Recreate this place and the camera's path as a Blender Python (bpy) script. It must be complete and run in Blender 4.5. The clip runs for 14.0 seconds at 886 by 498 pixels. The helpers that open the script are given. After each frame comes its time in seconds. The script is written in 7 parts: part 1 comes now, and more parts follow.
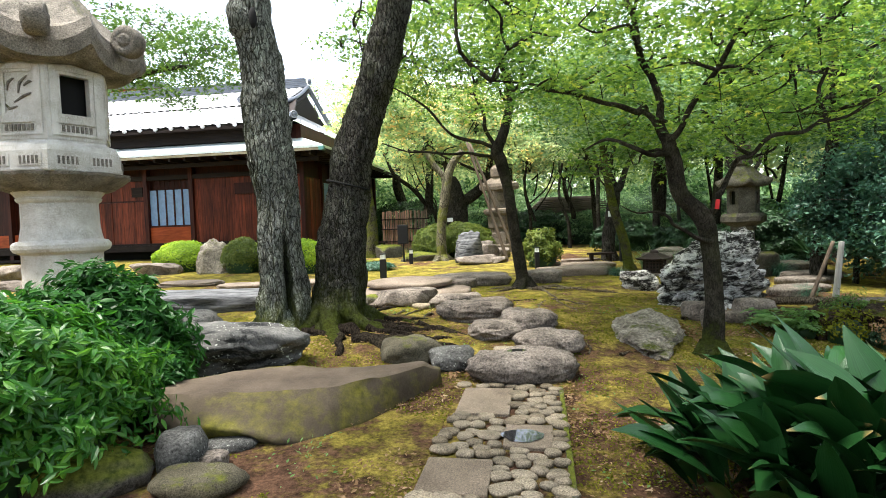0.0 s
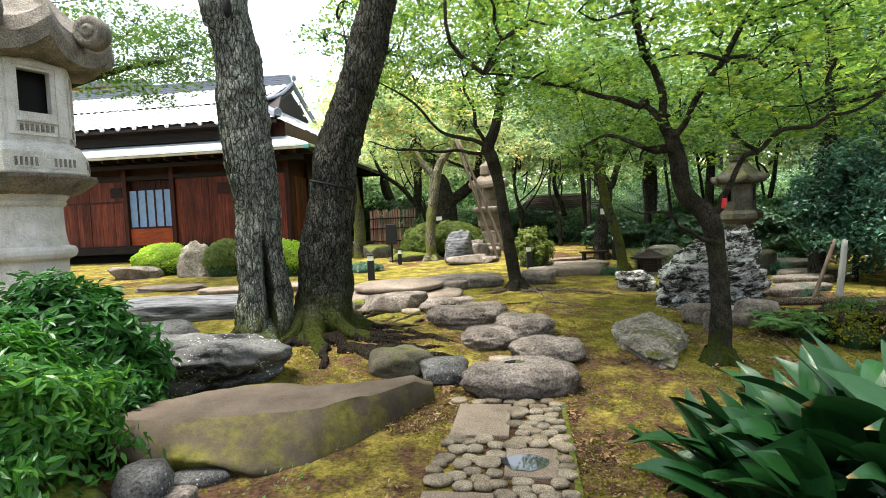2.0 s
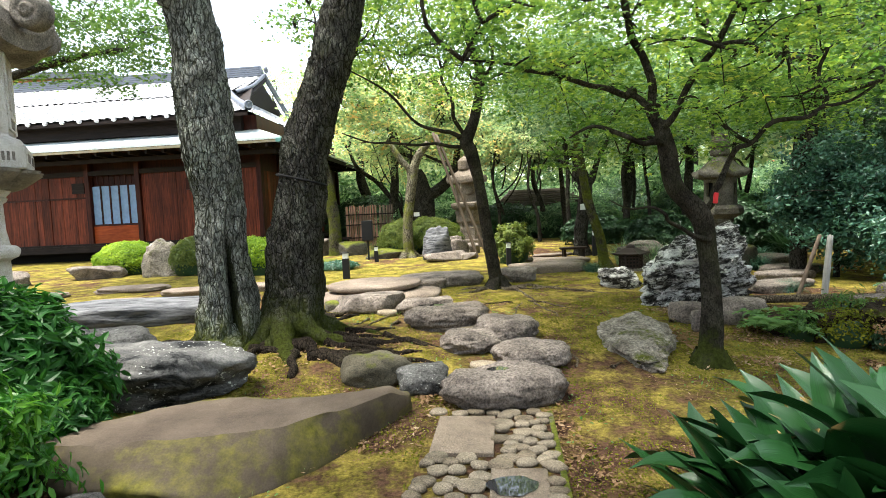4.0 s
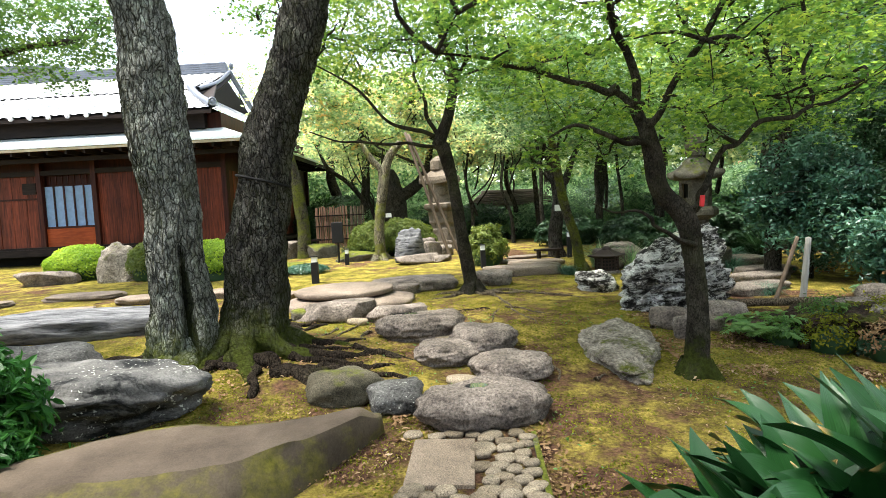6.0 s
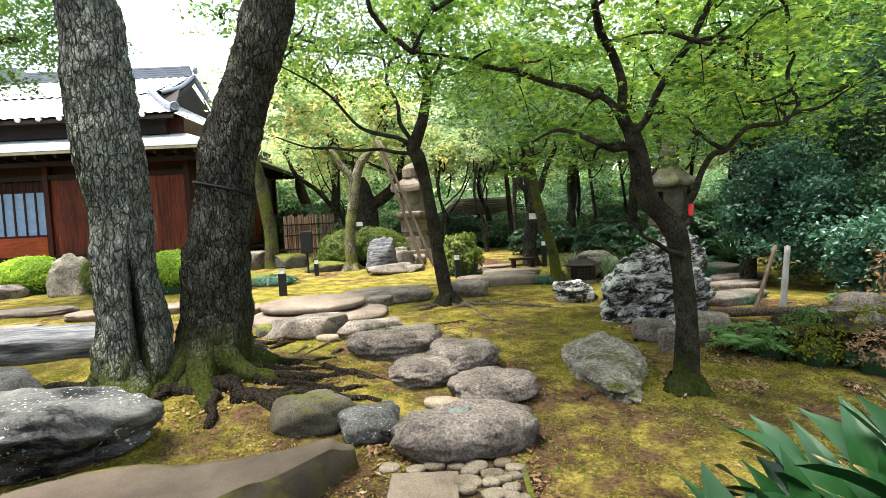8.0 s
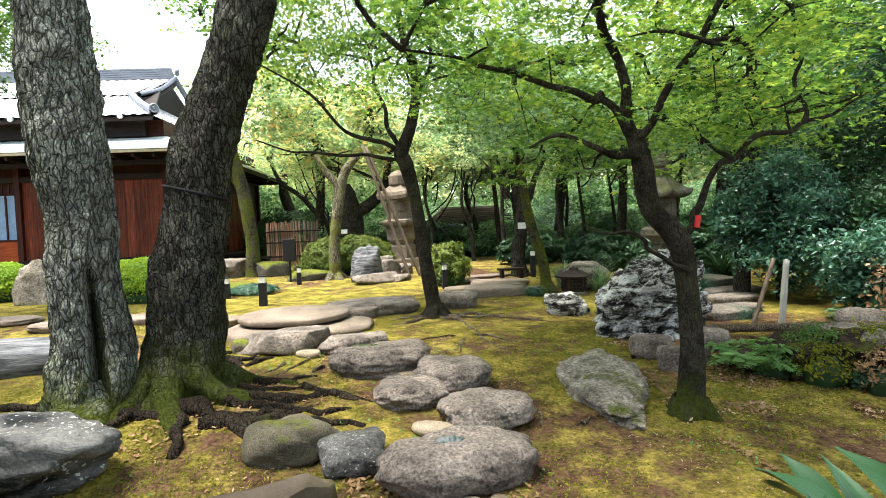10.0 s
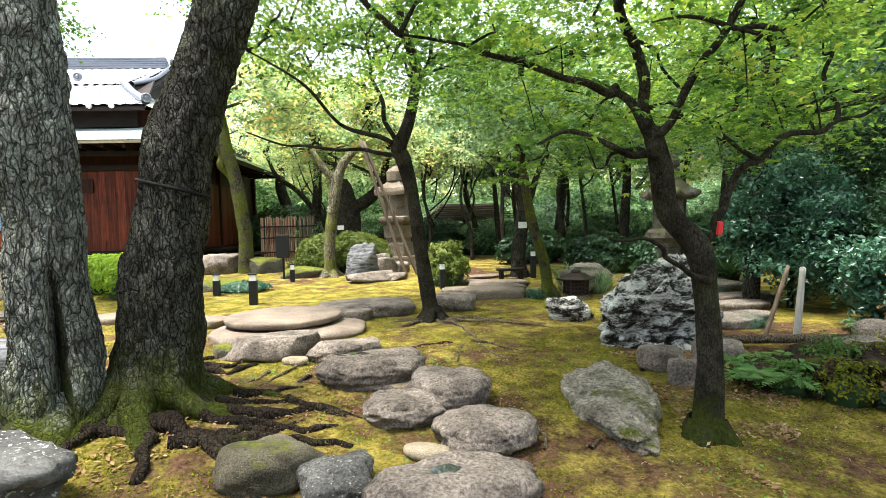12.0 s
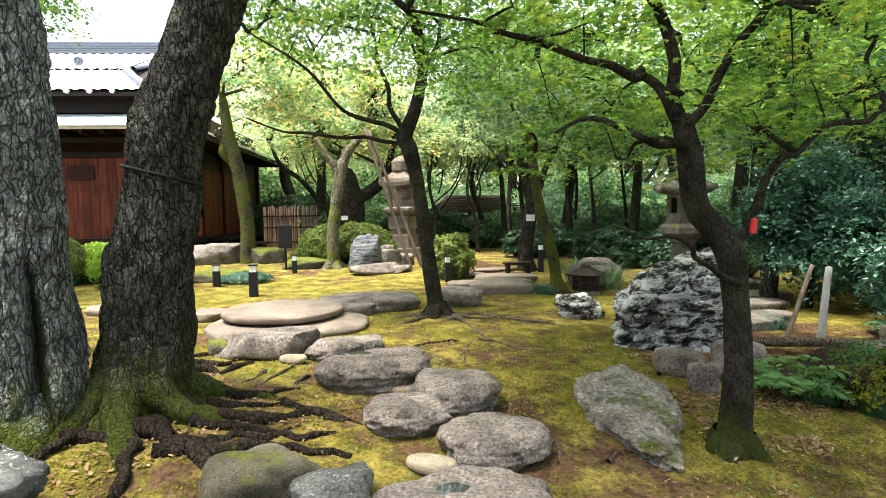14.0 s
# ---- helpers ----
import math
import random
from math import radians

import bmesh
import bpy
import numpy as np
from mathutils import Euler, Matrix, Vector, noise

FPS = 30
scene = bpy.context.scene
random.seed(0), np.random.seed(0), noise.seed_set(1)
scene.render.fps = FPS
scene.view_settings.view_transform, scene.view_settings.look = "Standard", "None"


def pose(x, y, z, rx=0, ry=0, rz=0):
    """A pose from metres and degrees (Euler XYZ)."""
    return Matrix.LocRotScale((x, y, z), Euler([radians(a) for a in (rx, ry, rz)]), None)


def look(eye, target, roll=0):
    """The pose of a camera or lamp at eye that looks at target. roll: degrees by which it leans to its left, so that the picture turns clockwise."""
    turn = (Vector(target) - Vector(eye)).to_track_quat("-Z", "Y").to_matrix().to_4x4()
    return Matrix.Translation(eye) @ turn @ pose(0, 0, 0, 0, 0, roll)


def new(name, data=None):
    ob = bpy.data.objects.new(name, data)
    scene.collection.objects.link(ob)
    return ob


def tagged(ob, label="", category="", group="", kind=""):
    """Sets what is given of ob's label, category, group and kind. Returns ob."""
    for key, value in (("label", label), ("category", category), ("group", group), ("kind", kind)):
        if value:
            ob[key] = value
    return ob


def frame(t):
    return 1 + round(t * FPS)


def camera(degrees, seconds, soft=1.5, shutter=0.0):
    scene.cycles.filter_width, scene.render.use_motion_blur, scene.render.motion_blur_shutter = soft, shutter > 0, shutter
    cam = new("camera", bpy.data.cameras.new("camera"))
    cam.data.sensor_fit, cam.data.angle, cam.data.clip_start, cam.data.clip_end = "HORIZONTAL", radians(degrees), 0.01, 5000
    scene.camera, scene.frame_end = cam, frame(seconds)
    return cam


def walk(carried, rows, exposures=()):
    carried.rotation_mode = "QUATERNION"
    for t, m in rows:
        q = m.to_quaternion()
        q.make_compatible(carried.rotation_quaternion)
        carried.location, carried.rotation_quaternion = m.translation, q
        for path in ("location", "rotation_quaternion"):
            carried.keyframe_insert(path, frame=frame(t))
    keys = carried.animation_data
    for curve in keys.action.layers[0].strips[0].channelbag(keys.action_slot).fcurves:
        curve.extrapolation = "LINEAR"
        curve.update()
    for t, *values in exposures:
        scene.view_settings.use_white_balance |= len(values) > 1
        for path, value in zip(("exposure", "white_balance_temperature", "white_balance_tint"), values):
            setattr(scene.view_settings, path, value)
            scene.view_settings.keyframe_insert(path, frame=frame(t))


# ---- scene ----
cam = camera(79.0, 14.0, soft=0.75)
PATH = [
    (0, (-0.017, 0.05, 1.439), (-0.026, 2.048, 1.345), -2.0),
    (0.5, (-0.019, 0.126, 1.447), (-0.02, 2.124, 1.351), -2.1),
    (1, (-0.024, 0.211, 1.466), (-0.017, 2.208, 1.368), -2.2),
    (1.5, (-0.026, 0.294, 1.477), (-0.008, 2.292, 1.376), -2.4),
    (2, (-0.037, 0.376, 1.485), (-0.004, 2.373, 1.38), -2.5),
    (2.5, (-0.033, 0.455, 1.486), (0.016, 2.451, 1.376), -2.5),
    (3, (-0.034, 0.533, 1.485), (0.034, 2.528, 1.369), -2.6),
    (5.5, (-0.014, 0.937, 1.521), (0.178, 2.924, 1.39), -2.7),
    (6, (-0.018, 1.008, 1.527), (0.199, 2.992, 1.397), -2.8),
    (6.5, (-0.015, 1.081, 1.526), (0.228, 3.062, 1.396), -2.9),
    (7, (-0.02, 1.151, 1.53), (0.25, 3.129, 1.406), -2.8),
    (7.5, (-0.026, 1.23, 1.534), (0.273, 3.204, 1.417), -2.8),
    (8, (-0.028, 1.306, 1.541), (0.297, 3.277, 1.436), -2.9),
    (8.5, (-0.027, 1.382, 1.548), (0.319, 3.35, 1.452), -2.8),
    (11, (0.013, 1.769, 1.574), (0.406, 3.728, 1.501), -2.0),
    (11.5, (0.036, 1.857, 1.59), (0.429, 3.817, 1.51), -1.7),
    (12, (0.051, 1.936, 1.6), (0.438, 3.896, 1.508), -1.4),
    (12.5, (0.057, 2.004, 1.611), (0.439, 3.964, 1.507), -1.0),
    (13, (0.062, 2.069, 1.617), (0.438, 4.03, 1.502), -0.8),
    (13.5, (0.069, 2.136, 1.618), (0.441, 4.098, 1.496), -0.7),
    (14, (0.081, 2.21, 1.616), (0.451, 4.171, 1.491), -0.7),
]
walk(cam, [(t, look(eye, target, roll)) for t, eye, target, roll in PATH], [(0.0, 1.0), (5.0, 1.1), (14.0, 1.24)])

# world and light: bright overcast sky
world = bpy.data.worlds.new("overcast")
scene.world = world
world.use_nodes = True
wn = world.node_tree
wn.nodes.clear()
w_out = wn.nodes.new("ShaderNodeOutputWorld")
w_add = wn.nodes.new("ShaderNodeAddShader")
w_sky = wn.nodes.new("ShaderNodeTexSky")
w_sky.sky_type = "NISHITA"
w_sky.sun_disc = False
w_sky.sun_elevation = radians(55)
w_sky.sun_rotation = radians(-40)
w_bg = wn.nodes.new("ShaderNodeBackground")
w_bg.inputs[1].default_value = 0.10
w_cloud = wn.nodes.new("ShaderNodeBackground")
w_cloud.inputs[0].default_value = (0.93, 0.97, 1.0, 1)
w_cloud.inputs[1].default_value = 0.74
wn.links.new(w_sky.outputs[0], w_bg.inputs[0])
wn.links.new(w_bg.outputs[0], w_add.inputs[0])
wn.links.new(w_cloud.outputs[0], w_add.inputs[1])
wn.links.new(w_add.outputs[0], w_out.inputs[0])

sun = new("sun", bpy.data.lights.new("sun", "SUN"))
sun.data.energy = 7.4
sun.data.angle = radians(22)
sun.data.color = (1.0, 0.95, 0.87)
sun.matrix_world = look((-6, 4, 20), (0, 6, 0))


# ---- materials ----
def link(nt, a, b):
    nt.links.new(a, b)


def base_mat(name, rough=0.7, metal=0.0, spec=0.1):
    m = bpy.data.materials.new(name)
    m.use_nodes = True
    nt = m.node_tree
    b = nt.nodes["Principled BSDF"]
    b.inputs["Roughness"].default_value = rough
    b.inputs["Metallic"].default_value = metal
    b.inputs["Specular IOR Level"].default_value = spec
    return m, nt, b


def noise_node(nt, scale, detail=5, rough=0.6, distort=0.0, stretch=None):
    geo = nt.nodes.new("ShaderNodeNewGeometry")
    src = geo.outputs["Position"]
    if stretch:
        mp = nt.nodes.new("ShaderNodeMapping")
        mp.inputs["Scale"].default_value = stretch
        link(nt, src, mp.inputs[0])
        src = mp.outputs[0]
    n = nt.nodes.new("ShaderNodeTexNoise")
    n.inputs["Scale"].default_value = scale
    n.inputs["Detail"].default_value = detail
    n.inputs["Roughness"].default_value = rough
    n.inputs["Distortion"].default_value = distort
    link(nt, src, n.inputs["Vector"])
    return n.outputs[0]


def ramp(nt, src, stops):
    r = nt.nodes.new("ShaderNodeValToRGB")
    el = r.color_ramp.elements
    while len(el) < len(stops):
        el.new(0.5)
    for e, (p, c) in zip(el, stops):
        e.position = p
        e.color = (*c, 1) if len(c) == 3 else c
    link(nt, src, r.inputs[0])
    return r.outputs[0]


def grey(v):
    return (v, v, v)


def mask(nt, src, lo, hi):
    return ramp(nt, src, [(lo, grey(0.0)), (hi, grey(1.0))])


def mix(nt, fac, a, b, mode="MIX"):
    n = nt.nodes.new("ShaderNodeMix")
    n.data_type = "RGBA"
    n.blend_type = mode
    if hasattr(fac, "links"):
        link(nt, fac, n.inputs[0])
    else:
        n.inputs[0].default_value = fac
    for sock, v in ((n.inputs[6], a), (n.inputs[7], b)):
        if hasattr(v, "links"):
            link(nt, v, sock)
        else:
            sock.default_value = (*v, 1)
    return n.outputs[2]


def times(nt, a, b, op="MULTIPLY"):
    n = nt.nodes.new("ShaderNodeMath")
    n.operation = op
    for sock, v in ((n.inputs[0], a), (n.inputs[1], b)):
        if hasattr(v, "links"):
            link(nt, v, sock)
        else:
            sock.default_value = v
    return n.outputs[0]


def absolute(nt, a):
    n = nt.nodes.new("ShaderNodeMath")
    n.operation = "ABSOLUTE"
    link(nt, a, n.inputs[0])
    return n.outputs[0]


def up_mask(nt, lo, hi):
    geo = nt.nodes.new("ShaderNodeNewGeometry")
    sep = nt.nodes.new("ShaderNodeSeparateXYZ")
    link(nt, geo.outputs["Normal"], sep.inputs[0])
    return mask(nt, sep.outputs[2], lo, hi)


def bump(nt, bsdf, src, strength, dist):
    n = nt.nodes.new("ShaderNodeBump")
    n.inputs["Strength"].default_value = strength
    n.inputs["Distance"].default_value = dist
    link(nt, src, n.inputs["Height"])
    link(nt, n.outputs[0], bsdf.inputs["Normal"])
    return n


def object_random(nt):
    return nt.nodes.new("ShaderNodeObjectInfo").outputs["Random"]


def stone_mat(name, dark, light, fine=60, broad=4, rough=0.8, moss=0.0, lichen=0.0, depth=0.012, vary=0.25):
    """Weathered stone: broad stains, fine speckle, optional moss and pale lichen spots."""
    m, nt, b = base_mat(name, rough)
    broad_n = noise_node(nt, broad, 6, 0.65)
    fine_n = noise_node(nt, fine, 4, 0.7)
    col = ramp(nt, broad_n, [(0.3, dark), (0.7, light)])
    col = mix(nt, 0.8, col, ramp(nt, fine_n, [(0.3, grey(0.05)), (0.5, grey(0.5)), (0.7, grey(0.98))]), "OVERLAY")
    if vary:
        col = mix(nt, vary, col, ramp(nt, object_random(nt), [(0, (0.25, 0.22, 0.18)), (0.5, grey(0.5)), (1, (0.75, 0.74, 0.72))]), "OVERLAY")
    if lichen:
        spots = mask(nt, noise_node(nt, 45, 3, 0.5), 0.66 - 0.03 * lichen, 0.69)
        patch = mask(nt, noise_node(nt, 2.2, 3, 0.5), 0.45, 0.6)
        col = mix(nt, times(nt, spots, patch), col, (0.5, 0.52, 0.46))
    if moss:
        mm = times(nt, mask(nt, noise_node(nt, 3.1, 6, 0.7), 0.62 - 0.2 * moss, 0.72 - 0.2 * moss), up_mask(nt, 0.1, 0.8))
        col = mix(nt, mm, col, ramp(nt, noise_node(nt, 30, 4, 0.6), [(0.3, (0.045, 0.06, 0.008)), (0.7, (0.16, 0.17, 0.025))]))
    link(nt, col, b.inputs["Base Color"])
    link(nt, ramp(nt, broad_n, [(0.2, grey(rough - 0.15)), (0.8, grey(rough + 0.1))]), b.inputs["Roughness"])
    h = times(nt, times(nt, noise_node(nt, 11, 9, 0.75), 1.0), times(nt, fine_n, 0.3), "ADD")
    bump(nt, b, h, 1.0, depth * 2.4)
    return m


M_STONE = stone_mat("stone_grey", (0.06, 0.051, 0.043), (0.31, 0.265, 0.225), fine=48, depth=0.022)
M_STONE_DARK = stone_mat("stone_dark", (0.03, 0.03, 0.029), (0.19, 0.19, 0.18), lichen=0.8, depth=0.02)
M_STONE_MOSS = stone_mat("stone_mossy", (0.06, 0.055, 0.045), (0.17, 0.16, 0.13), moss=1.5)
M_MOUND = stone_mat("stone_under_moss", (0.05, 0.045, 0.035), (0.12, 0.11, 0.09), moss=2.2)
M_OLIVE = stone_mat("stone_olive", (0.05, 0.045, 0.03), (0.15, 0.135, 0.095), fine=110, moss=0.35)
M_BANK = stone_mat("bank_earth", (0.012, 0.008, 0.006), (0.085, 0.055, 0.04), fine=40, broad=6, moss=0.6, depth=0.05, vary=0.0)
M_CRAG = stone_mat("stone_craggy", (0.09, 0.075, 0.056), (0.46, 0.41, 0.335), fine=35, broad=6, moss=0.45, depth=0.03, vary=0.0)
M_COBBLE = stone_mat("cobble", (0.09, 0.075, 0.052), (0.3, 0.25, 0.18), fine=120, vary=0.5, depth=0.004)
M_SLAB = stone_mat("paving_slab", (0.12, 0.095, 0.068), (0.25, 0.2, 0.148), fine=150, broad=3, depth=0.004)
M_DISC = stone_mat("flat_stone", (0.105, 0.084, 0.066), (0.235, 0.19, 0.15), fine=90, broad=2.5, depth=0.006, vary=0.1)
M_LANTERN = stone_mat("lantern_granite", (0.5, 0.47, 0.41), (0.8, 0.77, 0.71), fine=120, broad=5, depth=0.016, vary=0.0)
M_LANTERN_DARK = stone_mat("lantern_weathered", (0.1, 0.09, 0.075), (0.28, 0.25, 0.21), fine=80, broad=6, depth=0.012, vary=0.0, moss=0.3)
# mossy lantern stone, its colour darkened for standing in shade
M_LANTERN_SHADE = stone_mat("lantern_mossy_shade", (0.05, 0.045, 0.036), (0.17, 0.155, 0.128), fine=80, broad=6, depth=0.012, vary=0.0, moss=0.6)
M_LANTERN_FAR = stone_mat("lantern_sandstone", (0.1, 0.08, 0.06), (0.22, 0.185, 0.145), fine=60, broad=3, depth=0.012, vary=0.0)


def ledge_mat():
    m, nt, b = base_mat("ledge_stone", 0.75)
    n1 = noise_node(nt, 2.2, 7, 0.65)
    col = ramp(nt, n1, [(0.3, (0.05, 0.038, 0.028)), (0.7, (0.125, 0.098, 0.072))])
    geo = nt.nodes.new("ShaderNodeNewGeometry")
    sep = nt.nodes.new("ShaderNodeSeparateXYZ")
    link(nt, geo.outputs["Normal"], sep.inputs[0])
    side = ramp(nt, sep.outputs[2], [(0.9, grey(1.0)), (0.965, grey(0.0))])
    # steeper faces are darkened in the colour to shade the front
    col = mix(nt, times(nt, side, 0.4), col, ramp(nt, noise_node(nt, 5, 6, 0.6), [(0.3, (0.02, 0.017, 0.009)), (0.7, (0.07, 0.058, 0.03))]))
    alg = times(nt, side, mask(nt, noise_node(nt, 2.1, 6, 0.65), 0.46, 0.62))
    col = mix(nt, alg, col, ramp(nt, noise_node(nt, 18, 5, 0.6), [(0.3, (0.06, 0.058, 0.012)), (0.7, (0.17, 0.155, 0.026))]))
    col = mix(nt, 0.35, col, ramp(nt, noise_node(nt, 90, 3, 0.7), [(0.3, grey(0.3)), (0.7, grey(0.75))]), "OVERLAY")
    link(nt, col, b.inputs["Base Color"])
    bump(nt, b, noise_node(nt, 12, 9, 0.7), 0.7, 0.012)
    return m


M_LEDGE = ledge_mat()


def white_rock_mat():
    m, nt, b = base_mat("veined_rock", 0.55)
    n1 = noise_node(nt, 5.0, 11, 0.78, 0.35, (0.8, 1, 2.2))
    # black stops colour the veins and also the shade of crevices
    col = ramp(nt, n1, [(0.42, (0.01, 0.009, 0.008)), (0.475, (0.06, 0.055, 0.048)), (0.515, (0.44, 0.43, 0.4)), (0.58, (0.86, 0.85, 0.81))])
    link(nt, col, b.inputs["Base Color"])
    bump(nt, b, n1, 1.0, 0.09)
    return m


M_WHITE_ROCK = white_rock_mat()


def slate_mat():
    m, nt, b = base_mat("striated_stone", 0.7)
    n1 = noise_node(nt, 4.5, 9, 0.7, 0.4, (0.6, 2.4, 4.5))
    col = ramp(nt, n1, [(0.36, (0.02, 0.021, 0.023)), (0.46, (0.08, 0.082, 0.086)), (0.68, (0.21, 0.212, 0.215))])
    link(nt, col, b.inputs["Base Color"])
    bump(nt, b, n1, 0.9, 0.03)
    return m


M_SLATE = slate_mat()


def boulder_mat():
    """Dark bedded stone with slanting cracks, a mossy patch and pale lichen spots."""
    m, nt, b = base_mat("bedded_boulder", 0.72)
    n1 = noise_node(nt, 2.4, 9, 0.68, 0.5, (1.0, 1.2, 1.6))
    n2 = noise_node(nt, 70, 4, 0.7)
    col = ramp(nt, n1, [(0.38, (0.012, 0.013, 0.013)), (0.44, (0.07, 0.07, 0.067)), (0.6, (0.14, 0.137, 0.128)), (0.75, (0.23, 0.225, 0.21))])
    col = mix(nt, 0.5, col, ramp(nt, n2, [(0.28, grey(0.1)), (0.72, grey(0.9))]), "OVERLAY")
    spots = times(nt, mask(nt, noise_node(nt, 36, 3, 0.5), 0.62, 0.65), mask(nt, noise_node(nt, 1.9, 3, 0.5), 0.46, 0.58))
    col = mix(nt, spots, col, (0.5, 0.52, 0.46))
    mm = times(nt, mask(nt, noise_node(nt, 2.7, 6, 0.7), 0.6, 0.66), up_mask(nt, 0.2, 0.8))
    col = mix(nt, mm, col, (0.05, 0.075, 0.015))
    link(nt, col, b.inputs["Base Color"])
    bump(nt, b, times(nt, n1, times(nt, n2, 0.12), "ADD"), 1.0, 0.06)
    return m


M_BOULDER = boulder_mat()


def bark_mat(name, dark, light, moss_col=None, moss_lo=0.5, scale=1.0, moss_z=None, depth=0.03, side_dark=0.0, furrows=0.95):
    """Bark with upright furrows, lichen and moss; moss_z fades the moss out above that height."""
    m, nt, b = base_mat(name, 0.9, 0, 0.05)
    geo = nt.nodes.new("ShaderNodeNewGeometry")

    warp = nt.nodes.new("ShaderNodeTexNoise")
    warp.inputs["Scale"].default_value = 9.0
    warp.inputs["Detail"].default_value = 4
    link(nt, geo.outputs["Position"], warp.inputs["Vector"])
    shift = nt.nodes.new("ShaderNodeVectorMath")
    shift.operation = "MULTIPLY_ADD"
    link(nt, warp.outputs["Color"], shift.inputs[0])
    shift.inputs[1].default_value = (0.07, 0.07, 0.2)
    link(nt, geo.outputs["Position"], shift.inputs[2])

    def plates(sc, width, tall):
        mp = nt.nodes.new("ShaderNodeMapping")
        mp.inputs["Scale"].default_value = (1, 1, tall)
        link(nt, shift.outputs[0], mp.inputs[0])
        v = nt.nodes.new("ShaderNodeTexVoronoi")
        v.feature = "DISTANCE_TO_EDGE"
        v.inputs["Scale"].default_value = sc * scale
        link(nt, mp.outputs[0], v.inputs["Vector"])
        return ramp(nt, v.outputs["Distance"], [(0.0, grey(0.0)), (width, grey(1.0))])

    crack = times(nt, times(nt, plates(32, 0.12, 0.28), 0.9), times(nt, times(nt, plates(70, 0.16, 0.4), 0.5), 0.5, "ADD"))
    crack = times(nt, times(nt, crack, furrows), 1.0 - furrows, "ADD")
    n1 = noise_node(nt, 5, 7, 0.7)
    col = ramp(nt, n1, [(0.3, dark), (0.7, light)])
    col = mix(nt, times(nt, mask(nt, noise_node(nt, 3.4, 6, 0.7), 0.5, 0.62), 0.6), col, (light[0] * 1.3, light[1] * 1.4, light[2] * 1.3))
    col = mix(nt, 0.6, col, ramp(nt, noise_node(nt, 60, 4, 0.7), [(0.3, grey(0.2)), (0.7, grey(0.8))]), "OVERLAY")
    # furrows drop to near-black in the colour, for the shade in them
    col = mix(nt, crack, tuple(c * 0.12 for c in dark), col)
    if side_dark:
        # dark moss green on faces turned towards -x, in ragged streaks
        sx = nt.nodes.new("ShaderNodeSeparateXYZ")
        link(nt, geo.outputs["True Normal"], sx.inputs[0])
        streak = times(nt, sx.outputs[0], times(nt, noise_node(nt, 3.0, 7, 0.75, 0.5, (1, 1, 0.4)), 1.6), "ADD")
        wet = ramp(nt, streak, [(0.18, grey(side_dark)), (0.5, grey(0.0))])
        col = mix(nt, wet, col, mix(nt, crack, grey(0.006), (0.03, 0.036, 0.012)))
    if moss_col:
        mm = mask(nt, noise_node(nt, 2.4, 6, 0.7), moss_lo, moss_lo + 0.14)
        if moss_z:
            sp = nt.nodes.new("ShaderNodeSeparateXYZ")
            link(nt, geo.outputs["Position"], sp.inputs[0])
            low = nt.nodes.new("ShaderNodeMapRange")
            for k, val in ((1, moss_z[0]), (2, moss_z[1]), (3, 1.0), (4, 0.0)):
                low.inputs[k].default_value = val
            wob = times(nt, times(nt, noise_node(nt, 5, 5, 0.7), 0.9), 0.45, "SUBTRACT")
            zz = times(nt, sp.outputs[2], wob, "ADD")
            link(nt, zz, low.inputs[0])
            mm = times(nt, times(nt, mm, 0.25), low.outputs[0], "MAXIMUM")
        col = mix(nt, mm, col, ramp(nt, noise_node(nt, 35, 4, 0.65), [(0.3, tuple(c * 0.35 for c in moss_col)), (0.7, moss_col)]))
    link(nt, col, b.inputs["Base Color"])
    h = times(nt, crack, times(nt, noise_node(nt, 40, 5, 0.7), 0.6), "ADD")
    bump(nt, b, h, 0.9, depth)
    return m


MOSS = (0.085, 0.105, 0.018)
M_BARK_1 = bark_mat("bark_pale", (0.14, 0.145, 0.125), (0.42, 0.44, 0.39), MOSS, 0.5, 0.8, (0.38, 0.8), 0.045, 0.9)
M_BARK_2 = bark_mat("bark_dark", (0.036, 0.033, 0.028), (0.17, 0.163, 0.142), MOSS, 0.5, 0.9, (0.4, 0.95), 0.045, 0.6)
M_BARK_MAPLE = bark_mat("bark_maple", (0.011, 0.009, 0.007), (0.075, 0.066, 0.052), (0.06, 0.075, 0.015), 0.5, 1.6, (0.16, 0.34), 0.012, 0.0, 0.75)
M_BARK_MOSS = bark_mat("bark_mossy", (0.05, 0.045, 0.035), (0.17, 0.15, 0.11), (0.15, 0.17, 0.03), 0.42, 1.0)
M_BARK_FAR = bark_mat("bark_far", (0.03, 0.027, 0.022), (0.1, 0.09, 0.075), None, 0.5, 0.8)
M_BARK_LICHEN = bark_mat("bark_lichen", (0.14, 0.12, 0.08), (0.34, 0.31, 0.22), (0.22, 0.24, 0.04), 0.5, 0.7)
M_ROOT = bark_mat("root_bark", (0.022, 0.017, 0.012), (0.075, 0.058, 0.043), MOSS, 0.62, 1.3)
M_DEADWOOD = bark_mat("pale_root", (0.13, 0.1, 0.07), (0.36, 0.29, 0.2), None, 0.5, 1.5)


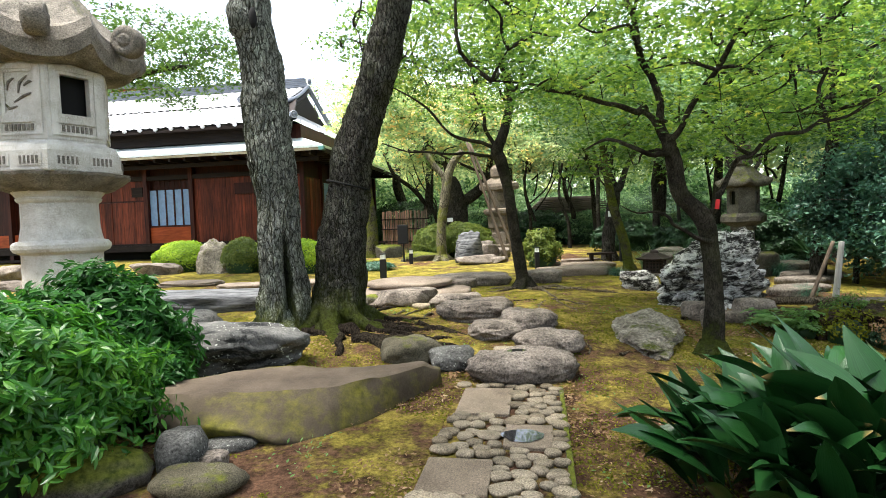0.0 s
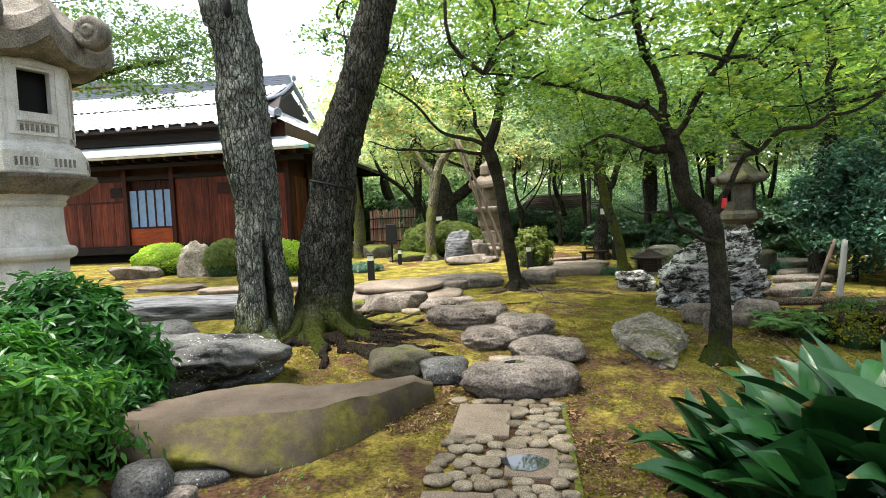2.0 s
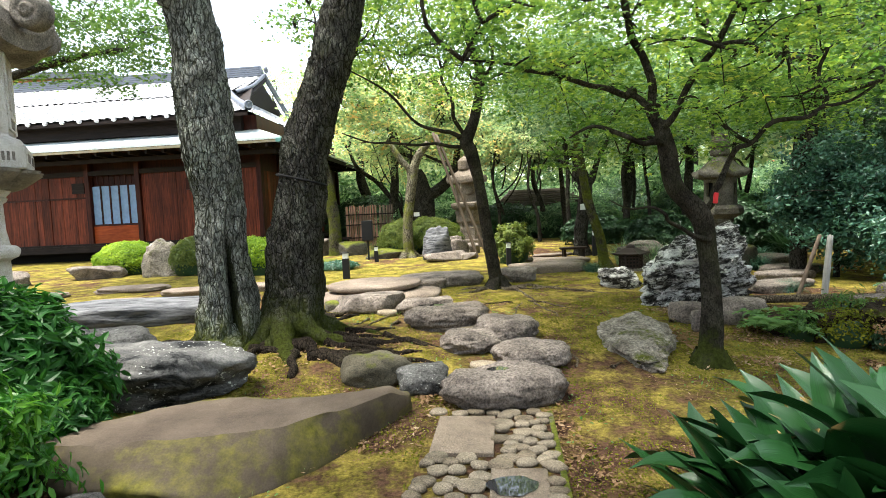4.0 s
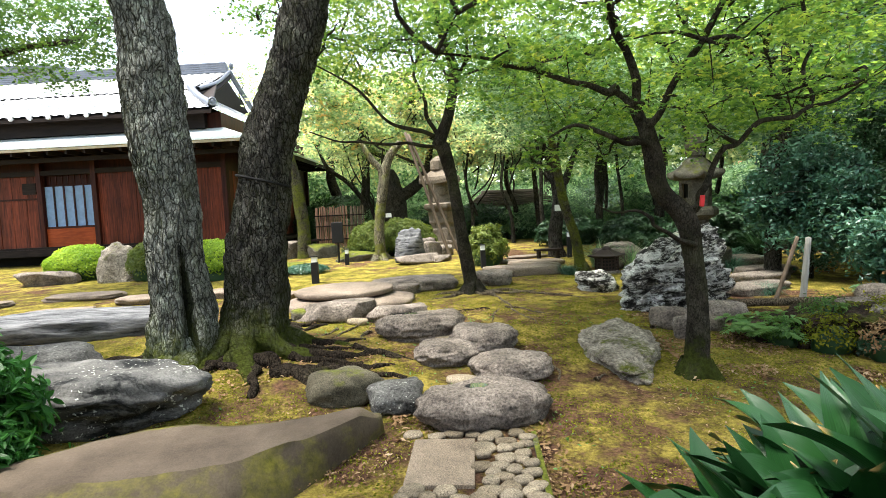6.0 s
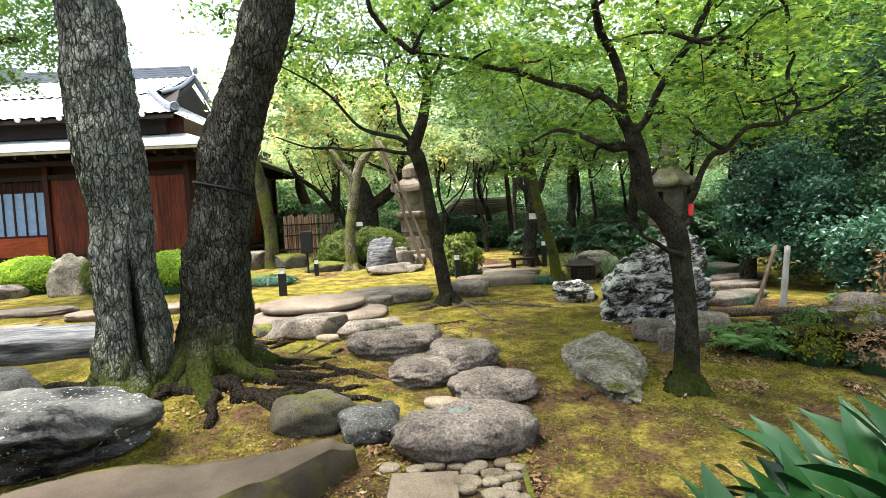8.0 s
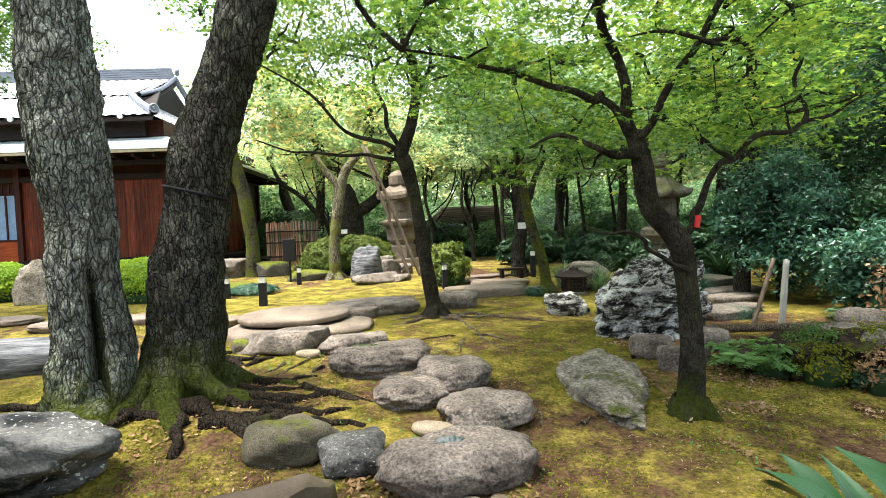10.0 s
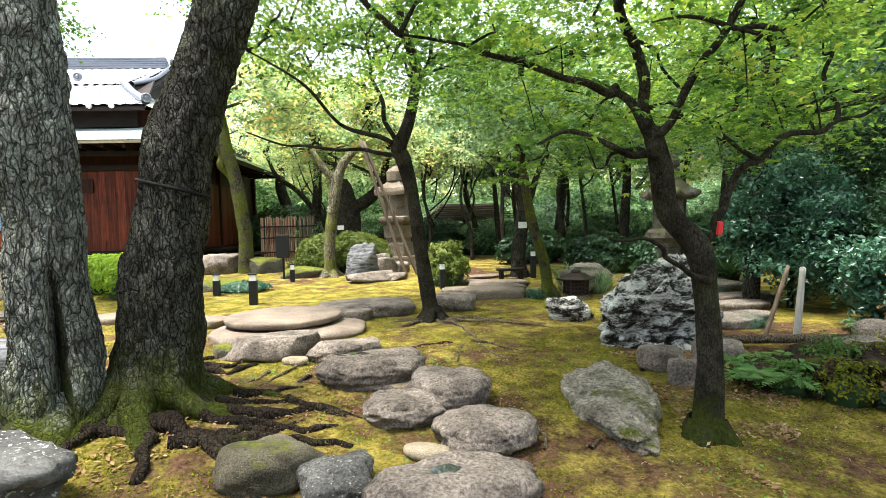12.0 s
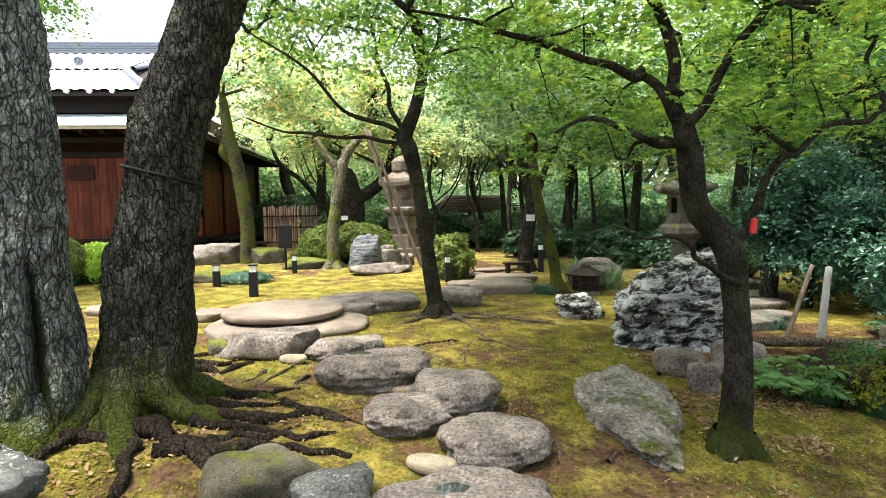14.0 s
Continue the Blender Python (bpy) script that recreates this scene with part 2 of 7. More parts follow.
def leaf_mat(name, stops, trans=0.4, rough=0.45, spec=0.2, tcol=None):
    m, nt, b = base_mat(name, rough, 0, spec)
    geo = nt.nodes.new("ShaderNodeNewGeometry")
    clump = times(nt, times(nt, noise_node(nt, 1.5, 3, 0.6), 1.5), 0.5, "SUBTRACT")
    tone = times(nt, times(nt, geo.outputs["Random Per Island"], 0.55), times(nt, clump, 0.8), "ADD")
    col = ramp(nt, tone, stops)
    link(nt, col, b.inputs["Base Color"])
    if trans:
        t = nt.nodes.new("ShaderNodeBsdfTranslucent")
        link(nt, mix(nt, 1.0, col, tcol or (2.15, 2.0, 1.35), "MULTIPLY"), t.inputs[0])
        s = nt.nodes.new("ShaderNodeMixShader")
        s.inputs[0].default_value = trans
        link(nt, b.outputs[0], s.inputs[1])
        link(nt, t.outputs[0], s.inputs[2])
        link(nt, s.outputs[0], nt.nodes["Material Output"].inputs[0])
    return m


M_LEAF_MAPLE = leaf_mat("leaf_maple", [(0, (0.012, 0.04, 0.01)), (0.4, (0.065, 0.142, 0.034)), (0.8, (0.2, 0.295, 0.058)), (1, (0.42, 0.4, 0.09))], 0.52)
M_LEAF_YELLOW = leaf_mat("leaf_yellowing", [(0, (0.055, 0.13, 0.08)), (0.45, (0.19, 0.29, 0.17)), (0.66, (0.36, 0.38, 0.21)), (0.88, (0.52, 0.29, 0.13))], 0.6)
M_LEAF_MID = leaf_mat("leaf_mid", [(0, (0.014, 0.045, 0.024)), (0.45, (0.105, 0.195, 0.125)), (0.8, (0.26, 0.36, 0.23)), (1, (0.42, 0.46, 0.3))], 0.5)
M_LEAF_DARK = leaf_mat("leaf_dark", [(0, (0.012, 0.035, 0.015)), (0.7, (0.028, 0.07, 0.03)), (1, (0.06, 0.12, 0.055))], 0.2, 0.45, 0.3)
M_LEAF_UNDER = leaf_mat("leaf_understorey", [(0, (0.01, 0.03, 0.014)), (0.4, (0.07, 0.15, 0.075)), (0.7, (0.2, 0.31, 0.18)), (1, (0.45, 0.58, 0.4))], 0.45, 0.4, 0.3)
M_LEAF_BLUE = leaf_mat("leaf_bluish", [(0, (0.01, 0.04, 0.026)), (0.6, (0.045, 0.12, 0.08)), (1, (0.15, 0.27, 0.2))], 0.25, 0.33, 0.4)
M_LEAF_SHRUB = leaf_mat("leaf_shrub", [(0, (0.012, 0.055, 0.01)), (0.5, (0.035, 0.14, 0.018)), (0.98, (0.12, 0.28, 0.03)), (1, (0.3, 0.28, 0.1))], 0.35, 0.36, 0.32)
M_LEAF_GLOSSY = leaf_mat("leaf_glossy", [(0, (0.008, 0.04, 0.008)), (0.7, (0.025, 0.1, 0.016)), (1, (0.07, 0.19, 0.03))], 0.25, 0.4, 0.15)
M_LEAF_AZALEA = leaf_mat("leaf_clipped", [(0, (0.07, 0.15, 0.012)), (0.6, (0.21, 0.33, 0.028)), (1, (0.36, 0.46, 0.05))], 0.4)
M_LEAF_BUSH = leaf_mat("leaf_round_bush", [(0, (0.055, 0.085, 0.016)), (0.6, (0.11, 0.15, 0.03)), (1, (0.2, 0.23, 0.06))], 0.3)
# sunlit brightness put into the colour, since dense far leaves shade themselves
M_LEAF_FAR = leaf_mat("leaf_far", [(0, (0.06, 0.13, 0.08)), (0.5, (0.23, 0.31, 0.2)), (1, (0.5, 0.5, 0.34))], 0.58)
M_LEAF_SHADE = leaf_mat("leaf_shade", [(0, (0.022, 0.06, 0.02)), (0.6, (0.07, 0.15, 0.03)), (1, (0.2, 0.3, 0.06))], 0.3)
M_LITTER = leaf_mat("leaf_litter", [(0, (0.13, 0.07, 0.03)), (0.6, (0.24, 0.15, 0.075)), (0.9, (0.45, 0.34, 0.22)), (1, (0.35, 0.12, 0.05))], 0.1, 0.7)
M_SPROUT = leaf_mat("leaf_sprout", [(0, (0.06, 0.14, 0.04)), (1, (0.16, 0.28, 0.09))], 0.3)


def aspidistra_mat():
    m, nt, b = base_mat("broad_leaf", 0.34, 0, 0.36)
    geo = nt.nodes.new("ShaderNodeNewGeometry")
    col = ramp(nt, geo.outputs["Random Per Island"], [(0, (0.005, 0.026, 0.006)), (0.6, (0.012, 0.055, 0.012)), (0.9, (0.026, 0.1, 0.018)), (1, (0.13, 0.23, 0.03))])
    uv = nt.nodes.new("ShaderNodeUVMap")
    sp = nt.nodes.new("ShaderNodeSeparateXYZ")
    link(nt, uv.outputs[0], sp.inputs[0])
    wv = nt.nodes.new("ShaderNodeTexNoise")
    mp = nt.nodes.new("ShaderNodeMapping")
    mp.inputs["Scale"].default_value = (26, 0.8, 1)
    link(nt, uv.outputs[0], mp.inputs[0])
    link(nt, mp.outputs[0], wv.inputs["Vector"])
    wv.inputs["Scale"].default_value = 1.0
    col = mix(nt, 0.5, col, ramp(nt, wv.outputs[0], [(0.3, grey(0.3)), (0.7, grey(0.72))]), "OVERLAY")
    tip = times(nt, mask(nt, sp.outputs[1], 0.94, 1.0), mask(nt, noise_node(nt, 3, 3, 0.5), 0.54, 0.6))
    col = mix(nt, tip, col, (0.45, 0.27, 0.1))
    link(nt, col, b.inputs["Base Color"])
    bump(nt, b, wv.outputs[0], 0.35, 0.004)
    return m


M_ASPIDISTRA = aspidistra_mat()


def ground_mat():
    m, nt, b = base_mat("moss_ground", 1.0, 0, 0.05)
    n_big = noise_node(nt, 0.55, 6, 0.62, 0.4)
    n_mid = noise_node(nt, 3.2, 7, 0.7)
    n_fine = noise_node(nt, 38, 5, 0.7)
    moss = ramp(nt, n_mid, [(0.28, (0.034, 0.044, 0.007)), (0.5, (0.175, 0.15, 0.027)), (0.78, (0.47, 0.355, 0.09))])
    soil = ramp(nt, noise_node(nt, 8, 6, 0.7), [(0.3, (0.025, 0.014, 0.009)), (0.7, (0.2, 0.11, 0.068))])
    amount = times(nt, times(nt, n_big, 0.55), times(nt, n_mid, 0.55), "ADD")
    # bare trodden soil near the paved path, fuller moss on the lawn further on
    geo = nt.nodes.new("ShaderNodeNewGeometry")
    sp = nt.nodes.new("ShaderNodeSeparateXYZ")
    link(nt, geo.outputs["Position"], sp.inputs[0])
    lawn = nt.nodes.new("ShaderNodeMapRange")
    for k, val in ((1, 3.0), (2, 8.5), (3, 0.01), (4, 0.065)):
        lawn.inputs[k].default_value = val
    link(nt, sp.outputs[1], lawn.inputs[0])
    amount = times(nt, amount, lawn.outputs[0], "ADD")
    worn = nt.nodes.new("ShaderNodeMapRange")
    for k, val in ((1, 1.9), (2, 3.4), (3, 0.0), (4, -0.015)):
        worn.inputs[k].default_value = val
    link(nt, sp.outputs[0], worn.inputs[0])
    amount = times(nt, amount, worn.outputs[0], "ADD")
    amount = times(nt, amount, times(nt, times(nt, noise_node(nt, 17, 6, 0.75), 0.26), 0.145, "SUBTRACT"), "ADD")
    col = mix(nt, mask(nt, amount, 0.51, 0.61), soil, moss)
    col = mix(nt, 0.65, col, ramp(nt, n_fine, [(0.28, grey(0.03)), (0.5, grey(0.52)), (0.72, grey(1.0))]), "OVERLAY")
    link(nt, col, b.inputs["Base Color"])
    h = times(nt, times(nt, n_mid, 0.8), n_fine, "ADD")
    bump(nt, b, h, 1.0, 0.05)
    return m


M_GROUND = ground_mat()


def wood_mat(name, dark, light, rough=0.5, axis=2, vary=0.4):
    m, nt, b = base_mat(name, rough, 0, 0.15)
    st = [14.0, 14.0, 14.0]
    st[axis] = 0.8
    n1 = noise_node(nt, 1.4, 6, 0.65, 0.5, tuple(st))
    col = ramp(nt, n1, [(0.3, dark), (0.7, light)])
    col = mix(nt, vary, col, ramp(nt, object_random(nt), [(0, grey(0.18)), (0.5, grey(0.5)), (1, grey(0.8))]), "OVERLAY")
    col = mix(nt, 0.5, col, ramp(nt, noise_node(nt, 1.7, 5, 0.6), [(0.3, grey(0.25)), (0.7, grey(0.7))]), "OVERLAY")
    link(nt, col, b.inputs["Base Color"])
    bump(nt, b, n1, 0.4, 0.004)
    return m


M_BOARD = wood_mat("red_brown_boards", (0.018, 0.004, 0.003), (0.18, 0.042, 0.02), vary=0.6)
M_POST = wood_mat("dark_timber", (0.012, 0.0035, 0.003), (0.06, 0.015, 0.009))
M_SHINGLE = wood_mat("grey_shingle", (0.05, 0.042, 0.036), (0.15, 0.13, 0.11), 0.8, 0)
M_DARKWOOD = wood_mat("black_timber", (0.006, 0.004, 0.0035), (0.022, 0.014, 0.011), 0.6, 0)
M_ORANGE = wood_mat("orange_panel", (0.2, 0.035, 0.01), (0.36, 0.075, 0.02), 0.4, 0, 0.1)
M_BAMBOO = wood_mat("brushwood", (0.09, 0.05, 0.035), (0.3, 0.19, 0.14), 0.7)
M_POLE = wood_mat("weathered_pole", (0.06, 0.045, 0.032), (0.17, 0.13, 0.095), 0.75)
M_PALEPOLE = wood_mat("pale_pole", (0.17, 0.165, 0.15), (0.36, 0.35, 0.32), 0.7)
M_CREAM = wood_mat("cream_edge", (0.38, 0.33, 0.23), (0.55, 0.5, 0.38), 0.6, 0, 0.1)


def plain(name, col, rough=0.5, metal=0.0, spec=0.25):
    m, nt, b = base_mat(name, rough, metal, spec)
    n = noise_node(nt, 9, 5, 0.6)
    link(nt, ramp(nt, n, [(0.25, tuple(c * 0.78 for c in col)), (0.75, tuple(min(1, c * 1.12) for c in col))]), b.inputs["Base Color"])
    bump(nt, b, noise_node(nt, 60, 3, 0.6), 0.15, 0.002)
    return m


M_TILE = plain("roof_tile", (0.56, 0.57, 0.59), 0.3, 0.0, 0.8)
M_TILE_RIDGE = plain("ridge_tile", (0.1, 0.115, 0.145), 0.35, 0.0, 0.6)
M_METALROOF = plain("sheet_roof", (0.55, 0.62, 0.62), 0.32, 0.0, 0.8)
M_COPPER = plain("copper_gutter", (0.13, 0.3, 0.28), 0.5, 0.4)
M_BLACK = plain("black_metal", (0.01, 0.01, 0.011), 0.6)
M_PLASTER = plain("dim_plaster", (0.35, 0.3, 0.22), 0.8)
M_PAPER = plain("blue_blind", (0.2, 0.32, 0.52), 0.5)
M_GLASS_WHITE = plain("frosted_lens", (0.75, 0.77, 0.75), 0.3)
M_RED = plain("red_tag", (0.6, 0.03, 0.035), 0.5)
M_IRON = plain("rusty_iron", (0.045, 0.032, 0.028), 0.6, 0.5)
M_WHITE = plain("white_card", (0.75, 0.75, 0.72), 0.6)
M_ORANGE_WALL = plain("brick_wall", (0.42, 0.2, 0.11), 0.85)
M_BLUE = plain("blue_sheet", (0.1, 0.28, 0.6), 0.5)
# near-black that paints shade in hollows; also the rope's own colour
M_SHADE_AND_ROPE = plain("shade_and_rope_black", (0.01, 0.01, 0.01), 0.9)


def water_mat():
    m, nt, b = base_mat("puddle_water", 0.03, 0, 0.5)
    b.inputs["Base Color"].default_value = (0.03, 0.03, 0.03, 1)
    b.inputs["Specular IOR Level"].default_value = 1.0
    b.inputs["IOR"].default_value = 1.6
    return m


M_WATER = water_mat()


# ---- building helpers ----
def smooth(a, b, x):
    k = min(1.0, max(0.0, (x - a) / (b - a)))
    return k * k * (3 - 2 * k)


def ground_z(x, y):
    """The lie of the land: a low path that climbs to a mossy lawn."""
    z = 0.06 + 0.27 * smooth(3.6, 7.5, y) + 0.14 * smooth(11, 17, y)
    z += 0.13 * math.exp(-((x + 1.5) ** 2 / 2.0 + (y - 6.0) ** 2 / 1.6))
    z -= 0.10 * smooth(1.0, 4.0, x) * (1 - smooth(7, 11, y))
    z += 0.05 * smooth(0, -4, x)
    return z


def mesh_of(name, verts, faces, material, smooth_faces=True):
    """A mesh from arrays: verts (n,3), faces (m,k) all with k corners."""
    verts = np.asarray(verts, dtype=np.float32)
    faces = np.asarray(faces, dtype=np.int32)
    me = bpy.data.meshes.new(name)
    me.vertices.add(len(verts))
    me.vertices.foreach_set("co", verts.ravel())
    m, k = faces.shape
    me.loops.add(m * k)
    me.loops.foreach_set("vertex_index", faces.ravel())
    me.polygons.add(m)
    me.polygons.foreach_set("loop_start", np.arange(0, m * k, k, dtype=np.int32))
    me.polygons.foreach_set("loop_total", np.full(m, k, dtype=np.int32))
    me.polygons.foreach_set("use_smooth", np.full(m, smooth_faces, dtype=bool))
    me.update(calc_edges=True)
    me.materials.append(material)
    return me


def put(name, me, parent=None, label="", at=None):
    ob = new(name, me)
    if at is not None:
        ob.location = at
    if parent is not None:
        ob.parent = parent
    if label:
        ob["label"] = label
    return ob


def part(name, bm, material, parent=None, label="", shade=False):
    me = bpy.data.meshes.new(name)
    for f in bm.faces:
        f.smooth = shade
    bm.to_mesh(me)
    bm.free()
    me.materials.append(material)
    return put(name, me, parent, label)


def thing(name, label, category, loc=(0, 0, 0), group="", turn=0.0):
    ob = new(name)
    ob.location = loc
    ob.rotation_euler = (0, 0, turn)
    ob.empty_display_size = 0.1
    return tagged(ob, label, category, group)


def box_bm(x0, x1, y0, y1, z0, z1, bevel=0.0):
    bm = bmesh.new()
    bmesh.ops.create_cube(bm, size=1, matrix=Matrix.Translation(((x0 + x1) / 2, (y0 + y1) / 2, (z0 + z1) / 2)) @ Matrix.Diagonal((x1 - x0, y1 - y0, z1 - z0, 1)))
    if bevel:
        bmesh.ops.bevel(bm, geom=bm.edges[:], offset=bevel, segments=2, affect="EDGES", profile=0.6)
    return bm


def lathe_bm(profile, sides=32, facet=False, lobes=0, lobe=0.0):
    """Turned solid from (radius, height) rows; lobes scallop the rim."""
    bm = bmesh.new()
    rings = []
    for r, z in profile:
        ring = []
        for k in range(sides):
            a = 2 * math.pi * (k + (0.5 if facet else 0)) / sides
            q = r * (1 + lobe * abs(math.sin(lobes * a / 2)) if lobes else 1)
            ring.append(bm.verts.new((q * math.cos(a), q * math.sin(a), z)))
        rings.append(ring)
    for a, b in zip(rings, rings[1:]):
        for k in range(sides):
            bm.faces.new((a[k], a[(k + 1) % sides], b[(k + 1) % sides], b[k]))
    bm.faces.new(rings[0][::-1])
    bm.faces.new(rings[-1])
    return bm


def tube_arrays(points, radii, sides=10, wobble=0.0, seed=0, sub=4, bark=0.0, cleft=None):
    """A tapered limb along a smooth line through the points."""
    pts = [Vector(p) for p in points]
    path, rad = [], []
    n = len(pts)
    for i in range(n - 1):
        p0, p1, p2, p3 = pts[max(i - 1, 0)], pts[i], pts[i + 1], pts[min(i + 2, n - 1)]
        for s in range(sub):
            t = s / sub
            path.append(0.5 * ((2 * p1) + (p2 - p0) * t + (2 * p0 - 5 * p1 + 4 * p2 - p3) * t * t + (3 * p1 - p0 - 3 * p2 + p3) * t ** 3))
            rad.append(radii[i] * (1 - t) + radii[i + 1] * t)
    path.append(pts[-1])
    rad.append(radii[-1])
    verts, faces = [], []
    side = None
    for i, p in enumerate(path):
        d = (path[min(i + 1, len(path) - 1)] - path[max(i - 1, 0)]).normalized()
        if side is None:
            side = d.orthogonal().normalized()
        side = (side - d * side.dot(d)).normalized()
        up = d.cross(side)
        for k in range(sides):
            a = 2 * math.pi * k / sides
            v = side * math.cos(a) + up * math.sin(a)
            r = rad[i]
            if wobble:
                q = p + v * r
                r *= 1 + wobble * noise.noise(Vector((q.x * 4 + seed, q.y * 4, q.z * 2.2))) + 0.4 * wobble * noise.noise(Vector((q.x * 13, q.y * 13 + seed, q.z * 7)))
            if bark:
                q = p + v * r
                f = abs(noise.noise(Vector((q.x * 17 + seed, q.y * 17, q.z * 6)))) + 0.6 * abs(noise.noise(Vector((q.x * 38, q.y * 38 + seed, q.z * 15))))
                r += bark * (min(f, 0.55) - 0.3)
            if cleft:
                da = (math.atan2(v.y, v.x) - cleft[0] + math.pi) % (2 * math.pi) - math.pi
                r -= cleft[1] * math.exp(-(da / cleft[2]) ** 2) * smooth(cleft[3] + 0.5, cleft[3], p.z)
            verts.append(p + v * r)
    for i in range(len(path) - 1):
        for k in range(sides):
            a, b = i * sides + k, i * sides + (k + 1) % sides
            faces.append((a, b, b + sides, a + sides))
    base = len(verts)
    verts.append(path[-1] + (path[-1] - path[-2]).normalized() * rad[-1] * 0.4)
    last = (len(path) - 1) * sides
    for k in range(sides):
        faces.append((last + k, last + (k + 1) % sides, base, base))
    return [tuple(v) for v in verts], faces


def tube_mesh(name, runs, material):
    """Several tubes joined into one mesh; each run is the arguments of tube_arrays."""
    vs, fs = [], []
    for args, kw in runs:
        v, f = tube_arrays(*args, **kw)
        fs += [tuple(i + len(vs) for i in face) for face in f]
        vs += v
    me = bpy.data.meshes.new(name)
    me.from_pydata(vs, [], [f if f[2] != f[3] else f[:3] for f in fs])
    me.polygons.foreach_set("use_smooth", [True] * len(me.polygons))
    me.materials.append(material)
    return me


DIAMOND = (np.array([(0, -0.5, 0), (0.24, 0.02, 0.04), (0, 0.5, -0.05), (-0.24, 0.02, 0.04)]), np.array([(0, 1, 2), (0, 2, 3)]))
LANCE = (np.array([(0, 0, 0), (0.16, 0.32, 0.05), (0.13, 0.68, 0.03), (0, 1.0, -0.08), (-0.13, 0.68, 0.03), (-0.16, 0.32, 0.05), (0, 0.5, -0.015)]),
         np.array([(0, 1, 6), (1, 2, 6), (2, 3, 6), (3, 4, 6), (4, 5, 6), (5, 0, 6)]))
_star_v, _star_f = [(0, 0, 0.03)], []
for _k in range(5):
    _a = radians(-18 + 54 * _k)
    _l = (0.4, 0.54, 0.62, 0.54, 0.4)[_k]
    _star_v += [(0.27 * math.cos(_a - 0.46), 0.27 * math.sin(_a - 0.46), 0.0), (_l * math.cos(_a), _l * math.sin(_a), -0.13)]
_star_v.append((0.2 * math.cos(radians(230)), 0.2 * math.sin(radians(230)), 0.0))
for _k in range(len(_star_v) - 2):
    _star_f.append((0, _k + 1, _k + 2))
_star_f.append((0, len(_star_v) - 1, 1))
STAR = (np.array(_star_v), np.array(_star_f))


def leaf_mesh(name, centres, normals, sizes, shape, material, rng, heading=None):
    """Many small leaves in one mesh; each has its own turn about its normal."""
    tv, tf = shape
    n = len(centres)
    nn = normals / np.linalg.norm(normals, axis=1, keepdims=True)
    if heading is None:
        heading = rng.normal(size=(n, 3))
    t = heading - (heading * nn).sum(1, keepdims=True) * nn
    t /= np.linalg.norm(t, axis=1, keepdims=True) + 1e-9
    s = np.cross(t, nn)
    v = centres[:, None, :] + sizes[:, None, None] * (tv[None, :, 0, None] * s[:, None, :] + tv[None, :, 1, None] * t[:, None, :] + tv[None, :, 2, None] * nn[:, None, :])
    f = tf[None, :, :] + (np.arange(n) * len(tv))[:, None, None]
    return mesh_of(name, v.reshape(-1, 3), f.reshape(-1, tf.shape[1]), material, False)


def spray_points(sprays, per, rng, flat=0.12, droop=0.25):
    """Leaf places in flat layered sprays: rows of x, y, z, radius."""
    sp = np.repeat(np.asarray(sprays), per, axis=0)
    n = len(sp)
    a = rng.uniform(0, 2 * np.pi, n)
    r = np.sqrt(rng.uniform(0, 1, n))
    x = np.cos(a) * r * sp[:, 3]
    y = np.sin(a) * r * sp[:, 3]
    z = rng.normal(0, flat, n) * sp[:, 3] - droop * r * r * sp[:, 3]
    tilt = np.repeat(rng.normal(0, 0.18, (len(sprays), 2)), per, axis=0)
    z += x * tilt[:, 0] + y * tilt[:, 1]
    return sp[:, :3] + np.stack([x, y, z], 1)


def leaf_normals(n, rng, spread=0.5):
    v = rng.normal(0, spread, (n, 3))
    v[:, 2] += 1
    return v


def stone_bm(w, d, h, seed, rough=0.12, square=2.6, flat=0.55, sub=4, fine=0.03, facets=0):
    """A worn boulder of that width, depth and height, resting with its foot a little in the soil."""
    bm = bmesh.new()
    bmesh.ops.create_icosphere(bm, subdivisions=sub, radius=1)
    off = Vector((seed * 3.17, seed * 1.31, seed * 2.03))
    cuts = []
    rg = random.Random(seed)
    for _ in range(facets):
        nv = Vector((rg.gauss(0, 1), rg.gauss(0, 1), rg.gauss(0.1, 0.8))).normalized()
        cuts.append((nv, rg.uniform(0.62, 0.9)))
    for v in bm.verts:
        c = v.co.copy()
        p = square
        k = (abs(c.x) ** p + abs(c.y) ** p + abs(c.z) ** p) ** (-1 / p)
        c = c * k
        for nv, dd in cuts:
            over = c.dot(nv) - dd
            if over > 0:
                c -= nv * over * 0.93
        if c.z > flat:
            c.z = flat + (c.z - flat) * 0.3
        q = 1 + rough * noise.fractal(c * 1.1 + off, 0.9, 2.1, 3) + fine * noise.fractal(c * 5 + off, 0.7, 2.2, 4)
        c *= q
        v.co = (c.x * w / 2, c.y * d / 2, c.z * h / (1.15 + flat) * 1.15)
    lo = min(v.co.z for v in bm.verts)
    top = max(v.co.z for v in bm.verts)
    for v in bm.verts:
        v.co.z = (v.co.z - lo) / (top - lo) * h - 0.3 * h
    return bm


def stone(name, label, x, y, w, d, h, seed, material, turn=0.0, category="stone", group="", lift=0.0, **kw):
    ob = part(name, stone_bm(w, d, h * 1.43, seed, **kw), material, None, "", True)
    ob.location = (x, y, ground_z(x, y) + lift)
    ob.rotation_euler = (0, 0, radians(turn))
    return tagged(ob, label, category, group)


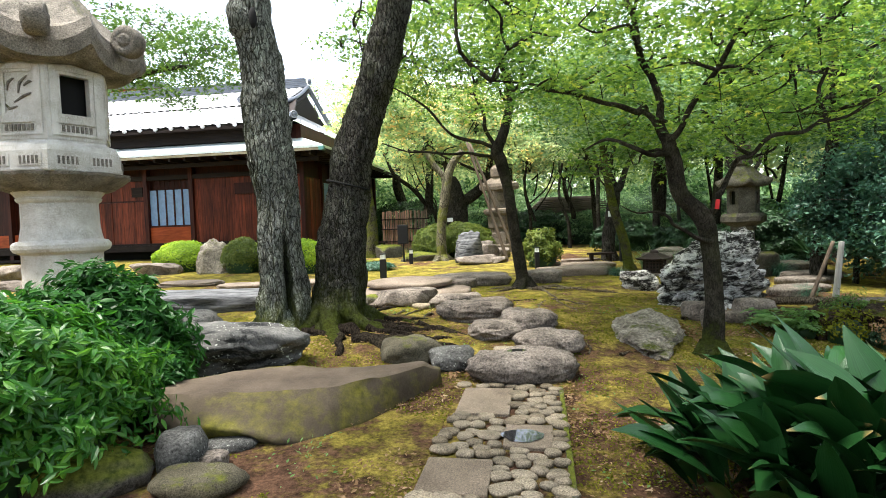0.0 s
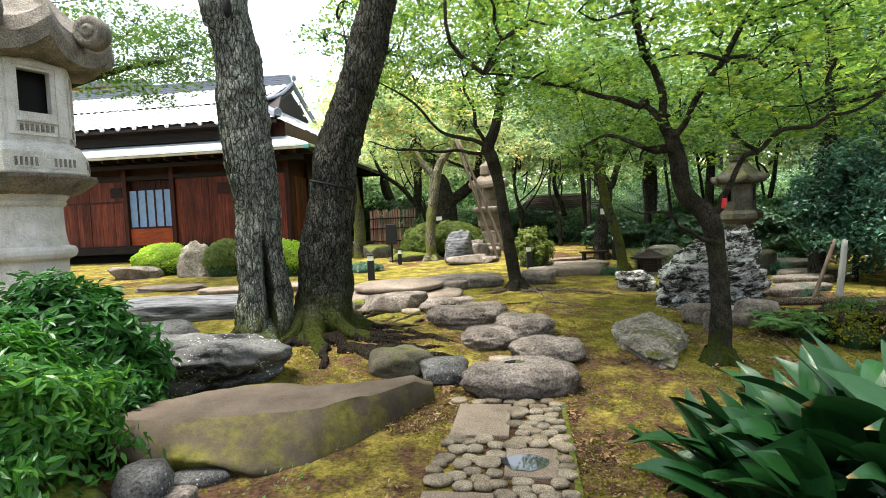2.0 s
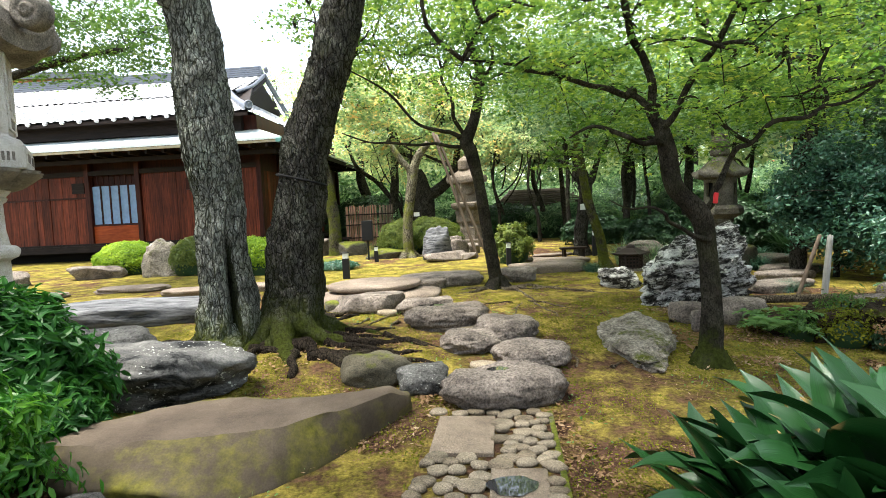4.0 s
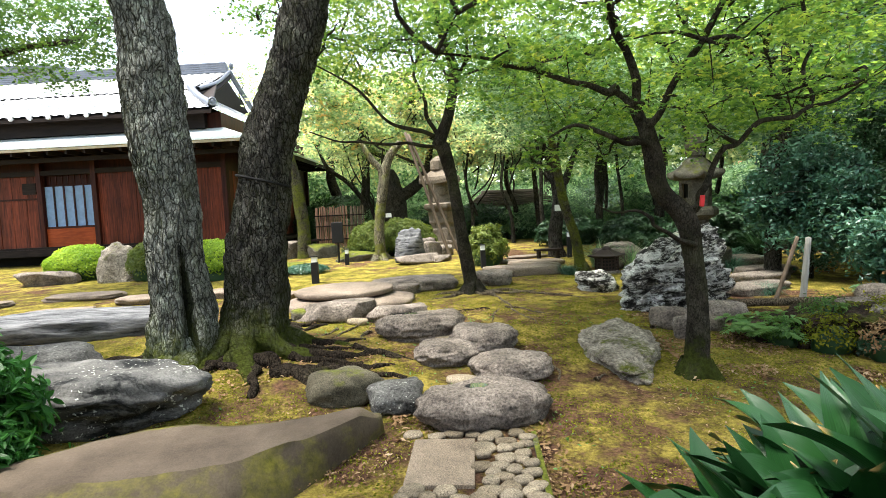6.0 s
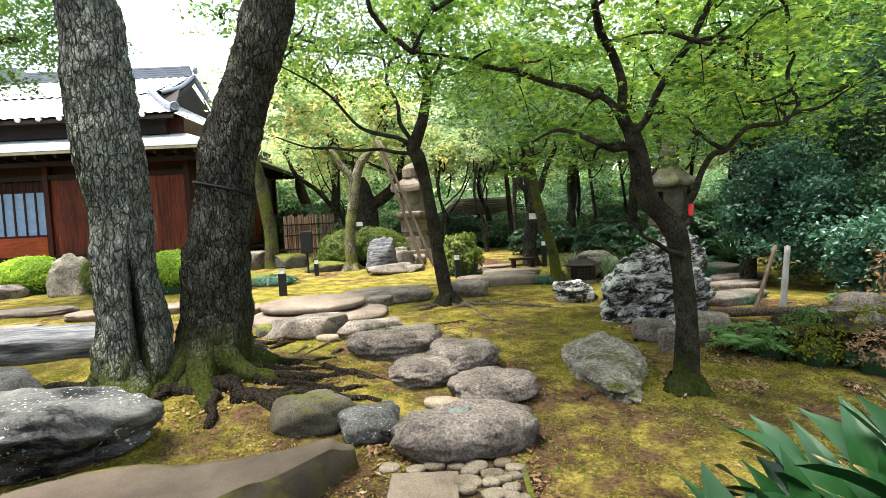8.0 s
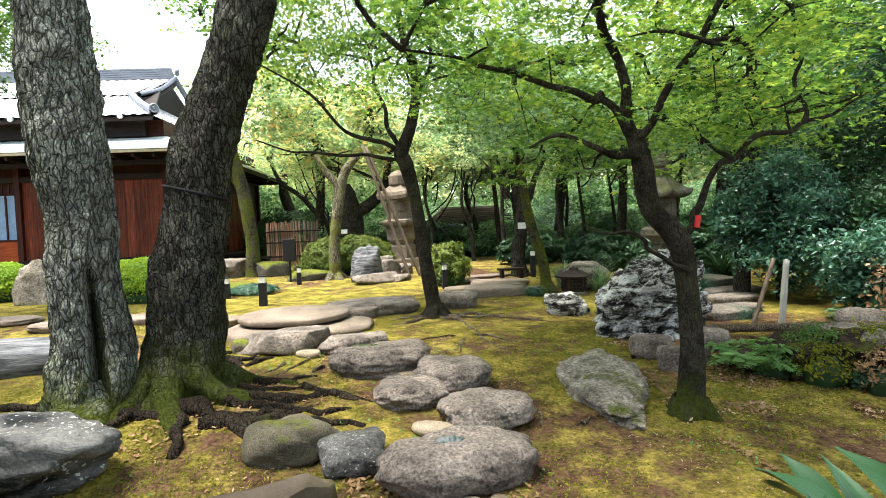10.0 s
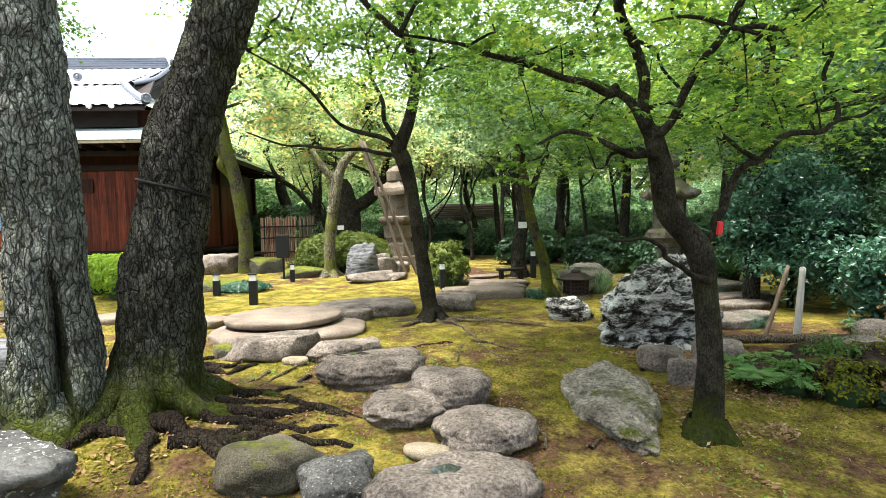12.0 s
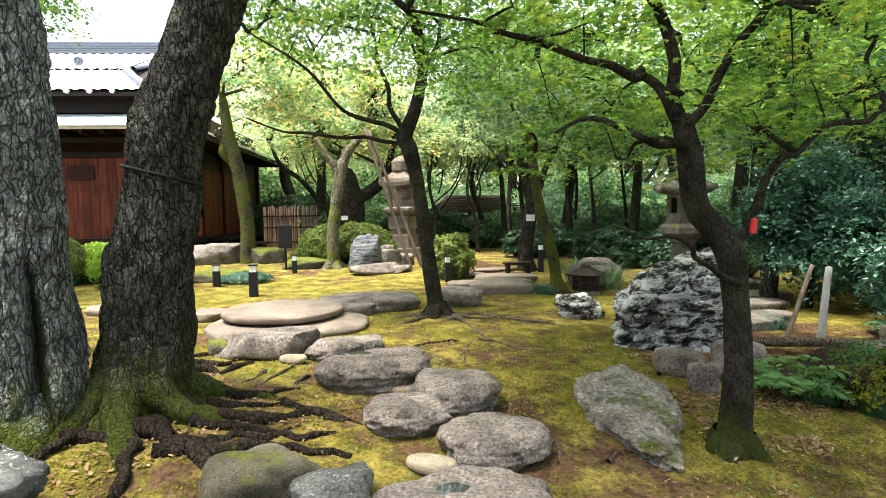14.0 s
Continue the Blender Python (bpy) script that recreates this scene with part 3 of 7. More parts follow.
# ---- ground ----
def build_ground():
    def axis(lo, hi, step, far):
        a = list(np.arange(lo, hi + step / 2, step))
        d = step
        while a[-1] < far:
            d *= 1.35
            a.append(a[-1] + d)
        d = step
        while a[0] > -far:
            d *= 1.35
            a.insert(0, a[0] - d)
        return a

    xs, ys = axis(-5, 6, 0.07, 600), axis(0.5, 13, 0.07, 600)
    vs = []
    for y in ys:
        for x in xs:
            near = 1.0 if -6 < x < 7 and -1 < y < 16 else 0.3
            b = noise.fractal(Vector((x * 1.3, y * 1.3, 0)), 0.8, 2.1, 3) * 0.018 + noise.noise(Vector((x * 7, y * 7, 3))) * 0.007
            vs.append((x, y, ground_z(x, y) + b * near))
    w = len(xs)
    fs = [(j * w + i, j * w + i + 1, (j + 1) * w + i + 1, (j + 1) * w + i) for j in range(len(ys) - 1) for i in range(w - 1)]
    ob = put("ground", mesh_of("ground", vs, fs, M_GROUND))
    tagged(ob, "mossy garden ground with bare brown soil patches", "ground", kind="structure")


build_ground()

# ---- stepping stones and boulders ----
STEP = "stepping stones through the moss"
BROWN = "rounded grey-brown stepping stone set in moss"
for x, y, w, d, h, seed, turn, lab in (
    (0.60, 4.62, 0.88, 0.56, 0.23, 11, 4, "large rounded stepping stone with a wet hollow on top"),
    (0.97, 5.30, 0.66, 0.52, 0.19, 12, -6, BROWN),
    (0.48, 5.72, 0.55, 0.48, 0.16, 13, 5, BROWN),
    (0.88, 5.98, 0.66, 0.60, 0.21, 14, -8, BROWN),
    (0.32, 6.48, 0.86, 0.62, 0.22, 15, 6, "broad stepping stone with a shallow wet hollow"),
    (0.10, 7.15, 0.68, 0.5, 0.18, 16, 3, BROWN),
):
    stone("stepping_stone", lab, x, y, w, d, h, seed, M_STONE, turn, "stepping stone", STEP, rough=0.19, square=2.4, flat=0.72, fine=0.045, sub=5)
for x, y, w, d, h, seed in ((0.56, 5.16, 0.30, 0.16, 0.07, 21), (0.52, 6.22, 0.26, 0.16, 0.05, 22), (-0.36, 7.0, 0.24, 0.16, 0.06, 23), (0.16, 6.4, 0.4, 0.2, 0.1, 24), (0.72, 5.62, 0.14, 0.1, 0.04, 25)):
    stone("packing_stone", "small round packing stone between stepping stones", x, y, w, d, h, seed, M_COBBLE, seed * 7, "stone", "packing stones", sub=3)
stone("edge_stone", "smooth olive-grey boulder beside the path", -0.38, 5.08, 0.56, 0.46, 0.21, 31, M_OLIVE, 8, flat=0.75, rough=0.2, square=2.2, facets=2)
stone("edge_stone", "angular dark grey stone beside the path", 0.03, 4.9, 0.43, 0.42, 0.17, 32, M_STONE_DARK, -5, square=2.8, flat=0.65, rough=0.2, facets=5, fine=0.06)
stone("rough_stone", "rugged grey stone at the foot of the round slab", -0.56, 7.3, 0.9, 0.5, 0.22, 33, M_STONE, 6, rough=0.2, square=3, facets=8)
stone("rough_stone", "small brown stone beside the round slab", -0.98, 7.35, 0.3, 0.24, 0.14, 34, M_STONE_MOSS, 6, sub=3)
stone("striated_slab", "long striated grey slab lying in the moss", -3.45, 7.45, 2.3, 1.0, 0.24, 35, M_SLATE, -4, square=4, flat=0.35, rough=0.1)
stone("dark_boulder", "large dark grey boulder with pale lichen spots", -2.3, 5.05, 1.95, 0.85, 0.37, 36, M_BOULDER, -10, square=2.2, flat=0.5, rough=0.22, facets=4, fine=0.07, sub=5)
stone("dark_boulder", "grey boulder behind the dark boulder", -2.9, 5.55, 1.1, 0.7, 0.36, 37, M_STONE_DARK, 5, square=2.8, flat=0.5, rough=0.16)
for x, y, w, d, h, seed in ((-5.1, 10.7, 1.25, 0.7, 0.1, 41), (-3.75, 9.85, 0.9, 0.6, 0.1, 42), (-6.5, 10.2, 1.0, 0.6, 0.1, 43), (-2.6, 10.0, 1.3, 0.6, 0.12, 44), (-1.75, 9.3, 0.7, 0.5, 0.12, 45), (-4.6, 9.0, 0.9, 0.5, 0.08, 46)):
    stone("flat_stone", "flat pinkish-brown stepping stone in the lawn", x, y, w, d, h, seed, M_DISC, seed * 3 % 20 - 10, "stepping stone", "flat stones on the lawn", square=3, flat=0.3)
stone("mossy_stone", "low green moss-covered stone at the path edge", -2.0, 2.9, 0.66, 0.46, 0.2, 51, M_MOUND, 8, flat=1.0, square=2.1)
stone("round_stone", "smooth dark rounded stone under the shrub", -1.6, 3.13, 0.27, 0.3, 0.21, 52, M_STONE_DARK, 0, flat=0.8, sub=3)
stone("small_stone", "small pale stone at the slab foot", -1.42, 3.12, 0.19, 0.14, 0.08, 53, M_STONE, 0, sub=3)
stone("flat_edge_stone", "flat brown stone edging the path", -1.38, 2.86, 0.5, 0.3, 0.09, 54, M_OLIVE, -4, sub=3)
stone("wedge_stone", "dark wedge stone under the long slab", -1.42, 3.36, 0.34, 0.2, 0.06, 55, M_STONE_DARK, 12, sub=3)
def craggy_boulder():
    """A long boulder half sunk in the moss: a high crested back that runs down to a narrow nose."""
    bm = stone_bm(0.98, 1.45, 0.44, 61, rough=0.26, square=2.4, flat=0.75, sub=6, fine=0.07, facets=12)
    for v in bm.verts:
        k = smooth(0.5, -0.85, v.co.y)
        v.co.x *= 1 - 0.42 * k
        if v.co.z > 0:
            v.co.z *= 1 - 0.42 * k
            bed = noise.fractal(Vector((v.co.x * 3, v.co.y * 2.2 + v.co.z * 4, v.co.z * 14)), 0.8, 2.1, 4)
            v.co += v.normal * 0.022 * bed
    ob = part("craggy_boulder", bm, M_CRAG, None, "", True)
    ob.location = (2.08, 5.76, ground_z(2.08, 5.76) - 0.1)
    ob.rotation_euler = (0, 0, radians(-15))
    tagged(ob, "long pale craggy boulder half sunk in moss", "stone")


craggy_boulder()
ob = stone("veined_rock", "large black and white veined ornamental rock", 3.52, 7.4, 1.38, 1.05, 1.02, 63, M_WHITE_ROCK, 10, "rock", rough=0.38, square=2.2, flat=1.2, fine=0.2, sub=6, facets=12)
for v in ob.data.vertices:
    # a leaning crest over a broad foot, hollowed low on the near side
    v.co.x = v.co.x * (1.12 - 0.35 * v.co.z) + 0.34 * (v.co.z - 0.35)
    v.co.y += 0.16 * math.exp(-((v.co.z - 0.12) / 0.16) ** 2) * smooth(0.1, -0.5, v.co.y)
stone("veined_rock", "small black and white veined rock beside iron lantern", 3.12, 8.75, 0.56, 0.45, 0.3, 64, M_WHITE_ROCK, 0, "rock", rough=0.3, fine=0.12)
for x, y, w, d, h, seed, lab in ((3.75, 6.62, 0.48, 0.4, 0.2, 65, "smooth grey stone beside the tree"), (3.0, 6.45, 0.4, 0.34, 0.2, 66, "smooth brown stone at the rock foot"), (3.35, 6.3, 0.32, 0.26, 0.12, 67, "small flat stone on dry leaves"), (2.95, 6.05, 0.25, 0.2, 0.22, 68, "small upright brown stone by the trunk"), (4.95, 6.2, 0.5, 0.4, 0.26, 69, "rounded grey stone at the bank"), (5.6, 6.5, 0.5, 0.4, 0.3, 70, "rounded grey stone at the bank")):
    stone("garden_stone", lab, x, y, w, d, h, seed, M_STONE, seed * 5, sub=3)
for x, y, w, d, h, seed in ((0.46, 9.75, 1.35, 0.9, 0.2, 71), (0.15, 9.35, 0.7, 0.5, 0.16, 72), (1.72, 9.85, 0.75, 0.6, 0.22, 73)):
    stone("low_boulder", "long low grey-brown stone across the lawn", x, y, w, d, h, seed, M_STONE, seed * 7 % 20 - 10, square=3, flat=0.4)
for x, y, w, d, h, seed in ((2.65, 10.75, 1.1, 0.6, 0.18, 74), (2.95, 11.3, 0.9, 0.6, 0.16, 75), (2.3, 11.7, 0.7, 0.5, 0.08, 76), (3.2, 12.2, 1.2, 0.6, 0.12, 77), (2.6, 12.9, 0.9, 0.5, 0.06, 78), (3.4, 13.6, 1.0, 0.5, 0.06, 79), (1.9, 10.9, 0.5, 0.35, 0.1, 80)):
    stone("far_stepping_stone", "flat stepping stone in the far lawn", x, y, w, d, h, seed, M_DISC, seed * 11 % 30 - 15, "stepping stone", "far stepping stones", square=3, flat=0.35, sub=3)
for x, y, w, d, h, seed in ((5.3, 8.1, 0.8, 0.4, 0.1, 81), (5.75, 8.7, 0.9, 0.45, 0.12, 82), (6.2, 9.2, 1.0, 0.5, 0.14, 83), (6.2, 10.1, 1.5, 0.8, 0.2, 84), (4.9, 7.75, 0.6, 0.4, 0.12, 85)):
    stone("side_step", "flat stone step of the side path", x, y, w, d, h, seed, M_STONE, 5, "step", "side path steps", square=3.5, flat=0.3, sub=3)
stone("upright_stone", "upright grey rock between clipped hedges", -5.73, 13.3, 0.8, 0.6, 0.85, 86, M_CRAG, 0, "rock", rough=0.25, flat=1.2, facets=8, fine=0.06)
stone("fan_rock", "blue-grey fan-shaped standing rock", 0.62, 14.0, 0.75, 0.4, 0.85, 87, M_SLATE, 14, "rock", rough=0.25, square=2.4, flat=1.2, facets=10, fine=0.08)
for x, y, w, d, h, seed in ((0.75, 13.75, 1.2, 0.5, 0.22, 88), (1.15, 14.6, 0.6, 0.5, 0.45, 89), (0.95, 15.2, 0.9, 0.6, 0.5, 90), (1.5, 15.0, 0.6, 0.4, 0.3, 91), (1.35, 13.9, 0.7, 0.4, 0.15, 92), (-0.7, 15.0, 1.3, 0.6, 0.25, 93), (-1.8, 16.2, 1.0, 0.7, 0.4, 94), (-3.0, 16.4, 1.7, 1.0, 0.5, 95), (-2.2, 13.2, 1.2, 0.7, 0.22, 96), (4.4, 10.9, 0.9, 0.7, 0.4, 97), (4.9, 11.8, 1.0, 0.8, 0.42, 98), (-7.2, 13.3, 1.2, 0.6, 0.3, 99), (-8.7, 12.5, 1.0, 0.7, 0.35, 100), (-10.2, 13.0, 1.3, 0.8, 0.4, 101), (-9.0, 11.0, 1.2, 0.8, 0.2, 102)):
    stone("garden_rock", "grey weathered garden rock in the moss", x, y, w, d, h, seed, M_STONE_MOSS if seed in (93, 94, 96) else M_STONE, seed * 13 % 40, "rock", "garden rocks", sub=4, facets=9, fine=0.07)


def long_ledge():
    """A long stone with a flat trodden top, a leaning front face and a hollow under its broad end."""
    bm = bmesh.new()
    nx, ny = 64, 26
    at = (0.0, 0.15, 0.3, 0.45, 0.63, 0.82, 0.95, 1.0)
    back = ((-2.12, -1.8, -1.52, -1.2, -0.83, -0.47, -0.2, -0.12), (3.82, 4.05, 4.3, 4.36, 4.3, 4.36, 4.5, 4.5))
    edge = ((-2.06, -1.75, -1.48, -1.2, -0.85, -0.5, -0.2, -0.09), (3.58, 3.62, 3.64, 3.67, 3.76, 4.02, 4.32, 4.44))
    foot = ((-1.95, -1.68, -1.42, -1.14, -0.82, -0.45, -0.18, -0.08), (3.42, 3.36, 3.34, 3.36, 3.54, 4.02, 4.36, 4.5))
    grid = []
    for i in range(nx + 1):
        s = i / nx
        row = []
        (bx, by), (ex, ey), (fx, fy) = (tuple(float(np.interp(s, at, c)) for c in side) for side in (back, edge, foot))
        base = ground_z(fx, fy)
        top = 0.365 - 0.06 * s - 0.06 * smooth(0.93, 1.0, s)
        lip = base + 0.09 * smooth(0.62, 0.3, s) + 0.02 * math.sin(9 * s)
        for j in range(ny + 1):
            if j <= 3:
                k = j / 3
                x, y, z = fx, fy + 0.2 * (1 - k) * smooth(0.62, 0.3, s), base - 0.1 + (lip - base + 0.1) * k
            elif j <= 13:
                k = (j - 3) / 10
                belly = 0.02 * math.sin(math.pi * k)
                x, y, z = fx + (ex - fx) * k, fy + (ey - fy) * k - belly, lip + (top - lip) * k
            else:
                k = (j - 13) / (ny - 13)
                x, y = ex + (bx - ex) * k, ey + (by - ey) * k
                z = top + 0.012 * math.sin(k * 3) - 0.16 * smooth(0.93, 1.0, k)
            nz = noise.fractal(Vector((x * 2.6, y * 2.6, z * 2.6)), 0.9, 2.1, 5)
            face = 1.0 if j < 13 else 0.35
            row.append(bm.verts.new((x + 0.015 * nz, y + 0.045 * nz * face, z + 0.016 * nz)))
        grid.append(row)
    for i in range(nx):
        for j in range(ny):
            bm.faces.new((grid[i][j], grid[i + 1][j], grid[i + 1][j + 1], grid[i][j + 1]))
    under = [[g[0], g[-1]] for g in grid]
    for a, b in zip(under, under[1:]):
        bm.faces.new((a[0], a[1], b[1], b[0]))
    bm.faces.new(grid[0])
    bm.faces.new(grid[-1][::-1])
    bmesh.ops.recalc_face_normals(bm, faces=bm.faces)
    for a, b in zip(grid, grid[1:]):
        e = bm.edges.get((a[13], b[13]))
        if e:
            e.smooth = False
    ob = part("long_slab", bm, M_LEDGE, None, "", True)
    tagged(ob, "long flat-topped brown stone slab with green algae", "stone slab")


long_ledge()


def round_slab():
    x, y = -0.62, 8.85
    z = ground_z(x, y) - 0.035
    base = part("base_stone", stone_bm(1.75, 1.25, 0.24, 5, rough=0.08, square=3, flat=0.3), M_DISC, None, "", True)
    base.location = (-0.55, 8.6, z - 0.03)
    tagged(base, "wide low base stone under the round slab", "stone slab")
    bm = lathe_bm([(0.6, -0.02), (0.655, 0.0), (0.69, 0.012), (0.7, 0.03), (0.7, 0.062), (0.692, 0.074), (0.66, 0.08), (0.3, 0.083), (0.05, 0.083)], 72)
    for v in bm.verts:
        v.co += Vector((1, 1, 0.25)) * 0.012 * noise.noise(v.co * 3)
    ob = part("round_slab", bm, M_DISC, None, "", True)
    ob.location = (x, y, z + 0.155)
    tagged(ob, "large round flat millstone slab on a base stone", "millstone")


round_slab()


# ---- paved path ----
def path_point(a, b):
    """Across a and along b of the path, from its middle near the slabs."""
    return 0.30 + 0.985 * a + 0.174 * b, 3.40 - 0.174 * a + 0.985 * b


PATH_TURN = -math.atan2(0.174, 0.985)
path_root = thing("paved_path", "stone-paved path of slabs and round cobbles", "path", path_point(0, 0) + (0.0,), "", PATH_TURN)
tagged(path_root, kind="structure")
PATH_Z = 0.1
bed = box_bm(-0.40, 0.40, -3.6, 0.98, 0.0, PATH_Z - 0.005)
part("bed", bed, M_GROUND, path_root)
part("edging", box_bm(0.385, 0.42, -3.6, 0.98, 0.0, PATH_Z + 0.012, 0.006), M_STONE_MOSS, path_root, "narrow mossy edging strip")
SLABS = [(-0.16, 0.585, 0.38, 0.58), (-0.2, -0.62, 0.37, 0.40), (0.17, -0.06, 0.3, 0.36), (0.15, -1.3, 0.36, 0.4), (-0.18, -2.1, 0.36, 0.4)]
for a, b, w, d in SLABS:
    bm = box_bm(a - w / 2, a + w / 2, b - d / 2, b + d / 2, PATH_Z - 0.05, PATH_Z + 0.018, 0.008)
    part("slab", bm, M_SLAB, path_root, "square-cut brown paving slab")
rng = np.random.default_rng(5)
cobbles = []
for _ in range(14000):
    a, b = rng.uniform(-0.37, 0.36), rng.uniform(-3.0, 0.96)
    if any(abs(a - s[0]) < s[2] / 2 + 0.035 and abs(b - s[1]) < s[3] / 2 + 0.035 for s in SLABS):
        continue
    r = rng.uniform(0.04, 0.078) if a < 0.1 else rng.uniform(0.036, 0.062)
    if all((a - c[0]) ** 2 + ((b - c[1]) * 1.15) ** 2 > (0.94 * (r + c[2])) ** 2 for c in cobbles):
        cobbles.append((a, b, r))
    if len(cobbles) > 270:
        break
cob_meshes = []
for k in range(8):
    bm = stone_bm(2.1, 1.8, 1.0, 200 + k, rough=0.22, square=2.8, flat=0.45, sub=2, fine=0.02)
    me = bpy.data.meshes.new("cobble")
    for f in bm.faces:
        f.smooth = True
    bm.to_mesh(me)
    bm.free()
    me.materials.append(M_COBBLE)
    cob_meshes.append(me)
for k, (a, b, r) in enumerate(cobbles):
    ob = put("cobble", cob_meshes[k % 8], path_root)
    ob.location = (a, b, PATH_Z + rng.uniform(-0.008, 0.006))
    ob.scale = (r * rng.uniform(1.0, 1.2), r * rng.uniform(0.9, 1.05), 0.042)
    ob.rotation_euler = (0, 0, rng.uniform(-0.5, 0.5))


def puddle(name, label, x, y, z, rx, ry, seed):
    bm = bmesh.new()
    vs = []
    for k in range(40):
        a = 2 * math.pi * k / 40
        q = 1 + 0.3 * noise.noise(Vector((math.cos(a) * 1.3 + seed, math.sin(a) * 1.3, seed)))
        vs.append(bm.verts.new((rx * q * math.cos(a), ry * q * math.sin(a), 0)))
    bm.faces.new(vs)
    ob = part(name, bm, M_WATER)
    ob.location = (x, y, z)
    return tagged(ob, label, "puddle")


px, py = path_point(0.13, -0.08)
puddle("puddle", "thin film of rain water on a paving slab", px, py, PATH_Z + 0.0225, 0.125, 0.1, 2)


# ---- trees ----
def grow(base_pts, base_r, rng, crown, n_limbs, n_sprays, spray_r, per, leaf, shape, material, bark, name, label, sides=14, wobble=0.14, flat=0.1, branches=(), category="tree", roots=0, limb_r=None, droop=0.25, spread=0.5, twigs=True, bark_depth=0.0, cleft=None):
    """A tree: trunk along base_pts, limbs into an uneven crown (x, y, z, rx, ry, rz), twigs and layered sprays of leaves."""
    root = thing(name, label, category, tuple(base_pts[0]))
    o = Vector(base_pts[0])
    pts = [Vector(p) - o for p in base_pts]
    runs = [((pts, base_r), dict(sides=sides, wobble=wobble, seed=rng.uniform(0, 9), sub=20 if bark_depth else 7, bark=bark_depth, cleft=cleft))]
    root_runs = []
    for k in range(roots):
        a = 2 * math.pi * (k + rng.uniform(-0.3, 0.3)) / roots
        r0 = base_r[0]
        root_runs.append((([(math.cos(a) * r0 * 0.3, math.sin(a) * r0 * 0.3, 0.22), (math.cos(a) * r0 * 1.0, math.sin(a) * r0 * 1.0, 0.09), (math.cos(a) * r0 * 2.2, math.sin(a) * r0 * 2.2, -0.06)], [r0 * 0.55, r0 * 0.4, r0 * 0.16]), dict(sides=8, wobble=0.2, seed=k, sub=3)))
    put("trunk", tube_mesh("trunk", runs, bark), root)
    for run in root_runs:
        put("root", tube_mesh("root", [run], bark), root)
    tips = []
    for b_pts, b_r in branches:
        q = [Vector(p) - o for p in b_pts]
        bent, thick = [q[0]], [b_r[0]]
        for i in range(len(q) - 1):
            d = (q[i + 1] - q[i]).length * 0.09
            bent += [q[i].lerp(q[i + 1], 0.5) + Vector(rng.normal(0, d, 3)), q[i + 1]]
            thick += [(b_r[i] + b_r[i + 1]) / 2 * rng.uniform(0.85, 1.1), b_r[i + 1]]
        q, b_r = bent, thick
        put("branch", tube_mesh("branch", [((q, b_r), dict(sides=8, wobble=0.12, seed=rng.uniform(0, 9), sub=5))], bark), root)
        tips += q[1:]
    if not crown:
        return root
    c = Vector(crown[:3]) - o
    rad = Vector(crown[3:6])
    sprays = []
    while len(sprays) < n_sprays:
        v = Vector(rng.uniform(-1, 1, 3))
        q = v.length
        if q > 1 or q < 0.25:
            continue
        lump = noise.noise(v * 2.3 + Vector((float(c.x), float(o.y), float(o.x))))
        if q > 0.8 + 0.35 * lump:
            continue
        sprays.append((c.x + v.x * rad.x, c.y + v.y * rad.y, c.z + v.z * rad.z, spray_r * rng.uniform(0.6, 1.3)))
    heads = [pts[-1], *tips]
    limbs = []
    order = rng.permutation(len(sprays))
    lr = limb_r or base_r[-1] * 0.55
    for k in order[:n_limbs]:
        end = Vector(sprays[k][:3])
        st = min(heads, key=lambda h: (h - end).length + 0.6 * max(0, h.z - end.z))
        mid = st.lerp(end, 0.5) + Vector((rng.normal(0, 0.12), rng.normal(0, 0.12), 0.12 * (end - st).length))
        d = (end - st).length * 0.07
        a1, a2 = st.lerp(mid, 0.5) + Vector(rng.normal(0, d, 3)), mid.lerp(end, 0.5) + Vector(rng.normal(0, d, 3))
        limbs.append((([st, a1, mid, a2, end], [lr, lr * 0.8, lr * 0.6, lr * 0.4, lr * 0.2]), dict(sides=6, wobble=0.15, seed=k, sub=3)))
        heads += [mid, end]
    if twigs:
        for k in order[n_limbs:n_limbs * 5]:
            end = Vector(sprays[k][:3])
            st = min(heads, key=lambda h: (h - end).length)
            limbs.append((([st, st.lerp(end, 0.5) + Vector((0, 0, 0.05)), end], [lr * 0.3, lr * 0.2, lr * 0.08]), dict(sides=4, sub=2)))
    if limbs:
        tagged(put("branchwork", tube_mesh("branchwork", limbs, bark), root), kind="stuff")
    cen = spray_points(sprays, per, rng, flat, droop)
    sz = leaf * rng.uniform(0.7, 1.25, len(cen))
    tagged(put("crown", leaf_mesh("crown", cen, leaf_normals(len(cen), rng, spread), sz, shape, material, rng), root), kind="stuff")
    return root


R = np.random.default_rng(7)
# the pair of old trunks beside the path
t1 = grow([(-1.80, 5.95, 0.2), (-1.79, 5.92, 0.5), (-1.79, 5.9, 0.8), (-1.80, 5.88, 1.31), (-1.83, 5.85, 1.9), (-1.87, 5.85, 2.5), (-1.89, 5.85, 2.95), (-1.94, 5.85, 3.45), (-2.05, 5.8, 4.6), (-2.3, 5.7, 6.4)],
          [0.37, 0.31, 0.265, 0.22, 0.215, 0.23, 0.22, 0.205, 0.17, 0.1], R, (-2.6, 4.6, 8.0, 2.6, 2.4, 1.5), 10, 30, 0.5, 50, 0.09, DIAMOND, M_LEAF_MID, M_BARK_1,
          "old_tree", "old tree trunk with pale lichened bark and mossy foot", sides=150, wobble=0.2, roots=6, bark_depth=0.045, cleft=(-1.12, 0.2, 0.15, 0.8))
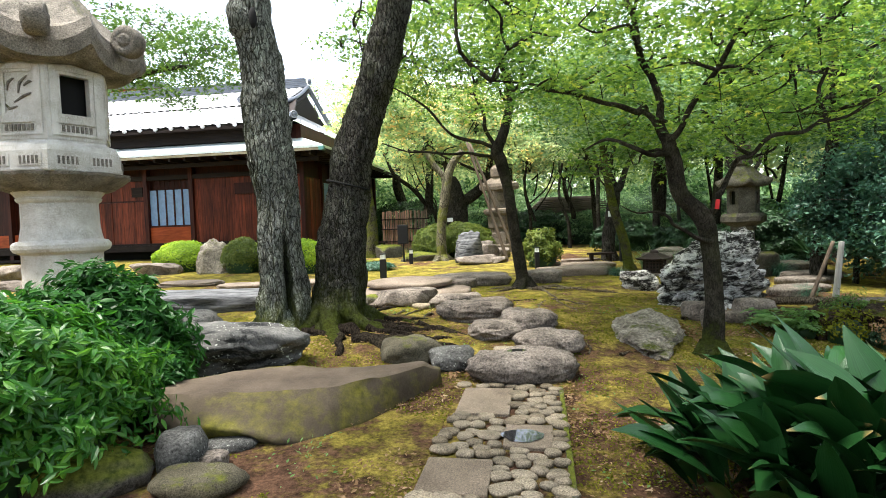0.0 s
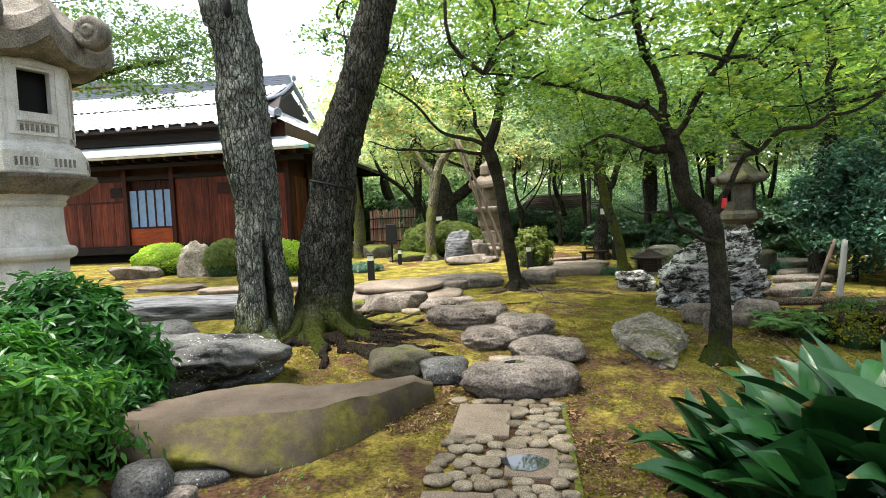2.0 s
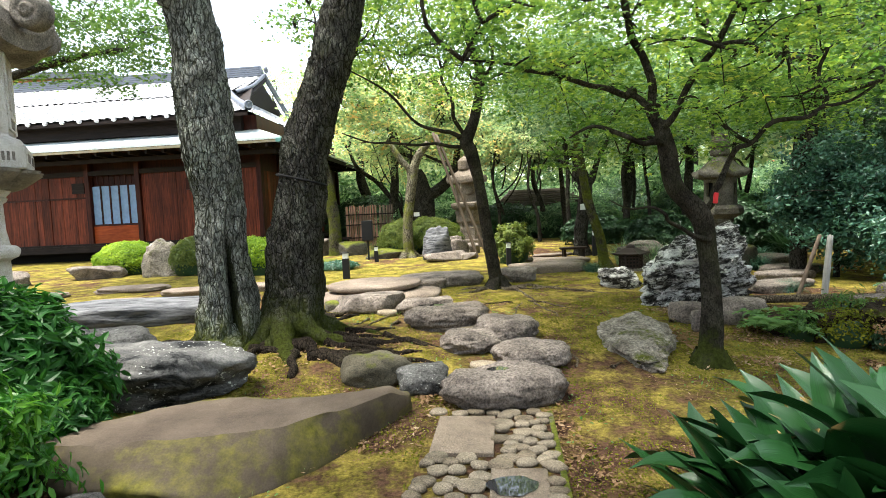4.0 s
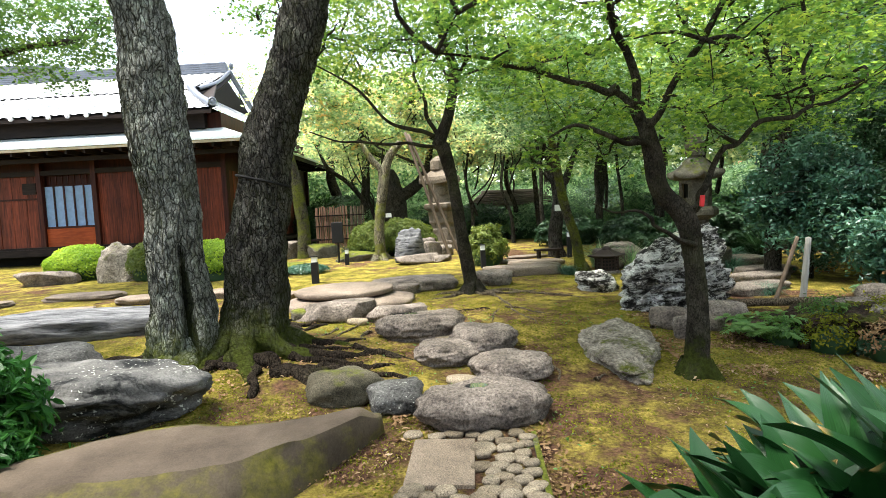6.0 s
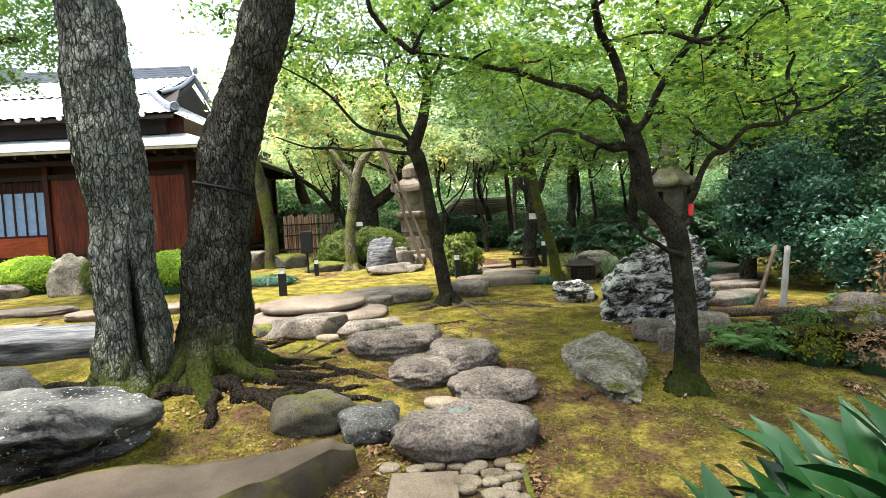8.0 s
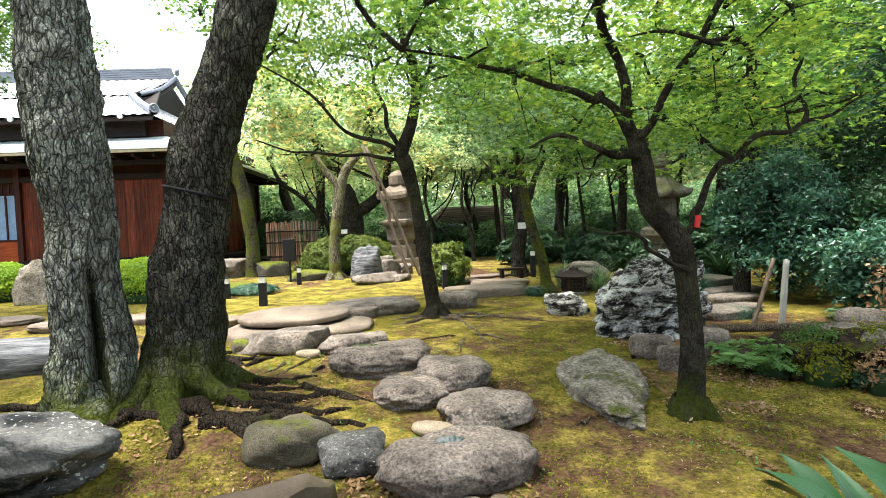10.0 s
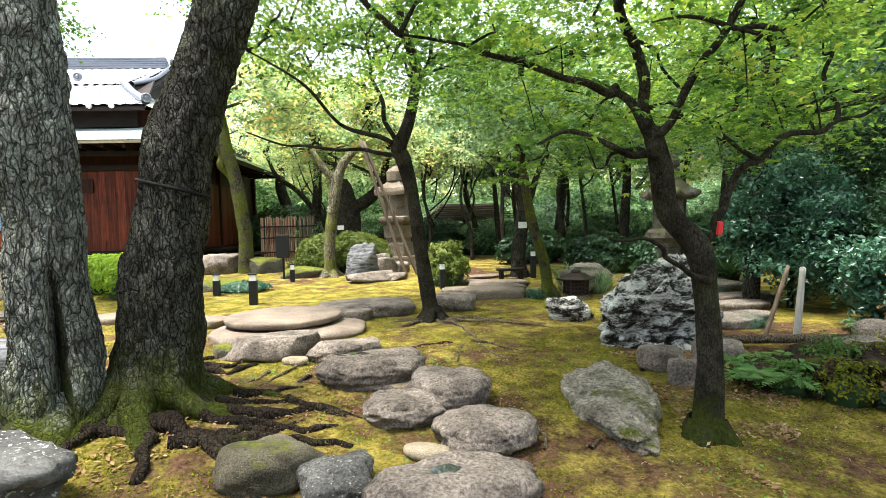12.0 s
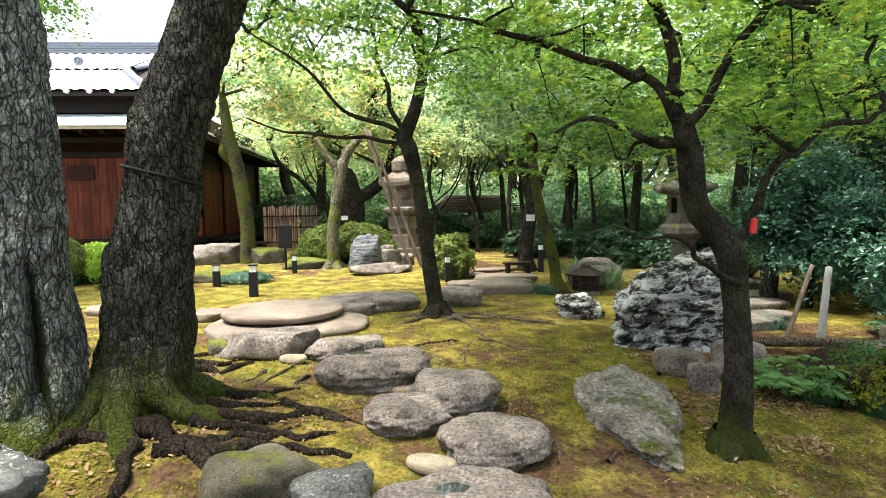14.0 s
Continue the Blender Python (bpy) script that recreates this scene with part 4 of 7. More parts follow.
# crown added out of view, set far forward to shade the path
t2 = grow([(-1.27, 6.15, 0.2), (-1.25, 6.12, 0.5), (-1.22, 6.1, 0.9), (-1.14, 6.07, 1.41), (-1.06, 6.05, 1.91), (-0.97, 6.05, 2.35), (-0.8, 6.05, 2.84), (-0.62, 6.05, 3.37), (-0.3, 6.1, 4.6), (0.1, 6.3, 6.6)],
          [0.38, 0.31, 0.27, 0.25, 0.235, 0.215, 0.195, 0.19, 0.16, 0.09], R, (-2.3, 1.9, 8.2, 2.7, 2.6, 1.4), 24, 100, 0.7, 55, 0.15, DIAMOND, M_LEAF_SHADE, M_BARK_2,
          "old_tree", "old leaning tree trunk with dark furrowed bark", sides=150, wobble=0.16, roots=7, bark_depth=0.05)
for root_pts, root_r in (([(-1.2, 5.95, 0.62), (-1.0, 5.85, 0.4), (-0.78, 5.85, 0.31), (-0.4, 5.95, 0.27)], [0.14, 0.1, 0.07, 0.03]),
                         ([(-1.3, 5.95, 0.6), (-1.27, 5.75, 0.4), (-1.2, 5.55, 0.3), (-1.12, 5.3, 0.25)], [0.13, 0.1, 0.07, 0.03]),
                         ([(-1.15, 6.1, 0.6), (-0.9, 6.15, 0.42), (-0.68, 6.2, 0.34), (-0.35, 6.1, 0.3)], [0.12, 0.09, 0.06, 0.025]),
                         ([(-1.4, 6.0, 0.6), (-1.52, 5.8, 0.4), (-1.6, 5.6, 0.3)], [0.13, 0.1, 0.04])):
    put("buttress_root", tube_mesh("buttress_root", [(([tuple(p - q for p, q in zip(v, (-1.27, 6.15, 0.2))) for v in root_pts], root_r), dict(sides=16, wobble=0.5, seed=root_r[1] * 90, sub=8, bark=0.02))], M_BARK_2), t2, "mossy spreading root")
# the burl and knot hollow on the pale trunk, and the tie on the dark one
burl = part("burl", stone_bm(0.24, 0.24, 0.42, 401, rough=0.3, square=2.0, flat=1.2, fine=0.1), M_BARK_1, t1, "knobbly burl", True)
burl.location = (-0.25, -0.27, 3.32)
# black ellipsoid coloured as the shade in the knot hole
hollow = part("knot_shade", stone_bm(0.08, 0.08, 0.22, 402, square=2.0, flat=1.2, sub=2), M_SHADE_AND_ROPE, t1, "black lump standing for the shaded knot hole", True)
hollow.location = (-0.1, -0.32, 3.36)
tie = tube_mesh("tie_rope", [(([(-1.065 + 0.232 * math.cos(a), 6.05 + 0.232 * math.sin(a), 1.9 - 0.06 * math.cos(a)) for a in np.linspace(0, 2 * math.pi, 15)], [0.012] * 15), dict(sides=6, sub=2))], M_SHADE_AND_ROPE)
tagged(put("tie_rope", tie), "thin black tie rope round the dark trunk", "rope")

maple = grow([(2.52, 5.17, -0.05), (2.52, 5.16, 0.25), (2.53, 5.15, 0.67), (2.49, 5.15, 1.18), (2.42, 5.15, 1.42), (2.22, 5.15, 1.64), (2.16, 5.15, 1.94), (2.1, 5.15, 2.19)],
             [0.17, 0.104, 0.08, 0.082, 0.088, 0.08, 0.074, 0.062], R, (2.6, 5.7, 3.4, 3.2, 2.7, 1.7), 120, 390, 0.42, 85, 0.062, STAR, M_LEAF_MAPLE, M_BARK_MAPLE,
             "maple", "green Japanese maple with forked dark trunk", sides=24, wobble=0.16, roots=6, limb_r=0.022, spread=0.34, flat=0.05,
             branches=[([(2.45, 5.15, 1.30), (2.52, 5.1, 1.5), (2.57, 5.08, 1.65), (2.72, 5.06, 1.94), (3.02, 5.05, 2.14), (3.48, 5.1, 2.25), (4.2, 5.3, 2.5)], [0.036, 0.03, 0.026, 0.023, 0.02, 0.016, 0.008]),
                       ([(2.12, 5.15, 2.1), (2.0, 5.2, 2.35), (1.87, 5.3, 2.45), (1.57, 5.35, 2.56), (1.07, 5.4, 2.71), (0.5, 5.5, 2.85)], [0.04, 0.033, 0.028, 0.023, 0.017, 0.008]),
                       ([(2.1, 5.15, 2.15), (2.03, 5.12, 2.5), (1.85, 5.1, 2.9), (1.7, 5.2, 3.6), (1.6, 5.4, 4.3)], [0.046, 0.038, 0.031, 0.023, 0.012]),
                       ([(2.1, 5.12, 2.12), (2.27, 5.05, 2.41), (2.51, 5.0, 2.76), (2.9, 4.9, 3.4), (3.3, 4.9, 4.1)], [0.036, 0.03, 0.026, 0.02, 0.01]),
                       ([(2.48, 5.1, 1.18), (2.29, 5.0, 1.23), (2.06, 4.95, 1.36), (1.92, 4.95, 1.48), (1.6, 5.0, 1.55)], [0.024, 0.02, 0.016, 0.012, 0.005]),
                       ([(2.16, 5.1, 1.9), (2.02, 5.1, 2.02), (1.8, 5.2, 2.1), (1.4, 5.4, 2.12)], [0.03, 0.025, 0.02, 0.008])])
red = part("red_tag", box_bm(-0.018, 0.018, -0.01, 0.01, -0.045, 0.045, 0.006), M_RED)
red.location = (2.5, 5.02, 1.53)
red.rotation_euler = (0, radians(8), 0)
tagged(red, "small red plastic tag tied to the maple branch", "tag")

mid = grow([(1.27, 8.95, 0.25), (1.24, 8.93, 0.5), (1.13, 8.9, 1.27), (1.04, 8.9, 1.98), (0.93, 8.9, 2.45), (0.88, 8.9, 2.6), (1.02, 8.9, 2.96), (1.13, 8.9, 3.58), (0.98, 8.9, 4.1), (0.9, 9.0, 4.8)],
           [0.16, 0.11, 0.09, 0.085, 0.1, 0.1, 0.075, 0.07, 0.055, 0.035], R, (0.6, 9.3, 4.8, 3.1, 2.3, 1.5), 50, 240, 0.5, 85, 0.066, STAR, M_LEAF_MAPLE, M_BARK_MAPLE,
           "maple", "slender maple with a bent grey trunk", sides=18, roots=7, limb_r=0.024, spread=0.8,
           branches=[([(0.9, 8.9, 2.55), (0.7, 8.9, 2.95), (0.55, 8.9, 3.5), (0.5, 8.9, 3.9)], [0.035, 0.03, 0.024, 0.014]),
                     ([(0.88, 8.9, 2.62), (0.5, 8.8, 2.75), (-0.2, 8.7, 3.25), (-0.9, 8.7, 3.7)], [0.035, 0.03, 0.02, 0.01]),
                     ([(0.9, 8.9, 2.5), (0.4, 8.9, 2.58), (-0.3, 8.9, 2.62), (-1.0, 9.0, 2.8)], [0.03, 0.022, 0.018, 0.008]),
                     ([(1.1, 8.9, 3.3), (1.3, 8.9, 3.7), (1.35, 8.9, 4.3)], [0.04, 0.032, 0.02])])
tree3 = grow([(3.56, 10.5, 0.25), (3.52, 10.5, 0.6), (3.44, 10.5, 1.05), (3.25, 10.5, 1.7), (3.15, 10.5, 2.34), (3.06, 10.5, 2.9)], [0.16, 0.1, 0.09, 0.085, 0.08, 0.055], R,
             (3.1, 10.8, 3.9, 2.0, 1.8, 1.3), 24, 110, 0.5, 110, 0.075, STAR, M_LEAF_MID, M_BARK_MOSS, "maple", "slim mossy-barked tree behind the iron lantern", roots=5, limb_r=0.03)
multi = grow([(4.1, 13.5, 0.35), (4.06, 13.5, 0.8), (4.13, 13.5, 1.4), (4.22, 13.5, 2.1), (3.94, 13.5, 2.8)], [0.24, 0.16, 0.15, 0.15, 0.08], R, (4.2, 13.8, 4.4, 2.3, 2.0, 1.5), 20, 130, 0.55, 70, 0.13, DIAMOND, M_LEAF_MID, M_BARK_FAR,
             "garden_tree", "dark forked tree with several rising stems", limb_r=0.035,
             branches=[([(4.2, 13.5, 2.0), (4.45, 13.5, 2.4), (4.8, 13.5, 3.1)], [0.1, 0.08, 0.05]), ([(4.15, 13.5, 1.9), (4.1, 13.6, 2.5), (4.3, 13.6, 3.2)], [0.09, 0.07, 0.04])])
lich = grow([(-0.12, 14.95, 0.3), (-0.12, 14.9, 0.6), (-0.1, 14.9, 1.4), (0.05, 14.9, 2.31), (0.2, 14.9, 2.96), (0.53, 14.9, 3.4)], [0.26, 0.15, 0.125, 0.13, 0.115, 0.09], R, None, 0, 0, 0, 0, 0, None, None, M_BARK_LICHEN,
            "old_plum", "old pollarded tree with yellow lichen and broken top", roots=6, branches=[([(0.05, 14.9, 2.4), (-0.19, 14.9, 2.96), (-0.45, 14.9, 3.4)], [0.11, 0.085, 0.06])])
dark = grow([(0.42, 20.0, 0.4), (0.46, 20, 1.3), (0.42, 20.0, 2.2), (0.23, 20.0, 3.1)], [0.5, 0.42, 0.4, 0.25], R, (0.2, 20.5, 5.2, 3.0, 2.4, 1.9), 16, 110, 0.7, 60, 0.19, DIAMOND, M_LEAF_YELLOW, M_BARK_FAR,
            "garden_tree", "thick dark trunk with a bent side limb", branches=[([(0.45, 20.0, 2.2), (1.13, 20.0, 2.5), (1.7, 20.0, 3.15), (2.0, 20, 4.2)], [0.25, 0.2, 0.16, 0.08])])
tree2 = grow([(-2.2, 16.2, 0.35), (-2.22, 16.2, 0.7), (-2.2, 16.2, 1.42), (-2.33, 16.2, 2.53), (-2.56, 16.2, 3.62), (-2.7, 16.3, 4.6)], [0.26, 0.19, 0.175, 0.17, 0.15, 0.08], R, (-1.6, 16.8, 5.2, 2.1, 1.9, 1.2), 16, 90, 0.6, 60, 0.15, DIAMOND, M_LEAF_YELLOW, M_BARK_MOSS,
             "garden_tree", "green mossy trunk beside the house corner", branches=[([(-2.35, 16.2, 2.7), (-2.7, 16.2, 3.2), (-2.85, 16.2, 3.7)], [0.13, 0.11, 0.09])])


def wood_tree(x, y, lean, h, r, crown_r, crown_h, material, seed, label, per=100, leaf=0.125, sprays=110, low=2.4, bark=None, stems=1):
    rg = np.random.default_rng(seed)
    z = ground_z(x, y) - 0.1
    pts = [(x, y, z), (x + 0.3 * lean + rg.normal(0, 0.05), y, z + 0.3 * h), (x + 0.55 * lean + rg.normal(0, 0.12), y, z + 0.6 * h), (x + lean, y, z + h)]
    br = []
    for _ in range(stems):
        k = rg.uniform(0.35, 0.75)
        s = (x + 0.6 * lean * k, y, z + k * h)
        e = (s[0] + rg.normal(0, 0.5 * crown_r), y + rg.normal(0, 0.3), z + h * rg.uniform(0.9, 1.25))
        br.append(([s, (s[0] * 0.4 + e[0] * 0.6, y, s[2] * 0.55 + e[2] * 0.45), e], [r * 0.5, r * 0.4, r * 0.2]))
    return grow(pts, [r * 1.35, r, r * 0.85, r * 0.5], rg, (x + lean, y + 0.3, z + low + crown_h, crown_r, crown_r * 0.85, crown_h), 14, sprays, crown_r * 0.27, per, leaf, DIAMOND, material, bark or M_BARK_FAR,
                "garden_tree", label, branches=br, sides=10, wobble=0.1)


LAB_Y = "yellowing tree in the woodland behind the lawn"
LAB_G = "green leafy tree in the woodland edge"
LAB_D = "dark evergreen tree in the woodland shade"
for args in (
    (-0.8, 23, 0.2, 4.6, 0.2, 3.4, 2.6, M_LEAF_YELLOW, 1, LAB_Y), (2.6, 19.5, -0.2, 3.6, 0.11, 2.6, 1.8, M_LEAF_YELLOW, 2, LAB_Y), (4.7, 20.5, 0.3, 4.0, 0.09, 2.5, 2.0, M_LEAF_MID, 3, LAB_G),
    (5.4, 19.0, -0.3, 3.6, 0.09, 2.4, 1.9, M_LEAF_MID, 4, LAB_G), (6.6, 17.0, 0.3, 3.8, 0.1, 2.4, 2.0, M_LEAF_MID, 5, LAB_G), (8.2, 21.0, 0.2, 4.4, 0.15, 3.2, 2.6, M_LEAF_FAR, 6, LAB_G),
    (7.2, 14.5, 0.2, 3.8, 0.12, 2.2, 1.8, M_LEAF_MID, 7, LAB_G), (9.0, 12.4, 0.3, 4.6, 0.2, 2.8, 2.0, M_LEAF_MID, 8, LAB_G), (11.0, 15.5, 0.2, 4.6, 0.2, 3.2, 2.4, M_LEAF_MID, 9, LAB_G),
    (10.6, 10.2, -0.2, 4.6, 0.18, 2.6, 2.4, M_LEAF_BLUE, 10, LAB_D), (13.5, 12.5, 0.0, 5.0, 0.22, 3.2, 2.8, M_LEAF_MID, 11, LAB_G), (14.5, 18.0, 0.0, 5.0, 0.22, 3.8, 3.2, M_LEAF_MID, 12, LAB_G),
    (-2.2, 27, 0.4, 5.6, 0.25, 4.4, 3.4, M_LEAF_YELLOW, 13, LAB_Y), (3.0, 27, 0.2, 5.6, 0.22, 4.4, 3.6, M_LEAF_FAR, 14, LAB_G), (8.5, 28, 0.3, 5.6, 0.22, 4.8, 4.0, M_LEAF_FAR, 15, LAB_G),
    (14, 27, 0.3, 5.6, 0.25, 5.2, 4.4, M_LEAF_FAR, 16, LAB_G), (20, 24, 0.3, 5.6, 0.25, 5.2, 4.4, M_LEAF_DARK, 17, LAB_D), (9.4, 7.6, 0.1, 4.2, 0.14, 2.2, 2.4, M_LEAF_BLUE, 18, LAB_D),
    (18, 15, 0.1, 5.2, 0.25, 4.2, 4.0, M_LEAF_DARK, 19, LAB_D), (-6.5, 29, 0.1, 6.2, 0.25, 4.6, 3.6, M_LEAF_YELLOW, 20, LAB_Y), (6.1, 8.9, 0.2, 4.6, 0.1, 2.7, 1.5, M_LEAF_MAPLE, 21, "green maple beside the camellia bank", 60, 0.13, 110, 2.5),
):
    wood_tree(*args)
rg_s = np.random.default_rng(77)
for x, y in ((2.9, 18.6), (3.6, 20.6), (4.2, 18.2), (5.0, 17.3), (5.9, 18.8), (6.4, 20.2), (7.4, 18.3), (8.3, 16.6), (6.9, 15.9), (-0.3, 21.0), (9.6, 16.0), (8.9, 11.0), (10.2, 13.2), (7.6, 13.0)):
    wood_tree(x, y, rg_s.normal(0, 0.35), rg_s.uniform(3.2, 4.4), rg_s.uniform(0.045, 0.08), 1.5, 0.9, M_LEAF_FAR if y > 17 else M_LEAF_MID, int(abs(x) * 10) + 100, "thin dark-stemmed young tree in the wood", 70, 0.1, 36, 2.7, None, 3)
# tree beside the tall lantern, its foliage over the roof
rg_over = np.random.default_rng(30)
grow([(-9.8, 11.2, ground_z(-9.8, 11.2) - 0.1), (-9.8, 11.2, 1.6), (-9.5, 11.2, 2.9), (-8.3, 11.2, 4.0), (-6.3, 11.3, 4.7), (-5.2, 11.4, 4.9)], [0.19, 0.15, 0.13, 0.1, 0.06, 0.025], rg_over, (-6.0, 11.5, 5.15, 2.5, 2.1, 1.0), 30, 130, 0.55, 75, 0.085, STAR, M_LEAF_SHADE, M_BARK_FAR,
     "garden_tree", "leafy tree reaching over the house roof", sides=10, wobble=0.1)


def bush(name, label, x, y, rx, ry, h, material, n, leaf, seed, shape=DIAMOND, lump=0.15, category="bush", up=0.35, group="", zoff=0.0):
    """A rounded shrub: stems inside and a dense uneven skin of leaves."""
    rg = np.random.default_rng(seed)
    z0 = ground_z(x, y) + zoff
    root = thing(name, label, category, (x, y, z0), group)
    v = rg.normal(size=(n, 3))
    v[:, 2] = np.abs(v[:, 2]) * 1.1 - 0.25
    v /= np.linalg.norm(v, axis=1, keepdims=True)
    f = np.array([1 + lump * noise.fractal(Vector(q) * 2.6 + Vector((seed, 0, 0)), 0.8, 2.0, 3) for q in v])
    depth = 1 - np.abs(rg.normal(0, 0.09, n))
    c = v * (f * depth)[:, None] * np.array([rx, ry, h * 0.62]) + np.array([0, 0, h * 0.38])
    c[:, 2] = np.maximum(c[:, 2], 0.02)
    nrm = v + rg.normal(0, 0.5, (n, 3)) + np.array([0, 0, up])
    tagged(put("foliage", leaf_mesh("foliage", c, nrm, leaf * rg.uniform(0.7, 1.3, n), shape, material, rg), root), kind="stuff")
    runs = []
    for k in range(14):
        a = 2 * math.pi * k / 14
        e = rg.uniform(0.45, 0.8)
        runs.append((([(0.04 * math.cos(a), 0.04 * math.sin(a), -0.03), (rx * 0.3 * math.cos(a), ry * 0.3 * math.sin(a), h * 0.35), (rx * e * math.cos(a), ry * e * math.sin(a), h * rg.uniform(0.5, 0.8))], [0.022, 0.014, 0.006]), dict(sides=5, sub=3)))
    tagged(put("stemwork", tube_mesh("stemwork", runs, M_BARK_FAR), root), kind="stuff")
    # solid dark lump that supplies the shade seen between the leaves
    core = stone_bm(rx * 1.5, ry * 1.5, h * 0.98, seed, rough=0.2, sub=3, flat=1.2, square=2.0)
    part("inner_shade", core, M_LEAF_DARK, root, "solid dark core for the shade inside the foliage", True)
    return root


CLIP = "clipped azalea mounds before the house"
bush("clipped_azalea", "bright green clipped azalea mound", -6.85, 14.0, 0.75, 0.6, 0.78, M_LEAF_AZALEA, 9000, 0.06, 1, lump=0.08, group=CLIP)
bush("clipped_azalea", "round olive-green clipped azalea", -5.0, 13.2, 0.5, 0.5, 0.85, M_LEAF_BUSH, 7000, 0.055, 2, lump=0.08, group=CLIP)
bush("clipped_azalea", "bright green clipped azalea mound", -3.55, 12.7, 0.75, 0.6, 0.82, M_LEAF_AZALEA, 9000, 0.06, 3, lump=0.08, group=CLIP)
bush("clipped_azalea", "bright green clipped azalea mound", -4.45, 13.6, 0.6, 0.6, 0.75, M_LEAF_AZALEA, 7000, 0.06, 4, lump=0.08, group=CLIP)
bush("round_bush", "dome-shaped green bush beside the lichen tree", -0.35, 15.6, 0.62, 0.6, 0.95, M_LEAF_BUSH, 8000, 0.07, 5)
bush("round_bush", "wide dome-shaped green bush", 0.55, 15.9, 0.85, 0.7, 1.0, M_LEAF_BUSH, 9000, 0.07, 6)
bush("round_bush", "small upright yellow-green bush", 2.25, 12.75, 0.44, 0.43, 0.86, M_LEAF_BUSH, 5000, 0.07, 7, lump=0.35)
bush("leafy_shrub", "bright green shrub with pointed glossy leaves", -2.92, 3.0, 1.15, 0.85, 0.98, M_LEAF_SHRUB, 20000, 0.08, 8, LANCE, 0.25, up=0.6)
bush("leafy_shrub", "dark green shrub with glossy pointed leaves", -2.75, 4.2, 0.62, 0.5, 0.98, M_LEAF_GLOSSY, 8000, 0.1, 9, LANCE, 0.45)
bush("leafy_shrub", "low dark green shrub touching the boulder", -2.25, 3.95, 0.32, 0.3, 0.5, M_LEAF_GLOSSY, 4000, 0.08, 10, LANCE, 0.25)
for k, (x, y, rx, h) in enumerate(((3.2, 21.5, 2.2, 1.3), (6.2, 21.0, 2.2, 1.2), (9.0, 17.5, 2.0, 1.4), (7.2, 12.0, 1.1, 1.1), (8.8, 14.2, 1.4, 1.3), (11.5, 12.0, 1.8, 1.8), (6.2, 13.6, 0.9, 0.9), (10.5, 19, 2.4, 1.6), (1.0, 23.5, 2.6, 1.6), (-1.5, 25, 2.6, 2.0), (13, 15, 2.4, 2.2), (10.5, 7.5, 1.5, 1.8), (5.4, 16.2, 1.0, 0.8), (16, 21, 3.5, 2.6), (6, 26, 4, 2.4), (12, 25, 4, 2.6))):
    bush("dark_hedge", "dark green hedge under the woodland trees", x, y, rx, rx * 0.6, h, M_LEAF_UNDER if k % 3 else M_LEAF_DARK, 12000, 0.11, 40 + k, lump=0.25, category="hedge", group="woodland hedges")

for x, y, r, h, m, seed in ((6.5, 8.6, 0.95, 2.45, M_LEAF_BLUE, 11), (6.6, 7.0, 0.75, 1.25, M_LEAF_BLUE, 12), (8.2, 9.4, 1.3, 3.2, M_LEAF_DARK, 13), (7.3, 5.7, 0.9, 1.7, M_LEAF_BLUE, 14), (7.6, 7.9, 0.9, 1.9, M_LEAF_DARK, 15)):
    rg_ = np.random.default_rng(seed)
    z = ground_z(x, y)
    grow([(x, y, z - 0.05), (x + 0.03, y, z + h * 0.3), (x, y, z + h * 0.6), (x + 0.04, y, z + h * 0.9)], [0.05, 0.04, 0.03, 0.012], rg_, (x, y, z + h * 0.53, r, r * 0.9, h * 0.5), 26, 150, 0.25, 85, 0.085, DIAMOND, m, M_BARK_FAR,
         "evergreen_shrub", "blue-green glossy camellia beside the bank", category="shrub", sides=8, spread=1.0, flat=0.3, limb_r=0.012)


